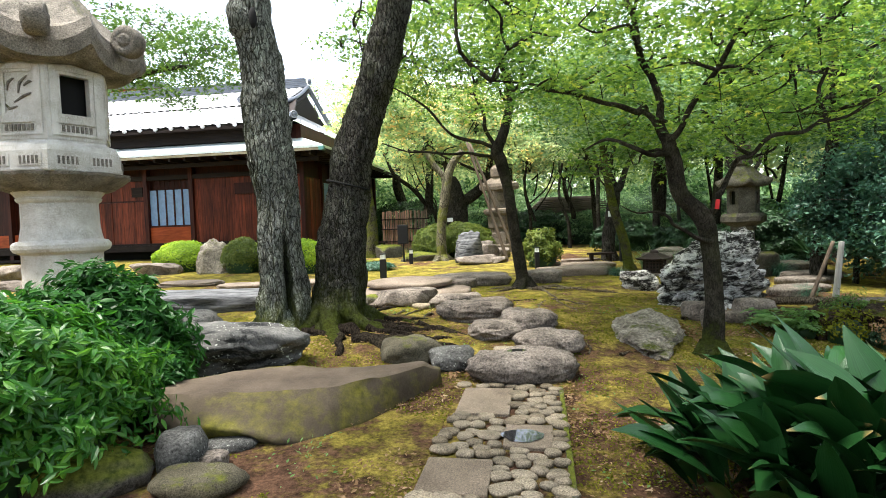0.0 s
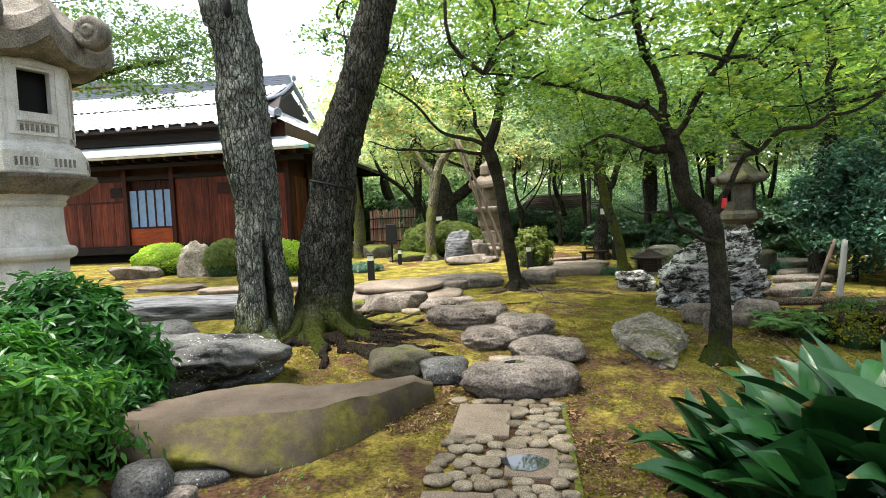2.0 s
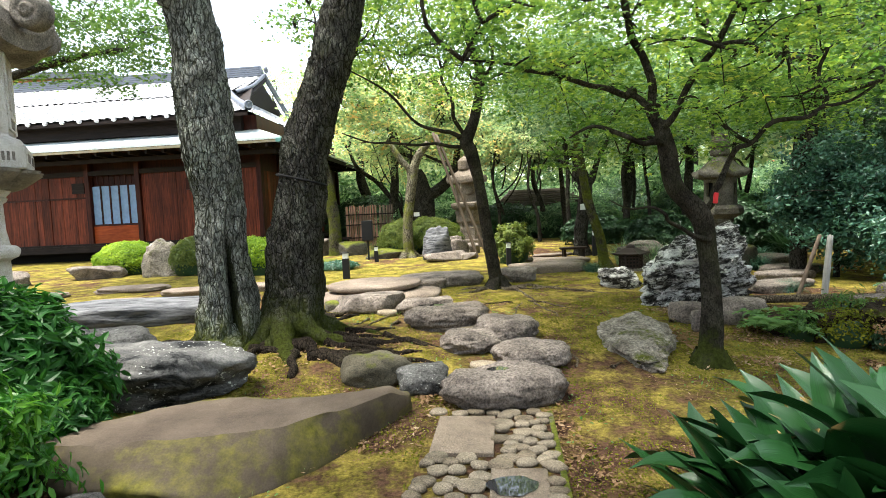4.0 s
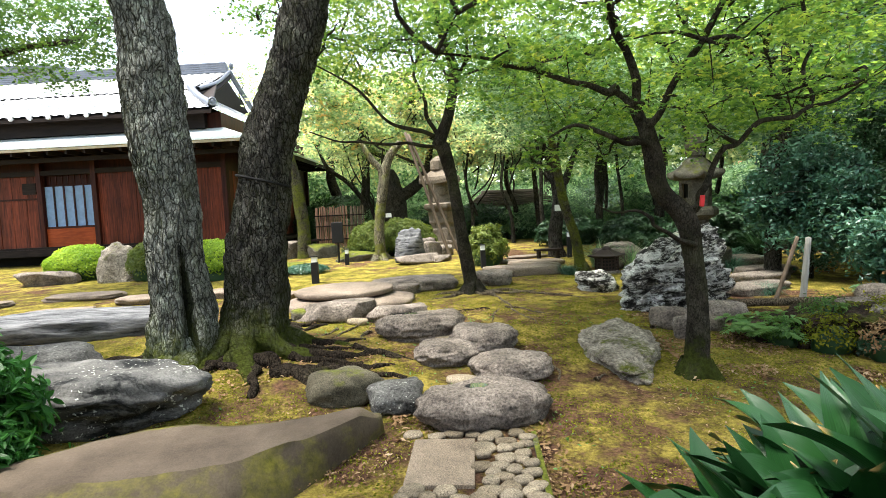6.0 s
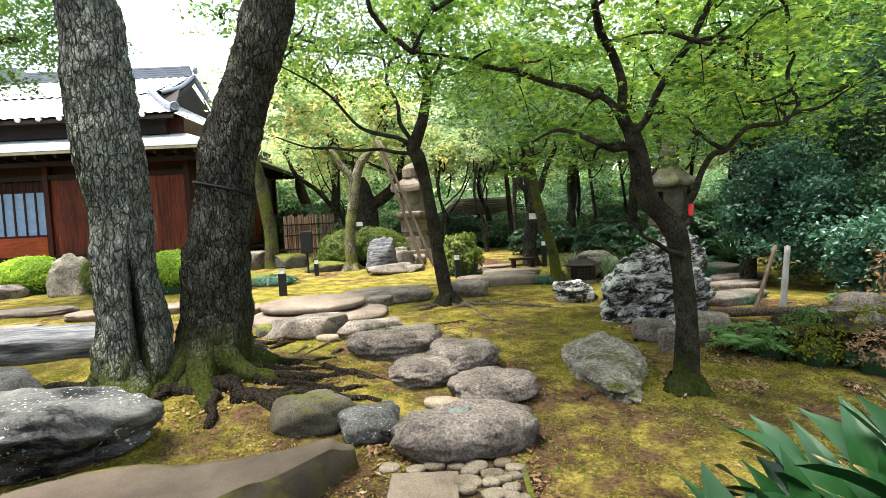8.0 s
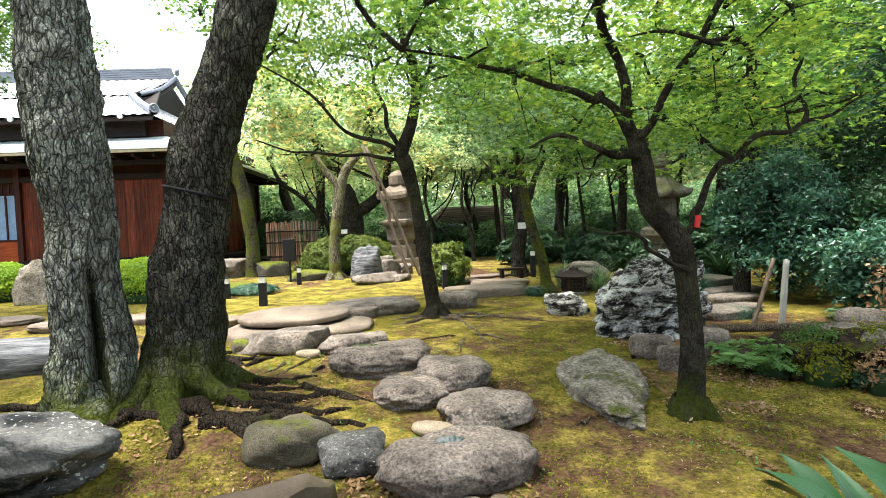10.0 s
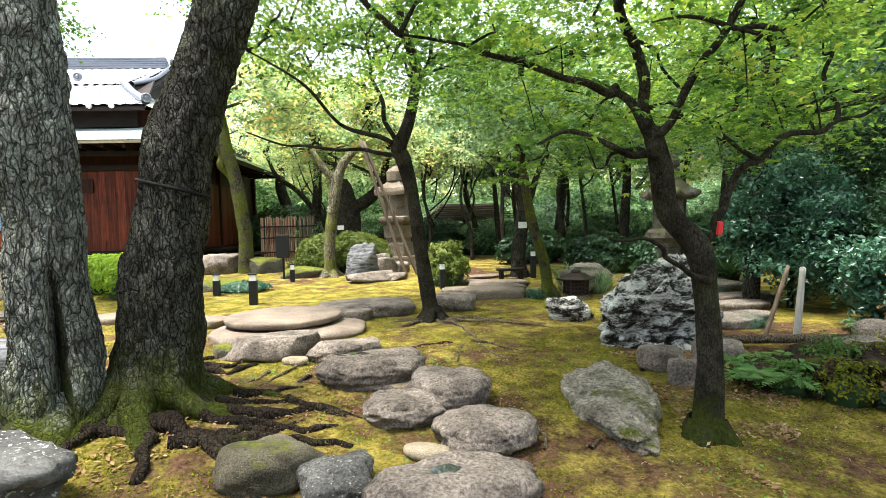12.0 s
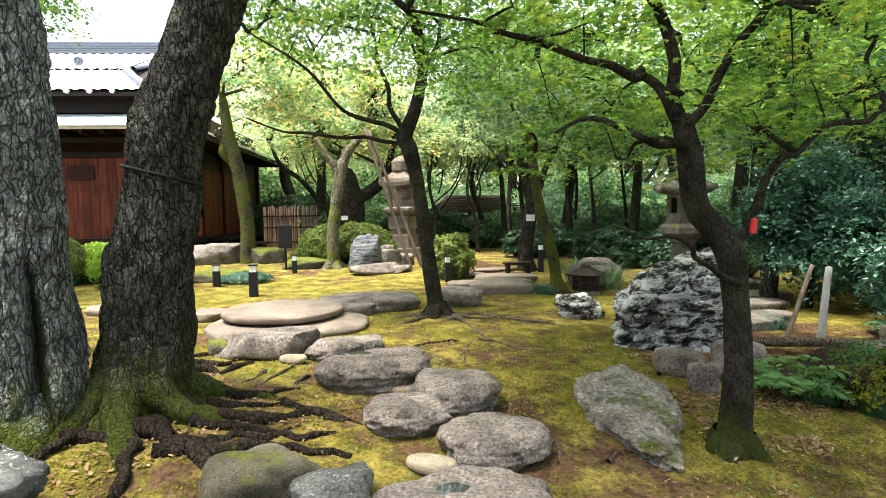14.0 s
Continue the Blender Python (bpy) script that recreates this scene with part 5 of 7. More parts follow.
# ---- broad-leaved clump ----
def broad_clump():
    rg = np.random.default_rng(3)
    root = thing("aspidistra", "clump of broad dark green arching leaves", "plant", (2.0, 2.5, ground_z(1.9, 2.42)))
    shapes = []
    for k in range(16):
        rows, cols = 14, 5
        bend = rg.uniform(0.25, 0.8) if k % 2 else rg.uniform(0.9, 1.5)
        wid = rg.uniform(0.17, 0.23)
        twist = rg.uniform(-1.2, 1.2)
        stalk = 0.2
        vs, uvs = [], []
        p = Vector((0, 0, 0))
        ang = radians(84)
        for i in range(rows + 1):
            s = i / rows
            w = 0.006 if s < stalk else wid * math.sin(math.pi * min(1, ((s - stalk) / (1 - stalk)) ** 0.95 * 0.98 + 0.01)) ** 1.1 + 0.003
            for j in range(cols):
                q = j / (cols - 1) - 0.5
                fold = abs(q) * 0.3 * w + 0.012 * math.sin(6 * s + 3 * q) * (w > 0.02)
                off = Vector((0, q * w * math.cos(twist * s), q * w * math.sin(twist * s) + fold))
                vs.append(p + off)
                uvs.append((q + 0.5, s))
            ang -= bend * (0.3 + 1.5 * s) / rows
            p = p + Vector((math.cos(ang), 0, math.sin(ang))) / rows
        fs = [(i * cols + j, i * cols + j + 1, (i + 1) * cols + j + 1, (i + 1) * cols + j) for i in range(rows) for j in range(cols - 1)]
        me = mesh_of("leaf", [tuple(v) for v in vs], fs, M_ASPIDISTRA)
        lay = me.uv_layers.new(name="UVMap")
        idx = np.zeros(len(me.loops), dtype=np.int32)
        me.loops.foreach_get("vertex_index", idx)
        lay.data.foreach_set("uv", np.array(uvs, dtype=np.float32)[idx].ravel())
        shapes.append(me)
    for k in range(480):
        ob = put("leaf", shapes[k % 16], root)
        a = rg.uniform(0, 2 * math.pi)
        q = math.sqrt(rg.uniform(0, 1))
        x, y = 0.82 * q * math.cos(a), 0.66 * q * math.sin(a)
        L = rg.uniform(0.62, 0.98) * (1.12 - 0.42 * q ** 2)
        out = math.atan2(y, x) + rg.normal(0, 0.7) if k % 5 < 2 else rg.uniform(-math.pi, math.pi)
        # upright in the heart of the clump, leaning outwards at its edge
        lean = (0.05 + 0.5 * q if k % 5 < 2 else 0.2) + rg.normal(0, 0.15)
        ob.location = (x, y, -0.03)
        ob.rotation_euler = (rg.normal(0, 0.25), lean, out)
        ob.scale = (L, L, L)


broad_clump()


# ---- stone lanterns ----
def roof_cap(r, z0, h, sides, lip=0.12, curl=0.16):
    """A lantern roof with upturned scroll corners."""
    bm = bmesh.new()
    n = sides * 8
    rings = []
    for q, zz in ((0.45, 0.0), (0.8, -0.02), (1.0, 0.0), (1.03, lip * 0.5), (0.98, lip), (0.86, lip + 0.10 * h), (0.7, lip + 0.3 * h), (0.52, lip + 0.6 * h), (0.36, lip + 0.88 * h), (0.24, lip + h)):
        ring = []
        for k in range(n):
            a = 2 * math.pi * k / n
            seg = (a * sides / (2 * math.pi)) % 1 - 0.5
            corner = (abs(seg) * 2) ** 3
            poly = math.cos(math.pi / sides) / math.cos(seg * 2 * math.pi / sides)
            rr = r * q * (poly * (1 + 0.05 * corner * q))
            z = zz + curl * corner * max(0, q - 0.45) ** 2 * 1.6
            ring.append(bm.verts.new((rr * math.cos(a), rr * math.sin(a), z0 + z)))
        rings.append(ring)
    for a, b in zip(rings, rings[1:]):
        for k in range(n):
            bm.faces.new((a[k], a[(k + 1) % n], b[(k + 1) % n], b[k]))
    bm.faces.new(rings[0][::-1])
    bm.faces.new(rings[-1])
    return bm


def firebox(r, z0, h, sides, wall=0.05, windows=(0,), ww=0.55, wh=0.6, panel_inset=0.015):
    """A hollow lantern chamber; windows go through the named sides, the others carry sunk panels."""
    bm = bmesh.new()
    for k in range(sides):
        a0, a1 = 2 * math.pi * (k - 0.5) / sides, 2 * math.pi * (k + 0.5) / sides
        p0, p1 = Vector((r * math.cos(a0), r * math.sin(a0), 0)), Vector((r * math.cos(a1), r * math.sin(a1), 0))
        inn = Vector((math.cos(2 * math.pi * k / sides), math.sin(2 * math.pi * k / sides), 0))

        def P(u, v, d):
            return p0.lerp(p1, u) + Vector((0, 0, z0 + v * h)) - inn * d

        us = (0, 0.5 - ww / 2, 0.5 + ww / 2, 1)
        vs_ = (0, 0.34, 0.34 + wh, 1)
        depth = wall if k in windows else panel_inset
        for i in range(3):
            for j in range(3):
                if i == 1 and j == 1:
                    continue
                bm.faces.new([bm.verts.new(P(us[c], vs_[d], 0)) for c, d in ((i, j), (i + 1, j), (i + 1, j + 1), (i, j + 1))])
        c = [(us[1], vs_[1]), (us[2], vs_[1]), (us[2], vs_[2]), (us[1], vs_[2])]
        for q in range(4):
            (ua, va), (ub, vb) = c[q], c[(q + 1) % 4]
            bm.faces.new([bm.verts.new(v) for v in (P(ua, va, 0), P(ub, vb, 0), P(ub, vb, depth), P(ua, va, depth))])
        if k not in windows:
            bm.faces.new([bm.verts.new(P(u, v, depth)) for u, v in c])
        # lower row of sunk slots under the window
        for s in range(6):
            u0 = 0.16 + 0.115 * s
            bm.faces.new([bm.verts.new(P(u, v, -0.004)) for u, v in ((u0, 0.08), (u0 + 0.07, 0.08), (u0 + 0.07, 0.17), (u0, 0.17))])
    bmesh.ops.remove_doubles(bm, verts=bm.verts, dist=0.0005)
    return bm


def tall_lantern():
    x, y = -4.08, 5.75
    root = thing("stone_lantern", "tall pale granite lantern with carved fire chamber", "lantern", (x, y, ground_z(x, y)), "", radians(-31))
    root.scale = (0.93, 0.93, 0.96)
    z = -ground_z(x, y)
    part("base", lathe_bm([(0.62, -0.05), (0.6, 0.2), (0.45, 0.28), (0.42, 0.36)], 6, True), M_LANTERN, root)
    part("shaft", lathe_bm([(0.395, 0.3), (0.39, 1.30 + z), (0.40, 1.31 + z), (0.455, 1.335 + z), (0.475, 1.37 + z), (0.475, 1.41 + z), (0.45, 1.44 + z), (0.40, 1.455 + z), (0.395, 1.48 + z), (0.375, 1.6 + z), (0.37, 1.85 + z), (0.40, 1.875 + z), (0.41, 1.9 + z), (0.395, 1.91 + z), (0.42, 1.94 + z), (0.45, 1.98 + z)], 48), M_LANTERN, root)
    part("lotus_cornice", lathe_bm([(0.43, 1.97 + z), (0.5, 2.0 + z), (0.58, 2.06 + z), (0.65, 2.12 + z), (0.66, 2.15 + z), (0.6, 2.16 + z)], 96, False, 12, 0.11), M_LANTERN_DARK, root, "petal-carved cornice")
    bm = lathe_bm([(0.70, 2.155 + z), (0.715, 2.17 + z), (0.715, 2.36 + z), (0.68, 2.42 + z), (0.58, 2.46 + z), (0.56, 2.5 + z)], 6, True)
    part("platform", bm, M_LANTERN, root)
    for k in range(6):
        a = 2 * math.pi * k / 6
        for q in (-0.17, 0.17):
            bm = box_bm(0.612, 0.628, q - 0.13, q + 0.13, 2.205 + z, 2.325 + z, 0.004)
            pl = part("relief_panel", bm, M_LANTERN, root)
            pl.rotation_euler = (0, 0, a)
            for s in range(5):
                b2 = part("relief_bar", box_bm(0.624, 0.634, q - 0.1 + 0.043 * s, q - 0.078 + 0.043 * s, 2.225 + z, 2.305 + z), M_LANTERN_DARK, pl)
    part("fire_chamber", firebox(0.575, 2.49 + z, 0.78, 6, 0.09, (0, 2, 4), 0.5, 0.52), M_LANTERN, root)
    # solid black core gives the windows their inner shade
    part("hollow", lathe_bm([(0.38, 2.5 + z), (0.38, 3.25 + z)], 6, True), M_SHADE_AND_ROPE, root, "black core standing for shade inside the chamber")
    for k in range(6):
        a = 2 * math.pi * k / 6
        for y0, y1, z0, z1 in ((-0.25, -0.185, 2.53, 3.24), (0.185, 0.25, 2.53, 3.24), (-0.184, 0.184, 2.53, 2.555), (-0.184, 0.184, 2.655, 2.69), (-0.184, 0.184, 3.19, 3.24)):
            fr = part("frame_moulding", box_bm(0.48, 0.517, y0, y1, z0 + z, z1 + z, 0.006), M_LANTERN, root)
            fr.rotation_euler = (0, 0, a)
        for s in range(7):
            br = part("frieze_bar", box_bm(0.49, 0.511, -0.15 + 0.045 * s, -0.122 + 0.045 * s, 2.572 + z, 2.638 + z, 0.004), M_LANTERN_DARK, root)
            br.rotation_euler = (0, 0, a)
    part("roof", roof_cap(0.86, 3.26 + z, 0.62, 6, 0.3, 0.34), M_LANTERN_DARK, root, "weathered roof stone with scrolled corners")
    for k in range(6):
        a = 2 * math.pi * (k + 0.5) / 6
        bm = lathe_bm([(0.01, -0.1), (0.03, -0.12), (0.05, -0.1), (0.06, -0.085), (0.075, -0.1), (0.11, -0.1), (0.13, -0.07), (0.13, 0.07), (0.11, 0.1), (0.075, 0.1), (0.06, 0.085), (0.05, 0.1), (0.03, 0.12), (0.01, 0.1)], 24)
        s = part("scroll", bm, M_LANTERN_DARK, root, "", True)
        s.location = (0.9 * math.cos(a), 0.9 * math.sin(a), 3.57 + z)
        s.scale = (1.25, 1.25, 1.0)
        s.rotation_euler = (radians(90), 0, a)
    face = radians(-60)
    for (u0, z0), (u1, z1), (u2, z2) in (((-0.05, 2.86), (0.06, 2.92), (0.14, 2.95)), ((0.0, 2.95), (0.02, 3.05), (0.1, 3.12)), ((0.06, 3.02), (0.12, 3.06), (0.17, 3.05)), ((-0.12, 2.98), (-0.1, 3.06), (-0.04, 3.1)), ((-0.14, 2.84), (-0.1, 2.8), (-0.02, 2.82))):
        row = [(0.49 * math.cos(face) - u * math.sin(face), 0.49 * math.sin(face) + u * math.cos(face), q + z) for u, q in ((u0, z0), (u1, z1), (u2, z2))]
        put("carving", tube_mesh("carving", [((row, [0.008, 0.016, 0.007]), dict(sides=6, sub=3))], M_LANTERN_DARK), root)
    part("finial", lathe_bm([(0.24, 3.9 + z), (0.27, 4.0 + z), (0.2, 4.06 + z), (0.23, 4.16 + z), (0.22, 4.3 + z), (0.1, 4.45 + z), (0.02, 4.55 + z)], 28), M_LANTERN_DARK, root, "", True)


tall_lantern()


def garden_lantern():
    x, y = 5.47, 9.95
    root = thing("stone_lantern", "weathered grey stone lantern behind the veined rock", "lantern", (x, y, ground_z(x, y)), "", radians(15))
    z = -ground_z(x, y)
    part("base", stone_bm(1.0, 0.9, 0.62, 300, square=4), M_LANTERN_SHADE, root, "", True)
    part("shaft", lathe_bm([(0.24, 0.25), (0.24, 0.8 + z), (0.2, 0.84 + z), (0.185, 1.12 + z), (0.22, 1.15 + z), (0.22, 1.2 + z)], 6, True), M_LANTERN_SHADE, root)
    part("platform", lathe_bm([(0.2, 1.19 + z), (0.34, 1.27 + z), (0.385, 1.29 + z), (0.385, 1.38 + z), (0.33, 1.44 + z)], 6, True), M_LANTERN_SHADE, root)
    part("fire_chamber", firebox(0.275, 1.44 + z, 0.48, 6, 0.05, (3, 5), 0.5, 0.5), M_LANTERN_SHADE, root)
    # solid black core in place of the chamber's inner shade
    part("hollow", lathe_bm([(0.19, 1.45 + z), (0.19, 1.9 + z)], 6, True), M_SHADE_AND_ROPE, root, "black core standing for shade inside the chamber")
    part("roof", roof_cap(0.45, 1.93 + z, 0.3, 6, 0.08, 0.12), M_LANTERN_SHADE, root, "roof stone with curled corners")
    part("finial", lathe_bm([(0.11, 2.3 + z), (0.16, 2.33 + z), (0.16, 2.41 + z), (0.12, 2.43 + z), (0.16, 2.46 + z), (0.165, 2.56 + z), (0.13, 2.58 + z), (0.13, 2.66 + z), (0.03, 2.7 + z)], 20), M_LANTERN_SHADE, root, "ringed finial")


garden_lantern()


def far_lantern():
    x, y = 1.82, 17.4
    root = thing("stone_lantern", "massive tan stone lantern with round crest", "lantern", (x, y, ground_z(x, y)), "", radians(12))
    root.rotation_euler = (0, radians(-1.2), radians(12))
    part("base", box_bm(-0.58, 0.58, -0.5, 0.5, -0.1, 0.26, 0.05), M_LANTERN_FAR, root)
    part("lower_shaft", lathe_bm([(0.44, 0.24), (0.42, 0.6), (0.36, 0.66), (0.36, 0.76), (0.42, 0.8), (0.42, 1.0), (0.46, 1.14)], 6, True), M_LANTERN_FAR, root)
    part("platform", lathe_bm([(0.36, 1.12), (0.54, 1.24), (0.56, 1.3), (0.56, 1.36), (0.48, 1.4)], 6, True), M_LANTERN_FAR, root)
    part("fire_chamber", firebox(0.44, 1.38, 0.62, 4, 0.06, (), 0.5, 0.4), M_LANTERN_FAR, root)
    crest = part("crest", lathe_bm([(0.13, -0.02), (0.14, 0.0), (0.13, 0.02), (0.05, 0.03)], 24), M_LANTERN_FAR, root)
    crest.location = (-0.07, -0.32, 1.75)
    crest.rotation_euler = (radians(90), 0, radians(-12))
    part("roof", roof_cap(0.62, 1.98, 0.26, 4, 0.2, 0.06), M_LANTERN_FAR, root, "stepped roof stone")
    part("finial", lathe_bm([(0.24, 2.38), (0.27, 2.42), (0.27, 2.66), (0.2, 2.74), (0.05, 2.82)], 10), M_LANTERN_FAR, root)


far_lantern()


def iron_lantern():
    x, y = 3.98, 10.35
    root = thing("iron_lantern", "low rusty iron lantern with a shallow roof", "lantern", (x, y, ground_z(x, y) - 0.02))
    part("foot", box_bm(-0.17, 0.17, -0.17, 0.17, 0, 0.06, 0.01), M_STONE, root)
    for sx in (-1, 1):
        for sy in (-1, 1):
            part("post", box_bm(sx * 0.15 - 0.012, sx * 0.15 + 0.012, sy * 0.15 - 0.012, sy * 0.15 + 0.012, 0.05, 0.33), M_IRON, root)
    for k in range(4):
        for z in (0.08, 0.14, 0.2, 0.26, 0.31):
            b = part("bar", box_bm(-0.14, 0.14, -0.156, -0.146, z - 0.012, z + 0.012), M_IRON, root)
            b.rotation_euler = (0, 0, k * math.pi / 2)
        for u in (-0.09, -0.03, 0.03, 0.09):
            b = part("bar", box_bm(u - 0.01, u + 0.01, -0.158, -0.148, 0.06, 0.32), M_IRON, root)
            b.rotation_euler = (0, 0, k * math.pi / 2)
    # black box behind the bars, coloured as the shade inside
    part("core", box_bm(-0.12, 0.12, -0.12, 0.12, 0.06, 0.32), M_SHADE_AND_ROPE, root, "black core standing for the shade inside")
    part("roof", roof_cap(0.34, 0.32, 0.1, 4, 0.02, 0.02), M_IRON, root, "shallow four-sided roof")
    part("knob", lathe_bm([(0.06, 0.42), (0.09, 0.44), (0.07, 0.48), (0.02, 0.5)], 14), M_IRON, root)


iron_lantern()


def bollard(x, y, h, w, label):
    root = thing("path_light", label, "garden light", (x, y, ground_z(x, y)), "garden path lights")
    part("post", box_bm(-w / 2, w / 2, -w / 2, w / 2, -0.05, h - 0.12, 0.008), M_BLACK, root)
    part("lens", box_bm(-w * 0.42, w * 0.42, -w * 0.47, w * 0.42, h - 0.12, h - 0.02, 0.004), M_GLASS_WHITE, root, "white frosted light panel")
    part("cap", box_bm(-w * 0.55, w * 0.55, -w * 0.55, w * 0.55, h - 0.02, h, 0.004), M_BLACK, root)


bollard(-1.33, 11.25, 0.52, 0.13, "black square bollard light with white lens")
bollard(-2.16, 12.5, 0.4, 0.12, "short black garden spotlight with white lens")
bollard(-0.92, 14.1, 0.4, 0.1, "slim black garden light on a stake")
bollard(2.05, 12.2, 0.5, 0.1, "slim black garden light beside the bush")
bollard(4.3, 13.2, 0.6, 0.1, "slim black garden light by the forked tree")


def post_box():
    root = thing("speaker_box", "black weatherproof box on a stake", "box", (-1.15, 14.6, ground_z(-1.15, 14.6)))
    part("stake", lathe_bm([(0.025, -0.05), (0.025, 0.55)], 10), M_BLACK, root)
    part("box", box_bm(-0.14, 0.14, -0.09, 0.09, 0.5, 1.02, 0.02), M_BLACK, root)


post_box()


def pole_thing(name, label, a, b, r, material, category, lashing=None):
    me = tube_mesh(name, [(([a, tuple((p + q) / 2 for p, q in zip(a, b)), b], [r * 1.1, r, r * 0.9]), dict(sides=10, wobble=0.08, sub=4))], material)
    return tagged(put(name, me), label, category)


pole_thing("prop_pole", "weathered wooden prop pole supporting the old tree", (1.66, 14.35, 0.3), (0.66, 14.7, 3.62), 0.04, M_POLE, "pole")
pole_thing("prop_pole", "weathered wooden prop pole supporting the old tree", (1.96, 14.6, 0.3), (0.74, 14.75, 3.58), 0.04, M_POLE, "pole")
pole_thing("stake", "pale peeled wooden stake in the bank", (4.93, 6.9, 0.15), (5.04, 6.92, 1.03), 0.036, M_PALEPOLE, "stake")
pole_thing("stake", "leaning brown wooden stake in the bank", (4.79, 7.2, 0.15), (5.17, 7.25, 1.02), 0.025, M_POLE, "stake")
pole_thing("fallen_log", "fallen half-rotten log edging the bank", (4.0, 6.95, 0.3), (5.4, 6.3, 0.36), 0.045, M_DEADWOOD, "log")
pole_thing("fallen_log", "fallen mossy log edging the bank", (5.0, 6.6, 0.28), (5.6, 5.6, 0.32), 0.045, M_BARK_LICHEN, "log")


# ---- house ----
HOUSE_TURN = radians(-8)
house = thing("house", "old Japanese timber house with red-brown boards and tiled roof", "house", (-8.82, 18.48, -0.072), "", HOUSE_TURN)
house.scale = (1.05, 1.05, 1.05)
GZ = 0.38


def hbox(name, u0, u1, v0, v1, z0, z1, material, parent=house, label="", bevel=0.0):
    return part(name, box_bm(u0, u1, v0, v1, z0, z1, bevel), material, parent, label)


UC = 4.0
core = hbox("wall", -9.5, UC - 0.05, 0.16, 8.5, GZ + 0.62, 4.75, M_POST)
# black block painted as the shade below the floor
hbox("under_floor_shade", -9.3, UC - 0.3, 0.6, 8.2, 0.2, GZ + 0.66, M_SHADE_AND_ROPE, house, "black block standing for the shade under the floor")
hbox("floor_beam", -9.6, UC + 0.08, -0.12, 0.16, 0.86, 1.06, M_DARKWOOD)
hbox("side_floor_beam", UC - 0.04, UC + 0.12, 0.17, 8.5, 0.9, 1.06, M_DARKWOOD)
for u in (-9.2, -6.58, -4.6, -1.42, 0.2, UC):
    hbox("post", u - 0.07, u + 0.07, -0.06, 0.15, 0.5 if u in (-6.58, UC) else 1.06, 3.9, M_POST)
for v in (1.6, 2.6, 4.4, 6.3, 8.4):
    hbox("post", UC - 0.06, UC + 0.07, v - 0.07, v + 0.07, 0.5, 3.9, M_POST)
hbox("lintel", -9.4, UC + 0.06, -0.04, 0.14, 3.18, 3.32, M_DARKWOOD)
hbox("sill_rail", -9.4, UC + 0.05, -0.09, 0.14, 1.063, 1.12, M_DARKWOOD)
rb = np.random.default_rng(9)


def boards(u0, u1, z0, z1, side=False, v_face=0.03):
    u = u0
    while u < u1 - 0.02:
        w = min(rb.uniform(0.19, 0.24), u1 - u)
        d = rb.uniform(0, 0.012)
        if side:
            hbox("board", UC - 0.02 - d, UC + 0.02 - d, u + 0.003, u + w - 0.003, z0, z1, M_BOARD, core)
        else:
            hbox("board", u + 0.003, u + w - 0.003, v_face + d, v_face + 0.05 + d, z0, z1, M_BOARD, core)
        u += w


for u0, u1 in ((-4.53, -2.74), (-2.72, -1.49)):
    boards(u0, u1, 1.12, 2.5)
    boards(u0, u1, 2.55, 3.18)
    hbox("batten", u0, u1, 0.0, 0.03, 2.5, 2.55, M_POST)
boards(0.27, 3.93, 1.12, 3.18)
hbox("hatch", -1.95, -1.55, -0.01, 0.028, 2.66, 2.98, M_DARKWOOD, house, "small dark louvred hatch")
hbox("hatch", 1.7, 2.35, -0.01, 0.028, 2.62, 2.98, M_POST, house, "small dark wooden hatch")
boards(0.1, 1.5, 1.06, 3.1, True)
boards(2.7, 4.3, 1.06, 3.1, True)
boards(4.5, 6.2, 1.06, 3.1, True)


def window(u0, u1, zb, z0, z1, bars, v, parent):
    wdw = hbox("window", u0, u1, v + 0.06, v + 0.08, z0, z1, M_PAPER, parent, "window with closed pale blue blind")
    hbox("panel", u0, u1, v + 0.02, v + 0.05, zb, z0 - 0.04, M_ORANGE, parent, "orange varnished wooden panel")
    hbox("rail", u0, u1, v + 0.0, v + 0.06, z0 - 0.04, z0 + 0.02, M_POST, wdw)
    for k in range(bars + 1):
        u = u0 + (u1 - u0) * k / bars
        hbox("glazing_bar", u - 0.018, u + 0.018, v + 0.02, v + 0.056, z0 + 0.02, z1, M_POST, wdw)


window(-1.35, 0.13, 1.12, 1.68, 2.86, 5, 0.0, house)
for k in range(9):
    u = -1.33 + 0.18 * k
    hbox("transom_slat", u, u + 0.02, 0.03, 0.06, 2.9, 3.18, M_POST)
# open room with warm light wood at the far end of the veranda
hbox("veranda_panel", -6.5, -4.7, 0.02, 0.06, 1.12, 1.55, M_ORANGE, house, "orange varnished wooden panel")
hbox("veranda_panel", -9.1, -6.65, 0.02, 0.06, 1.12, 1.55, M_ORANGE, house, "orange varnished wooden panel")
hbox("veranda_rail", -9.4, -5.0, -0.16, -0.13, 0.62, 0.7, M_DARKWOOD)
# side window
part("side_window", box_bm(UC + 0.0, UC + 0.02, 1.75, 2.45, 1.7, 3.0), M_PAPER, house, "narrow window with pale blind")
part("side_panel", box_bm(UC + 0.0, UC + 0.03, 1.68, 2.52, 1.08, 1.66), M_ORANGE, house, "orange varnished wooden panel")
hbox("side_veranda", UC + 0.13, UC + 0.75, 2.6, 6.4, 0.92, 1.0, M_DARKWOOD, house, "narrow dark wooden veranda")
for v in (2.7, 4.5, 6.2):
    hbox("veranda_leg", UC + 0.6, UC + 0.7, v - 0.05, v + 0.05, 0.35, 0.92, M_DARKWOOD)


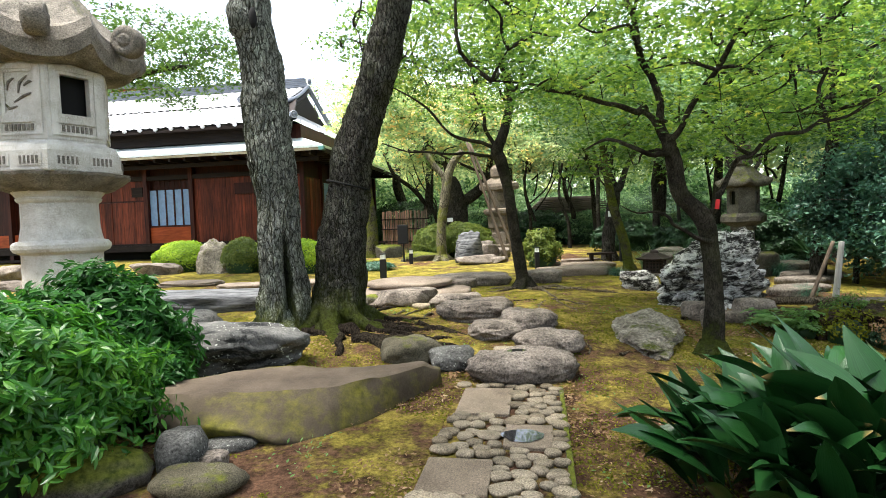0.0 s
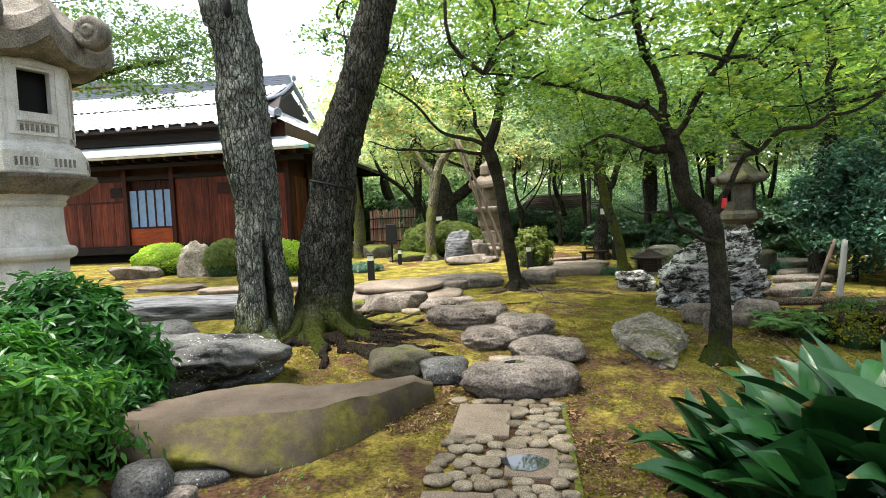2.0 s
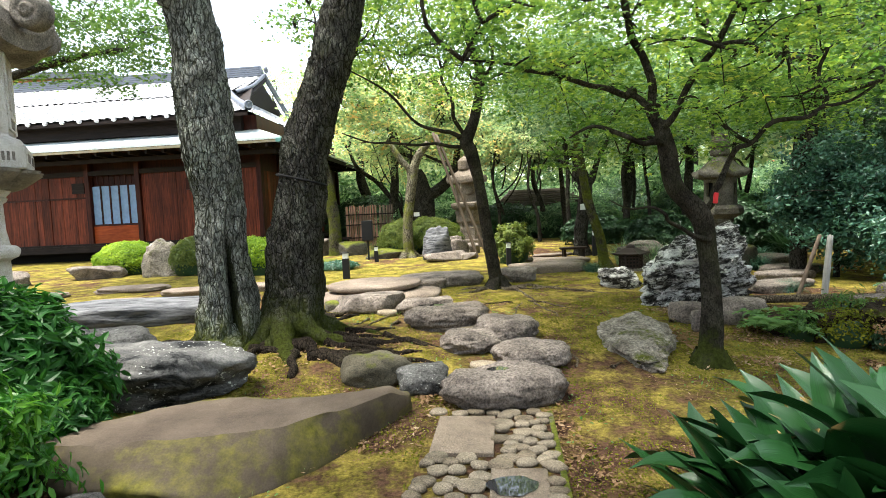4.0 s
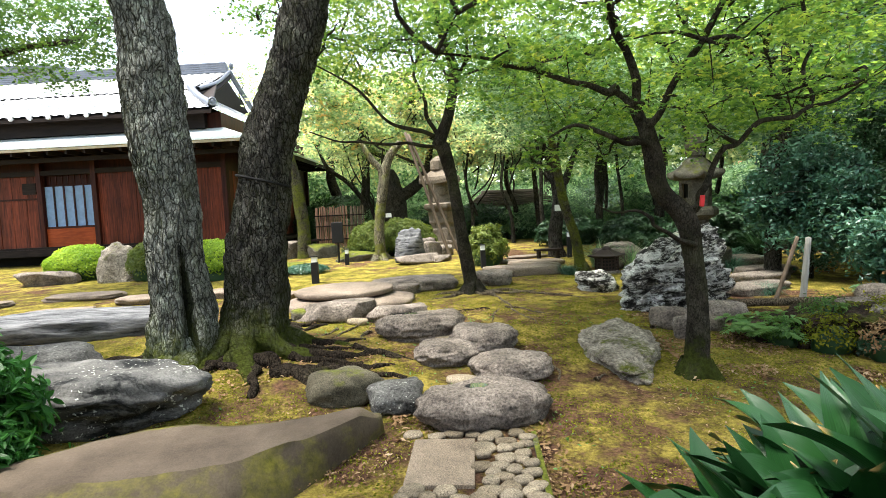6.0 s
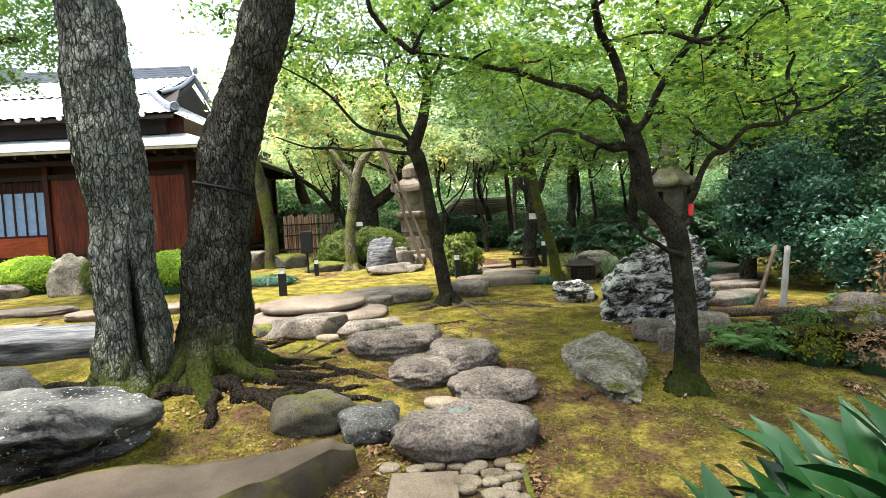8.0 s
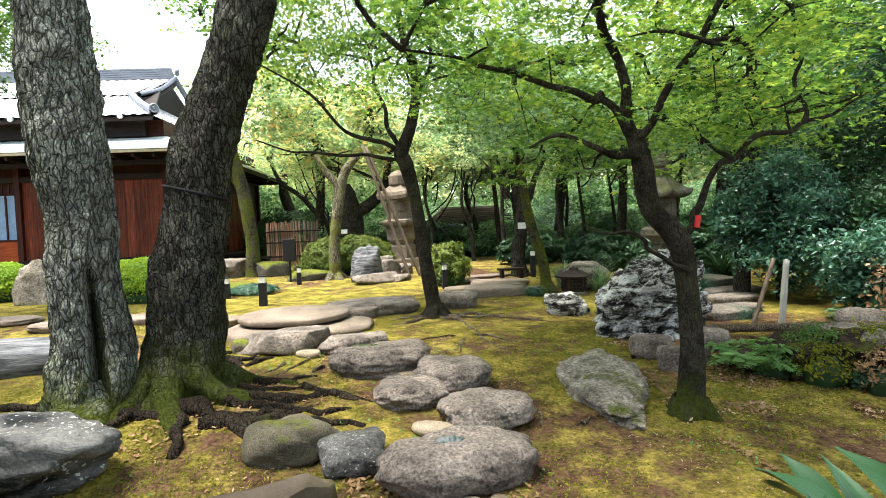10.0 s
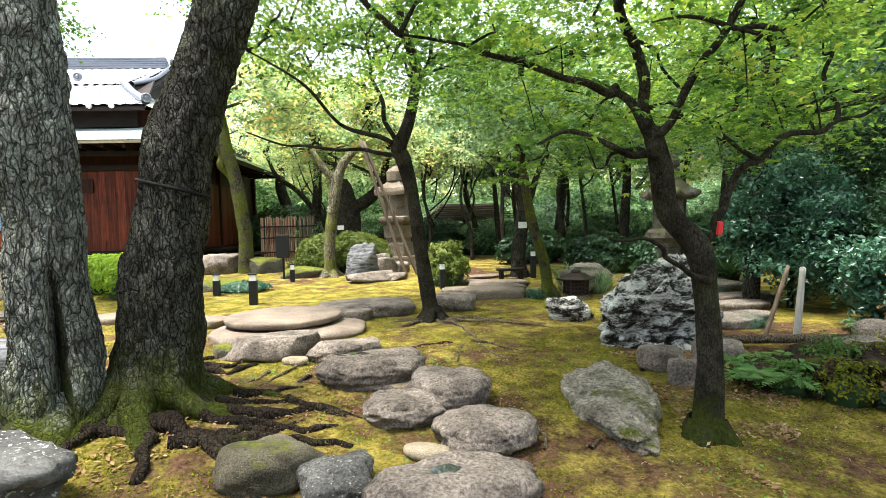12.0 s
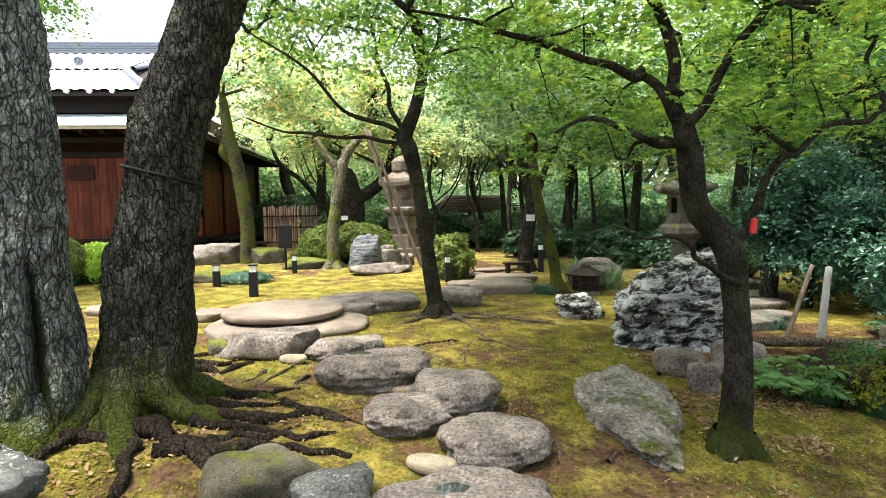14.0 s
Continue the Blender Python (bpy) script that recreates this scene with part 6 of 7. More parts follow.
def slope_bm(a, b, c, d, thick):
    """A thick sloping sheet; a b along the eave, d c along the top."""
    bm = bmesh.new()
    q = [Vector(p) for p in (a, b, c, d)]
    lo = [bm.verts.new(p - Vector((0, 0, thick))) for p in q]
    hi = [bm.verts.new(p) for p in q]
    bm.faces.new(hi)
    bm.faces.new(lo[::-1])
    for k in range(4):
        bm.faces.new((lo[k], lo[(k + 1) % 4], hi[(k + 1) % 4], hi[k]))
    return bm


OV = 1.15
low = part("lower_roof", slope_bm((-10, -OV, 3.86), (UC + OV, -OV, 3.86), (UC - 0.1, 0.3, 4.36), (-10, 0.3, 4.36), 0.07), M_METALROOF, house, "pale sheet-metal lower roof")
part("side_lower_roof", slope_bm((UC + OV, -OV, 3.858), (UC + OV, 9, 3.858), (UC - 0.1, 9, 4.358), (UC - 0.1, 0.3, 4.358), 0.07), M_METALROOF, house, "pale sheet-metal lower roof")
hbox("fascia", -10, UC + OV - 0.05, -OV + 0.03, -OV + 0.08, 3.72, 3.785, M_CREAM, house, "cream-painted eave board")
hbox("side_fascia", UC + OV - 0.08, UC + OV - 0.03, -OV + 0.1, 9, 3.66, 3.785, M_DARKWOOD, house, "dark timber eave board")
for k in range(30):
    u = -9.8 + 0.5 * k
    if u < UC + 0.9:
        hbox("rafter", u - 0.03, u + 0.03, -OV + 0.09, 0.0, 3.62, 3.74, M_DARKWOOD)
for k in range(18):
    v = -0.6 + 0.5 * k
    hbox("rafter", UC + 0.08, UC + OV - 0.09, v - 0.03, v + 0.03, 3.62, 3.74, M_DARKWOOD)
hbox("eave_beam", -10, UC + 0.8, -0.62, -0.5, 3.48, 3.6, M_DARKWOOD)
part("gutter_corner", box_bm(UC + OV - 0.14, UC + OV + 0.03, -OV - 0.03, -OV + 0.12, 3.7, 3.82, 0.02), M_COPPER, house, "green copper gutter corner")
hbox("upper_wall", -9.4, UC - 0.45, -0.02, 7.8, 4.3, 4.95, M_DARKWOOD)


def tiled_slope(p0, p1, p2, p3, pitch=0.27, rows=14, amp=0.026):
    """A field of curved tiles on the quad p0 p1 (eave), p2 p3 (top): waves across, steps up the slope."""
    p0, p1, p2, p3 = (np.array(p, float) for p in (p0, p1, p2, p3))
    width = np.linalg.norm(p1 - p0)
    cols = int(width / pitch) * 8
    nrm = np.cross(p1 - p0, p3 - p0)
    nrm /= np.linalg.norm(nrm)
    vs = []
    for r in range(rows):
        for e in (0.0, 1.0):
            t = (r + e) / rows
            a, b = p0 + (p3 - p0) * t, p1 + (p2 - p1) * t
            for c in range(cols + 1):
                s = c / cols
                ph = s * width / pitch * 2 * math.pi
                hgt = amp * (0.5 + 0.5 * math.cos(ph)) ** 1.6 + (0.035 if e == 0 else 0.0)
                vs.append(a + (b - a) * s + nrm * hgt)
    w = cols + 1
    fs = [(i * w + c, i * w + c + 1, (i + 1) * w + c + 1, (i + 1) * w + c) for i in range(rows * 2 - 1) for c in range(cols)]
    return mesh_of("tile_field", vs, fs, M_TILE, False)


EU, EV, EZ, RZ, RV = UC - 0.05, -0.45, 4.74, 6.75, 3.4
GU, GV, GZ2 = EU - 1.35, 1.25, 5.68
roof = part("roof", slope_bm((-10, EV, EZ - 0.02), (EU, EV, EZ - 0.02), (GU, RV, RZ - 0.04), (-10, RV, RZ - 0.04), 0.1), M_DARKWOOD, house, "tiled hip-and-gable roof")
put("tile_field", tiled_slope((-10, EV, EZ), (EU, EV, EZ), (GU, GV, GZ2), (-10, GV, GZ2), rows=8), roof)
put("tile_field", tiled_slope((-10, GV, GZ2), (GU + 0.35, GV, GZ2), (GU + 0.35, RV, RZ), (-10, RV, RZ), rows=10), roof)
put("tile_field", tiled_slope((EU, EV, EZ), (EU, 7.3, EZ), (GU, 5.6, GZ2), (GU, GV, GZ2), rows=8), roof)
part("gable", slope_bm((GU + 0.1, GV, GZ2), (GU + 0.1, 5.6, GZ2), (GU + 0.1, RV, RZ), (GU + 0.1, RV - 0.01, RZ), 0.02), M_DARKWOOD, roof, "dark timber gable")
bm = bmesh.new()
tri = [bm.verts.new(p) for p in ((GU + 0.12, GV - 0.2, GZ2), (GU + 0.12, 5.8, GZ2), (GU + 0.12, RV, RZ))]
bm.faces.new(tri)
part("gable_board", bm, M_DARKWOOD, roof)
put("verge", tube_mesh("verge", [(([(GU + 0.36, GV - 0.25, GZ2 - 0.02), (GU + 0.38, (GV + RV) / 2, (GZ2 + RZ) / 2 - 0.06), (GU + 0.36, RV, RZ + 0.02)], [0.065, 0.065, 0.065]), dict(sides=8, sub=5))], M_TILE_RIDGE), roof, "rounded verge tiles")
put("bargeboard", tube_mesh("bargeboard", [(([(GU + 0.33, GV - 0.2, GZ2 - 0.2), (GU + 0.35, (GV + RV) / 2, (GZ2 + RZ) / 2 - 0.25), (GU + 0.33, RV, RZ - 0.12)], [0.1, 0.1, 0.12]), dict(sides=6, sub=5))], M_DARKWOOD), roof, "dark bargeboard")
put("verge", tube_mesh("verge", [(([(GU + 0.36, 5.7, GZ2), (GU + 0.36, RV, RZ + 0.02)], [0.09, 0.09]), dict(sides=8, sub=5))], M_TILE_RIDGE), roof, "rounded verge tiles")
put("hip_ridge", tube_mesh("hip_ridge", [(([(EU + 0.08, EV - 0.08, EZ + 0.1), ((EU + GU) / 2, (EV + GV) / 2, (EZ + GZ2) / 2 + 0.06), (GU, GV, GZ2 + 0.1)], [0.11, 0.1, 0.1]), dict(sides=8, sub=5))], M_TILE_RIDGE), roof, "rounded hip ridge tiles")
for k in range(5):
    b = part("ridge_course", box_bm(-10, GU + 0.35 - 0.02 * k, RV - 0.16 + 0.02 * k, RV + 0.16 - 0.02 * k, RZ - 0.02 + 0.075 * k, RZ + 0.045 + 0.075 * k, 0.01), M_TILE_RIDGE, roof, "stacked ridge tiles")
for k in range(3):
    crest = part("ridge_end_tile", lathe_bm([(0.03, -0.04), (0.11, -0.04), (0.12, 0.0), (0.095, 0.04), (0.06, 0.025), (0.03, 0.05)], 18), M_TILE_RIDGE, roof, "carved ridge-end tile")
    crest.location = ((1.55, 0.95, 5.85), (EU + 0.12, EV - 0.14, EZ + 0.16), (GU + 0.45, RV, RZ + 0.2))[k]
    crest.rotation_euler = (radians(90), 0, radians((0, 40, 90)[k]))
eave_bm = lathe_bm([(0.03, -0.03), (0.065, -0.03), (0.07, 0.02), (0.03, 0.03)], 12)
eave_me = bpy.data.meshes.new("eave_tile")
eave_bm.to_mesh(eave_me)
eave_bm.free()
eave_me.materials.append(M_TILE)
for k in range(int((EU + 10) / 0.54)):
    cap = put("eave_tile", eave_me, roof)
    cap.location = (-9.8 + 0.54 * k, EV - 0.02, EZ)
    cap.rotation_euler = (radians(90), 0, 0)


# ---- surface roots ----
def surface_root(pts, r0, r1, material, label, seed, rise=0.5):
    rows, rad = [], []
    rg = random.Random(seed * 10)
    fuller = []
    for (xa, ya), (xb, yb) in zip(pts, pts[1:]):
        for q in (0.0, 0.33, 0.67):
            j = 0.0 if q == 0 else r0 * 0.5
            fuller.append((xa + (xb - xa) * q + rg.uniform(-j, j), ya + (yb - ya) * q + rg.uniform(-j, j)))
    pts = fuller + [pts[-1]]
    n = len(pts) - 1
    for i, (x, y) in enumerate(pts):
        k = i / n
        r = (r0 * (1 - k) + r1 * k) * rg.uniform(0.75, 1.2)
        rows.append((x, y, ground_z(x, y) + r * rise * (1 - 1.6 * (k > 0.98)) + rg.uniform(-0.5, 0.35) * r))
        rad.append(r)
    me = tube_mesh("surface_root", [((rows, rad), dict(sides=14, wobble=0.6, seed=seed, sub=5, bark=0.012 if r0 > 0.03 else 0.0))], material)
    tagged(put("surface_root", me), label, "root", "roots across the moss")


DARK_ROOT = "dark gnarled tree root over bare soil"
PALE_ROOT = "thin pale exposed root lying on the moss"
for k, (pts, r0, r1) in enumerate((
    ([(-1.1, 6.25), (-0.82, 6.2), (-0.67, 6.13), (-0.45, 6.19), (-0.25, 6.3)], 0.075, 0.025),
    ([(-1.0, 5.95), (-0.8, 5.87), (-0.43, 5.76), (-0.11, 5.87), (0.07, 5.75)], 0.07, 0.03),
    ([(-1.3, 5.75), (-1.0, 5.6), (-0.81, 5.5), (-0.54, 5.41), (-0.23, 5.46), (0.1, 5.35)], 0.085, 0.035),
    ([(-1.2, 5.85), (-1.13, 5.55), (-1.12, 5.35), (-1.07, 5.08)], 0.06, 0.035),
    ([(-1.4, 6.0), (-1.44, 5.75), (-1.55, 5.5), (-1.72, 5.35)], 0.075, 0.03),
    ([(-1.2, 6.5), (-1.05, 6.75), (-0.88, 6.62), (-0.7, 7.0)], 0.06, 0.025),
    ([(-0.95, 5.8), (-0.7, 5.7), (-0.45, 5.68), (-0.2, 5.56), (0.02, 5.62)], 0.055, 0.02),
    ([(-1.0, 6.05), (-0.7, 5.98), (-0.4, 6.0), (-0.15, 6.12)], 0.05, 0.015),
    ([(-2.0, 5.9), (-2.3, 5.95), (-2.7, 6.1), (-3.0, 6.05)], 0.06, 0.015),
    ([(-0.75, 5.5), (-0.6, 5.6), (-0.38, 5.56), (-0.25, 5.7)], 0.045, 0.015),
    ([(-1.0, 5.43), (-0.81, 5.5), (-0.66, 5.29), (-0.43, 5.31), (-0.14, 5.17), (0.05, 5.07)], 0.07, 0.03),
    ([(-0.88, 5.88), (-0.55, 5.85), (-0.25, 5.74)], 0.05, 0.02),
    ([(-0.35, 6.02), (-0.04, 5.9), (0.2, 5.7)], 0.04, 0.015),
    ([(-1.55, 5.63), (-1.33, 5.62), (-1.07, 5.49)], 0.05, 0.025),
    ([(-1.53, 6.2), (-1.5, 5.87), (-1.55, 5.63)], 0.06, 0.035),
    ([(-1.2, 6.95), (-0.9, 6.88), (-0.82, 7.15)], 0.05, 0.015),
    ([(-1.33, 7.25), (-1.07, 7.3), (-0.9, 7.25)], 0.03, 0.012),
    ([(0.65, 7.25), (0.8, 7.4), (0.95, 7.48), (1.24, 7.55)], 0.028, 0.012),
    ([(1.35, 8.85), (1.8, 8.95), (2.22, 8.5), (2.75, 8.08)], 0.04, 0.014),
    ([(1.2, 8.9), (1.0, 8.72), (0.8, 8.55), (0.55, 8.5)], 0.05, 0.014),
    ([(1.2, 8.95), (0.95, 9.0), (0.7, 8.85), (0.45, 8.9)], 0.04, 0.012),
    ([(1.3, 8.85), (1.5, 8.6), (1.52, 8.1), (1.55, 7.6)], 0.04, 0.012),
    ([(1.35, 8.9), (1.7, 8.7), (2.0, 8.75), (2.3, 8.9)], 0.04, 0.012),
    ([(2.75, 6.35), (2.95, 6.5), (3.23, 6.58), (3.5, 6.5)], 0.03, 0.015),
)):
    surface_root(pts, r0 * 0.75, r1 * 0.8, M_ROOT if k < 18 else M_DEADWOOD, DARK_ROOT if k < 18 else "brown branching root at the maple foot", k * 1.7)
for k, pts in enumerate((
    [(-0.34, 6.84), (-0.45, 6.61), (-0.5, 6.5), (-0.58, 6.29)], [(1.13, 6.83), (1.2, 7.1), (1.36, 7.48)], [(1.48, 7.35), (1.53, 7.03), (1.6, 6.8), (1.56, 6.6)], [(-0.55, 6.7), (-0.62, 6.5), (-0.7, 6.42)],
    [(1.45, 7.55), (1.62, 7.4), (1.7, 7.2), (1.85, 7.05)], [(-0.2, 6.6), (-0.3, 6.4), (-0.28, 6.25)], [(1.6, 5.08), (1.68, 5.15), (1.75, 5.2)], [(1.3, 5.1), (1.38, 5.3), (1.35, 5.45)],
)):
    surface_root(pts, 0.016, 0.007, M_DEADWOOD, PALE_ROOT, k * 2.3, 0.7)


# ---- leaf litter and seedlings ----
def scatter(name, label, n, region, size, material, seed, shape, clump=0.0, lift=0.012, flat=0.35, category="leaves"):
    rg = np.random.default_rng(seed)
    x0, x1, y0, y1 = region
    pts = []
    while len(pts) < n:
        x, y = rg.uniform(x0, x1), rg.uniform(y0, y1)
        if noise.noise(Vector((x * 1.6, y * 1.6, seed))) < clump * rg.uniform(0.2, 1):
            continue
        pts.append((x, y, ground_z(x, y) + lift + rg.uniform(0, 0.01)))
    c = np.array(pts)
    nr = rg.normal(0, flat, (n, 3))
    nr[:, 2] += 1
    ob = put(name, leaf_mesh(name, c, nr, size * rg.uniform(0.5, 1.3, n), shape, material, rg))
    return tagged(ob, label, category, kind="stuff")


scatter("leaf_litter", "dry brown fallen leaves on the soil", 8500, (-3.4, 6.0, 2.2, 9.0), 0.024, M_LITTER, 1, DIAMOND, 0.25)
scatter("leaf_litter", "dry fallen leaves beside the paved path", 330, (-0.75, 0.0, 2.6, 4.7), 0.036, M_LITTER, 2, DIAMOND, 0.15)
scatter("leaf_litter", "dry fallen leaves in the gap by the step", 150, (-0.1, 0.25, 4.3, 4.85), 0.045, M_LITTER, 3, DIAMOND)
scatter("leaf_litter", "dry fallen leaves right of the paved path", 260, (0.72, 1.0, 2.6, 4.7), 0.04, M_LITTER, 4, DIAMOND)
scatter("leaf_litter", "dry fallen leaves under the bank", 5000, (2.4, 5.0, 4.3, 6.9), 0.042, M_LITTER, 5, DIAMOND, 0.05)
scatter("leaf_litter", "dry fallen leaves among the roots", 900, (-1.8, 0.2, 4.9, 6.6), 0.04, M_LITTER, 6, DIAMOND, 0.1)
scatter("seedlings", "tiny green seedlings among the moss", 900, (-2.5, 3.0, 2.6, 7.6), 0.03, M_SPROUT, 7, DIAMOND, 0.35, 0.02, 0.6, "seedlings")


def moss_tufts():
    """Short upright moss blades that roughen the ground near the walk."""
    rg = np.random.default_rng(12)
    n = 60000
    pts = np.empty((n, 3))
    k = 0
    while k < n:
        x, y = rg.uniform(-3.5, 4.5), 2.2 + 8.5 * rg.uniform(0, 1) ** 1.3
        if noise.fractal(Vector((x * 1.1, y * 1.1, 7.7)), 0.8, 2.0, 3) < -0.05:
            continue
        b = noise.fractal(Vector((x * 1.3, y * 1.3, 0)), 0.8, 2.1, 3) * 0.018
        pts[k] = (x, y, ground_z(x, y) + b + 0.003)
        k += 1
    nr = rg.normal(0, 0.8, (n, 3))
    nr[:, 2] += 0.5
    ob = put("moss", leaf_mesh("moss", pts, nr, rg.uniform(0.012, 0.03, n), DIAMOND, M_MOSS, rg))
    tagged(ob, "short yellow-green moss cushions over the soil", "moss", kind="stuff")


M_MOSS = leaf_mat("moss_blade", [(0, (0.05, 0.07, 0.01)), (0.6, (0.15, 0.16, 0.018)), (1, (0.32, 0.3, 0.04))], 0.3, 0.9, 0.05)
moss_tufts()


# ---- ferns, grasses, bank ----
def fern(x, y, n, length, label, seed, material):
    rg = np.random.default_rng(seed)
    root = thing("fern", label, "fern", (x, y, ground_z(x, y)))
    for k in range(n):
        a = 2 * math.pi * k / n + rg.normal(0, 0.2)
        L = length * rg.uniform(0.7, 1.15)
        cen, head, size = [], [], []
        p, ang = Vector((0, 0, 0.02)), rg.uniform(0.9, 1.3)
        for i in range(26):
            s = i / 25
            p = p + Vector((math.cos(a) * math.cos(ang), math.sin(a) * math.cos(ang), math.sin(ang))) * (L / 26)
            ang -= 0.07
            w = L * 0.3 * math.sin(math.pi * min(1, 0.12 + s * 0.88)) ** 0.8
            for sd in (-1, 1):
                cen.append(tuple(p))
                head.append((-math.sin(a) * sd + 0.35 * math.cos(a), math.cos(a) * sd + 0.35 * math.sin(a), -0.1))
                size.append(w)
        c = np.array(cen)
        nr = np.tile(np.array([[0.15 * math.cos(a), 0.15 * math.sin(a), 1.0]]), (len(c), 1)) + rg.normal(0, 0.15, (len(c), 3))
        put("frond", leaf_mesh("frond", c, nr, np.array(size), LANCE, material, rg, np.array(head)), root)


fern(3.62, 5.85, 13, 0.5, "bright green fern at the foot of the bank", 1, M_SPROUT)
fern(3.92, 6.05, 10, 0.42, "bright green fern on the mossy bank", 2, M_SPROUT)
fern(5.5, 6.05, 9, 0.4, "green fern beside the pale stake", 3, M_LEAF_MID)
fern(6.0, 6.9, 9, 0.5, "green fern under the camellia", 4, M_LEAF_MID)


def grass_clump(x, y, n, length, wid, label, seed, material, arch=1.0):
    rg = np.random.default_rng(seed)
    root = thing("grass_clump", label, "grass", (x, y, ground_z(x, y)))
    vs, fs = [], []
    for k in range(n):
        a = rg.uniform(0, 2 * math.pi)
        L = length * rg.uniform(0.6, 1.1)
        ang = rg.uniform(0.8, 1.5)
        p = Vector((rg.normal(0, 0.05), rg.normal(0, 0.05), -0.01))
        b = len(vs)
        for i in range(6):
            w = wid * (1 - i / 5.2)
            o = Vector((-math.sin(a), math.cos(a), 0)) * w
            vs += [tuple(p - o), tuple(p + o)]
            p = p + Vector((math.cos(a) * math.cos(ang), math.sin(a) * math.cos(ang), math.sin(ang))) * L / 5
            ang -= arch * 0.28
        fs += [(b + 2 * i, b + 2 * i + 1, b + 2 * i + 3, b + 2 * i + 2) for i in range(5)]
    tagged(put("blade", mesh_of("blade", vs, fs, material), root), kind="stuff")


grass_clump(3.28, 10.45, 420, 0.36, 0.006, "dark blue-green tuft of mondo grass", 1, M_LEAF_BLUE, 1.5)
grass_clump(4.55, 10.6, 260, 0.75, 0.008, "tall arching green grass behind the iron lantern", 2, M_LEAF_MID)
grass_clump(4.2, 11.2, 220, 0.8, 0.008, "tall arching green grass behind the iron lantern", 3, M_LEAF_MID)
grass_clump(5.05, 7.65, 380, 0.32, 0.006, "dark tuft of mondo grass by the steps", 4, M_LEAF_BLUE, 1.5)
grass_clump(5.9, 9.6, 420, 0.5, 0.007, "dark tuft of mondo grass by the steps", 5, M_LEAF_BLUE, 1.4)
grass_clump(6.6, 10.6, 420, 0.55, 0.008, "dark tuft of mondo grass by the steps", 6, M_LEAF_BLUE, 1.4)
grass_clump(-1.0, 16.0, 260, 0.6, 0.008, "dark green grass beside the fence", 7, M_LEAF_DARK)
grass_clump(7.6, 11.2, 160, 0.9, 0.03, "broad dark strap-leaved clump in the shade", 8, M_LEAF_DARK)
for k, (x, y, w, h) in enumerate(((3.85, 5.95, 0.6, 0.2), (4.12, 5.68, 0.75, 0.3), (4.5, 5.42, 0.9, 0.36), (5.0, 5.1, 1.0, 0.38), (4.5, 6.1, 0.85, 0.26), (4.95, 5.75, 0.95, 0.34), (5.45, 5.35, 0.9, 0.36), (5.7, 4.8, 0.9, 0.34))):
    stone("bank_earth", "dark rotting bank of earth and roots with yellow-green moss", x, y, w, w * 0.8, h, 120 + k, M_BANK, 40 * k, "bank", "earth of the bank", rough=0.35, fine=0.16, facets=6, sub=5)
for k, (x, y, w, h) in enumerate(((4.62, 5.5, 0.36, 0.42), (5.15, 5.3, 0.42, 0.44), (3.62, 6.15, 0.22, 0.12))):
    stone("bank_stone", "grey angular stone bedded in the bank", x, y, w, w * 0.7, h, 140 + k, M_CRAG, 40 * k, "stone", "stones of the bank", rough=0.3, fine=0.1, facets=9)
bush("red_leaf_shrub", "small shrub with reddish-brown leaves", 6.15, 6.75, 0.18, 0.16, 0.75, M_LITTER, 260, 0.07, 73, lump=0.5, category="shrub")
bush("bank_ivy", "dark ivy hanging over the mossy bank", 4.35, 5.32, 0.22, 0.16, 0.2, M_LEAF_DARK, 1500, 0.05, 71, lump=0.4, category="ivy")
bush("bank_ivy", "dark ivy hanging over the mossy bank", 4.95, 4.95, 0.32, 0.2, 0.26, M_LEAF_DARK, 2500, 0.05, 72, lump=0.4, category="ivy")

for k, (x, y, r, h) in enumerate(((3.75, 5.75, 0.2, 0.24), (4.05, 5.5, 0.24, 0.34), (4.4, 5.2, 0.26, 0.36), (4.3, 5.85, 0.25, 0.4), (4.75, 5.6, 0.3, 0.44), (5.2, 5.0, 0.34, 0.44), (4.7, 4.95, 0.25, 0.3))):
    bush("bank_growth", "tangled moss and low plants over the bank", x, y, r, r * 0.8, h, (M_LEAF_SHADE, M_MOSS, M_LITTER)[k % 3], 1400, 0.035, 150 + k, lump=0.6, category="plant", group="growth over the bank")
stone_puddle = puddle("puddle", "rain water in the hollow of a stepping stone", 0.56, 4.62, ground_z(0.6, 4.62) + 0.222, 0.08, 0.05, 5)
puddle("puddle", "rain water in the hollow of a stepping stone", 0.15, 6.55, ground_z(0.32, 6.48) + 0.208, 0.15, 0.06, 8)


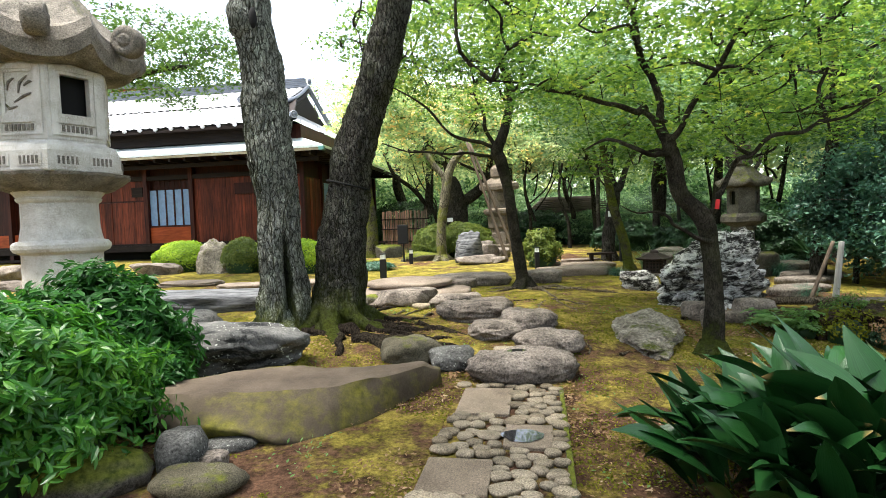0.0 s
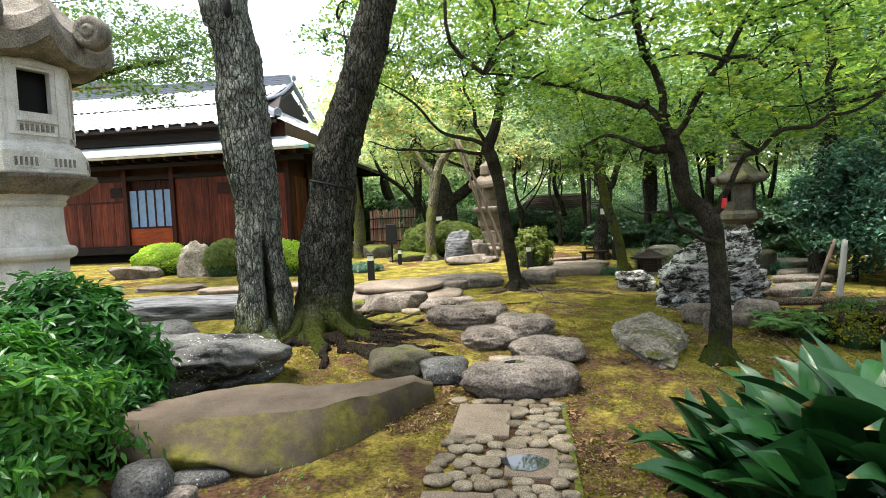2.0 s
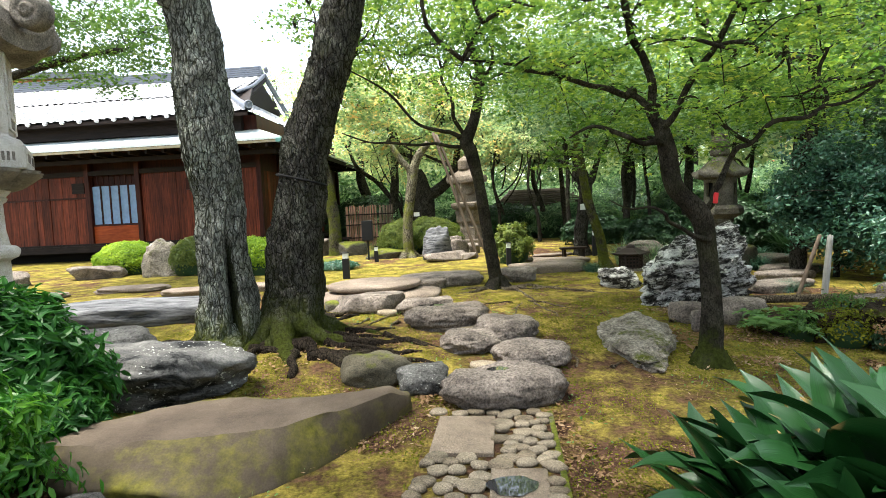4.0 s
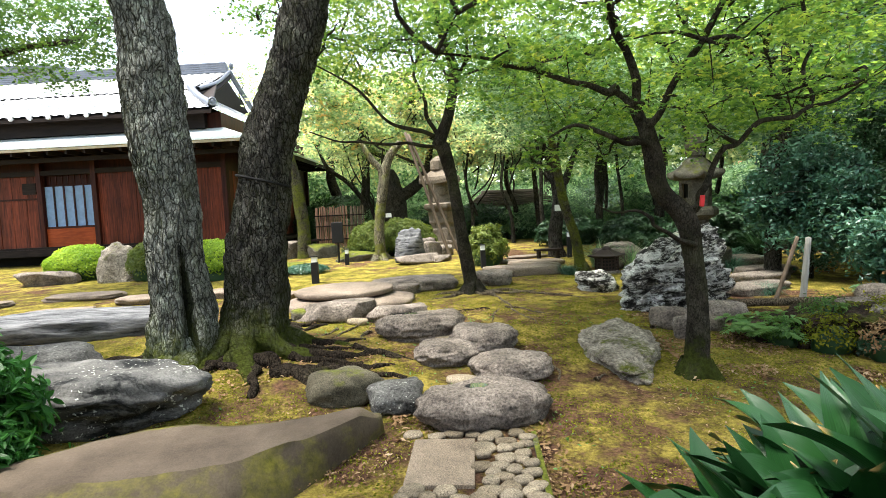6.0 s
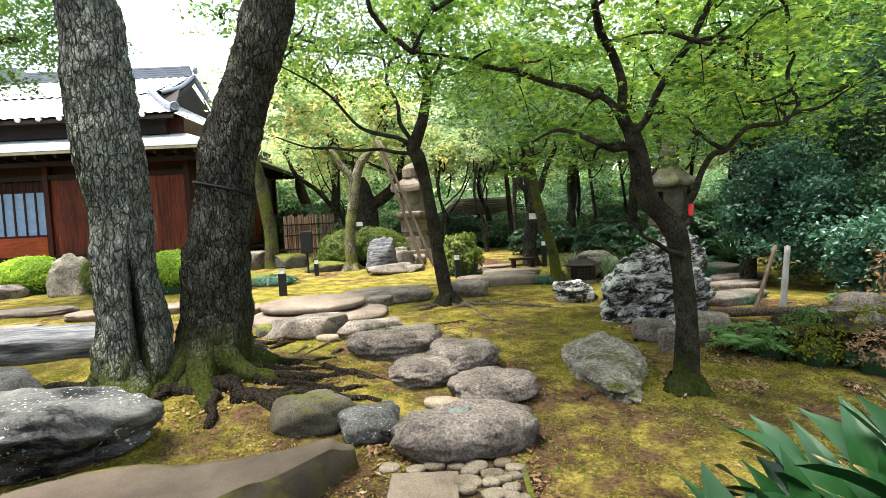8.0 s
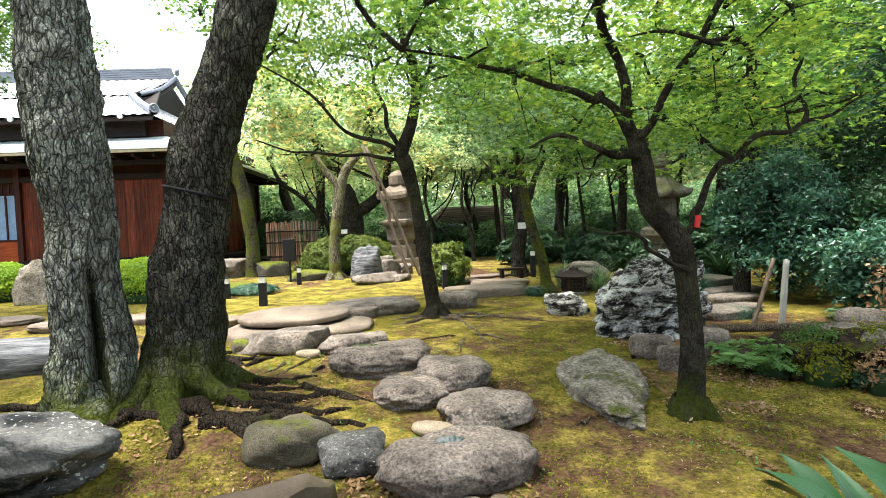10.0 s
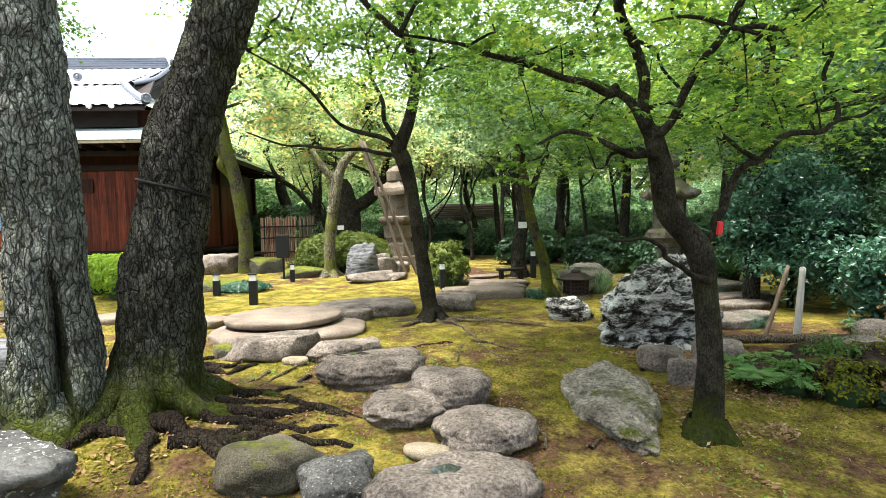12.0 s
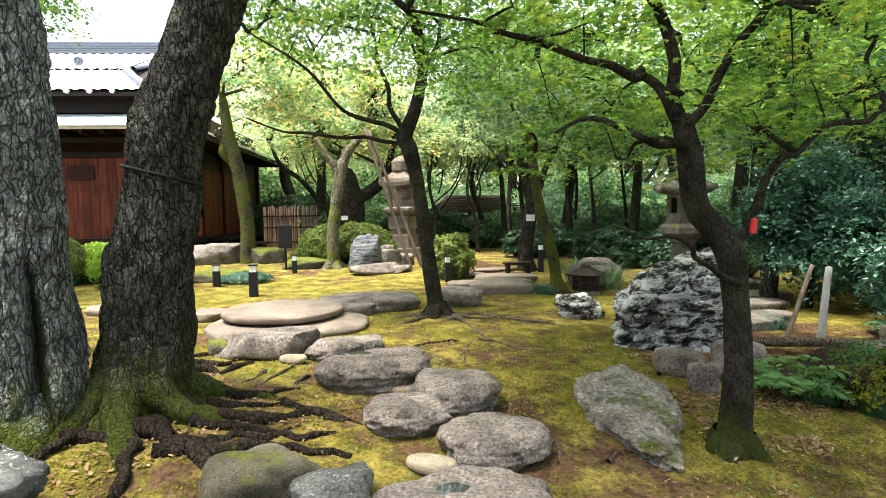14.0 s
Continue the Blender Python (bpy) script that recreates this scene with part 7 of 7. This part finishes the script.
# ---- fence, arbour, small fittings ----
def brush_fence():
    root = thing("brushwood_fence", "upright brushwood fence of reddish-brown sticks", "fence", (-2.25, 19.5, 0.3))
    rg = np.random.default_rng(4)
    for k in range(30):
        x = 0.056 * k
        bm = lathe_bm([(0.024, 0.2 + 0.05 * rg.random()), (0.024, 1.6 + 0.08 * rg.random())], 7)
        ob = part("stick", bm, M_BAMBOO if k < 21 else M_POLE, root)
        ob.location = (x, rg.normal(0, 0.01), 0)
        ob.rotation_euler = (0, rg.normal(0, 0.015), 0)
    for z in (0.55, 1.0, 1.35):
        part("cross_rail", box_bm(-0.05, 1.7, -0.06, -0.03, z - 0.02, z + 0.02), M_DARKWOOD, root)
    root2 = thing("low_fence", "low dark wooden fence by the veranda", "fence", (-2.6, 18.6, 0.3))
    part("rail", box_bm(-0.6, 0.6, -0.03, 0.03, 0.55, 0.62), M_DARKWOOD, root2)
    for k in range(5):
        part("picket", box_bm(-0.55 + 0.25 * k, -0.48 + 0.25 * k, -0.025, 0.025, 0, 0.6), M_DARKWOOD, root2)


brush_fence()


def arbour():
    root = thing("garden_arbour", "low open garden shelter with brown shingled roof", "shelter", (5.3, 23.0, 0.4))
    for r in range(7):
        z = 1.36 + 0.085 * r
        part("shingle_course", box_bm(-1.75 + 0.09 * r, 1.75 - 0.09 * r, -1.2 + 0.15 * r, -0.95 + 0.15 * r, z, z + 0.05, 0.01), M_SHINGLE, root)
    part("ridge", box_bm(-1.2, 1.2, -0.15, 0.15, 1.9, 2.0, 0.02), M_SHINGLE, root)
    part("roof_back", slope_bm((1.75, 1.2, 1.36), (-1.75, 1.2, 1.36), (-1.15, 0.0, 1.95), (1.15, 0.0, 1.95), 0.05), M_SHINGLE, root)
    for x in (-1.4, 0.0, 1.4):
        for y in (-0.8, 0.8):
            part("post", box_bm(x - 0.05, x + 0.05, y - 0.05, y + 0.05, -0.1, 1.45), M_DARKWOOD, root)
    part("screen", box_bm(-1.35, -0.6, 0.75, 0.79, 0.1, 1.2), M_POST, root)
    # near-black sheet that paints the shaded interior of the shelter
    part("screen", box_bm(0.5, 1.35, 0.75, 0.79, 0.1, 1.3), M_SHADE_AND_ROPE, root)


arbour()
bench = thing("low_bench", "low dark wooden bench on the far lawn", "bench", (3.72, 13.0, ground_z(3.7, 13.0)))
part("seat", box_bm(-0.3, 0.3, -0.12, 0.12, 0.2, 0.25, 0.01), M_DARKWOOD, bench)
for s in (-0.22, 0.22):
    part("leg", box_bm(s - 0.03, s + 0.03, -0.08, 0.08, -0.05, 0.2), M_DARKWOOD, bench)
for x, y, z in ((4.12, 13.33, 1.54), (0.19, 19.5, 1.57)):
    tag = part("tree_label", box_bm(-0.1, 0.1, -0.006, 0.006, -0.07, 0.07, 0.003), M_WHITE)
    tag.location = (x, y, z)
    tagged(tag, "small white plant label fixed to a trunk", "label")


# ---- far buildings and woods ----
def far_block(name, label, x, y, w, d, h, material, storeys, cols):
    root = thing(name, label, "building", (x, y, 0))
    wall = part("wall", box_bm(-w / 2, w / 2, 0, d, -0.5, h), material, root)
    part("roof", box_bm(-w / 2 - 0.3, w / 2 + 0.3, -0.3, d + 0.3, h, h + 0.35), M_TILE_RIDGE, root)
    for s in range(storeys):
        for c in range(cols):
            u = -w / 2 + (c + 0.5) * w / cols
            z = (s + 0.45) * h / storeys
            wn_ = part("window", box_bm(u - 0.7, u + 0.7, -0.06, 0.02, z, z + 1.3), M_BLUE if (s + c) % 3 == 0 else M_BLACK, wall)
            part("sill", box_bm(u - 0.8, u + 0.8, -0.14, -0.0605, z - 0.08, z), M_WHITE, wn_)


far_block("apartment_block", "orange-brown brick building beyond the trees", 34, 34, 12, 8, 14, M_ORANGE_WALL, 4, 5)
far_block("neighbour_house", "pinkish-brown house wall beyond the roof", -20.5, 33, 7, 6, 10.2, M_ORANGE_WALL, 3, 3)


def woods(name, label, spans, n, leaf, material, seed):
    """Far woods as one mass of leaves: rows of x, y, half width, depth, height."""
    rg = np.random.default_rng(seed)
    cs = []
    tot = sum(s[2] for s in spans)
    for x, y, hw, dp, h in spans:
        m = int(n * hw / tot)
        px_ = rg.uniform(-hw, hw, m)
        py_ = rg.uniform(-dp, dp, m)
        top = np.array([h * (0.72 + 0.45 * noise.fractal(Vector((q * 0.22 + x, y * 0.3 + r * 0.2, seed)), 0.8, 2.0, 3)) for q, r in zip(px_, py_)])
        pz_ = top * rg.uniform(0, 1, m) ** 0.8
        cs.append(np.stack([x + px_, y + py_, 0.3 + pz_], 1))
    c = np.concatenate(cs)
    nr = rg.normal(0, 0.9, (len(c), 3))
    nr[:, 2] += 0.7
    ob = put(name, leaf_mesh(name, c, nr, leaf * rg.uniform(0.6, 1.4, len(c)), DIAMOND, material, rg))
    tagged(ob, label, "woods", kind="stuff")


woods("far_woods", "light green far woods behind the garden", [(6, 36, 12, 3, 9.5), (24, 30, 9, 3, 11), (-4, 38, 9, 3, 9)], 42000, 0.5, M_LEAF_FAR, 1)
woods("far_woods", "dark undergrowth at the woodland edge", [(4, 31, 13, 2, 4.6), (17, 22, 7, 2, 4), (16, 12, 3, 7, 4), (13, 4, 2, 6, 3.5)], 90000, 0.26, M_LEAF_UNDER, 2)
# unseen leaf mass behind and to the left, added to cut ambient light
woods("thicket_light_screen", "unseen leaf screen behind the path, added to block sky light", [(0, -10, 15, 2.5, 5), (-17, 0, 3, 9, 7)], 26000, 0.55, M_LEAF_DARK, 3)
bush("ground_cover", "pale blue-green creeping plant over a low stone", -1.75, 12.95, 0.5, 0.4, 0.2, M_LEAF_BLUE, 2600, 0.05, 91, category="plant")
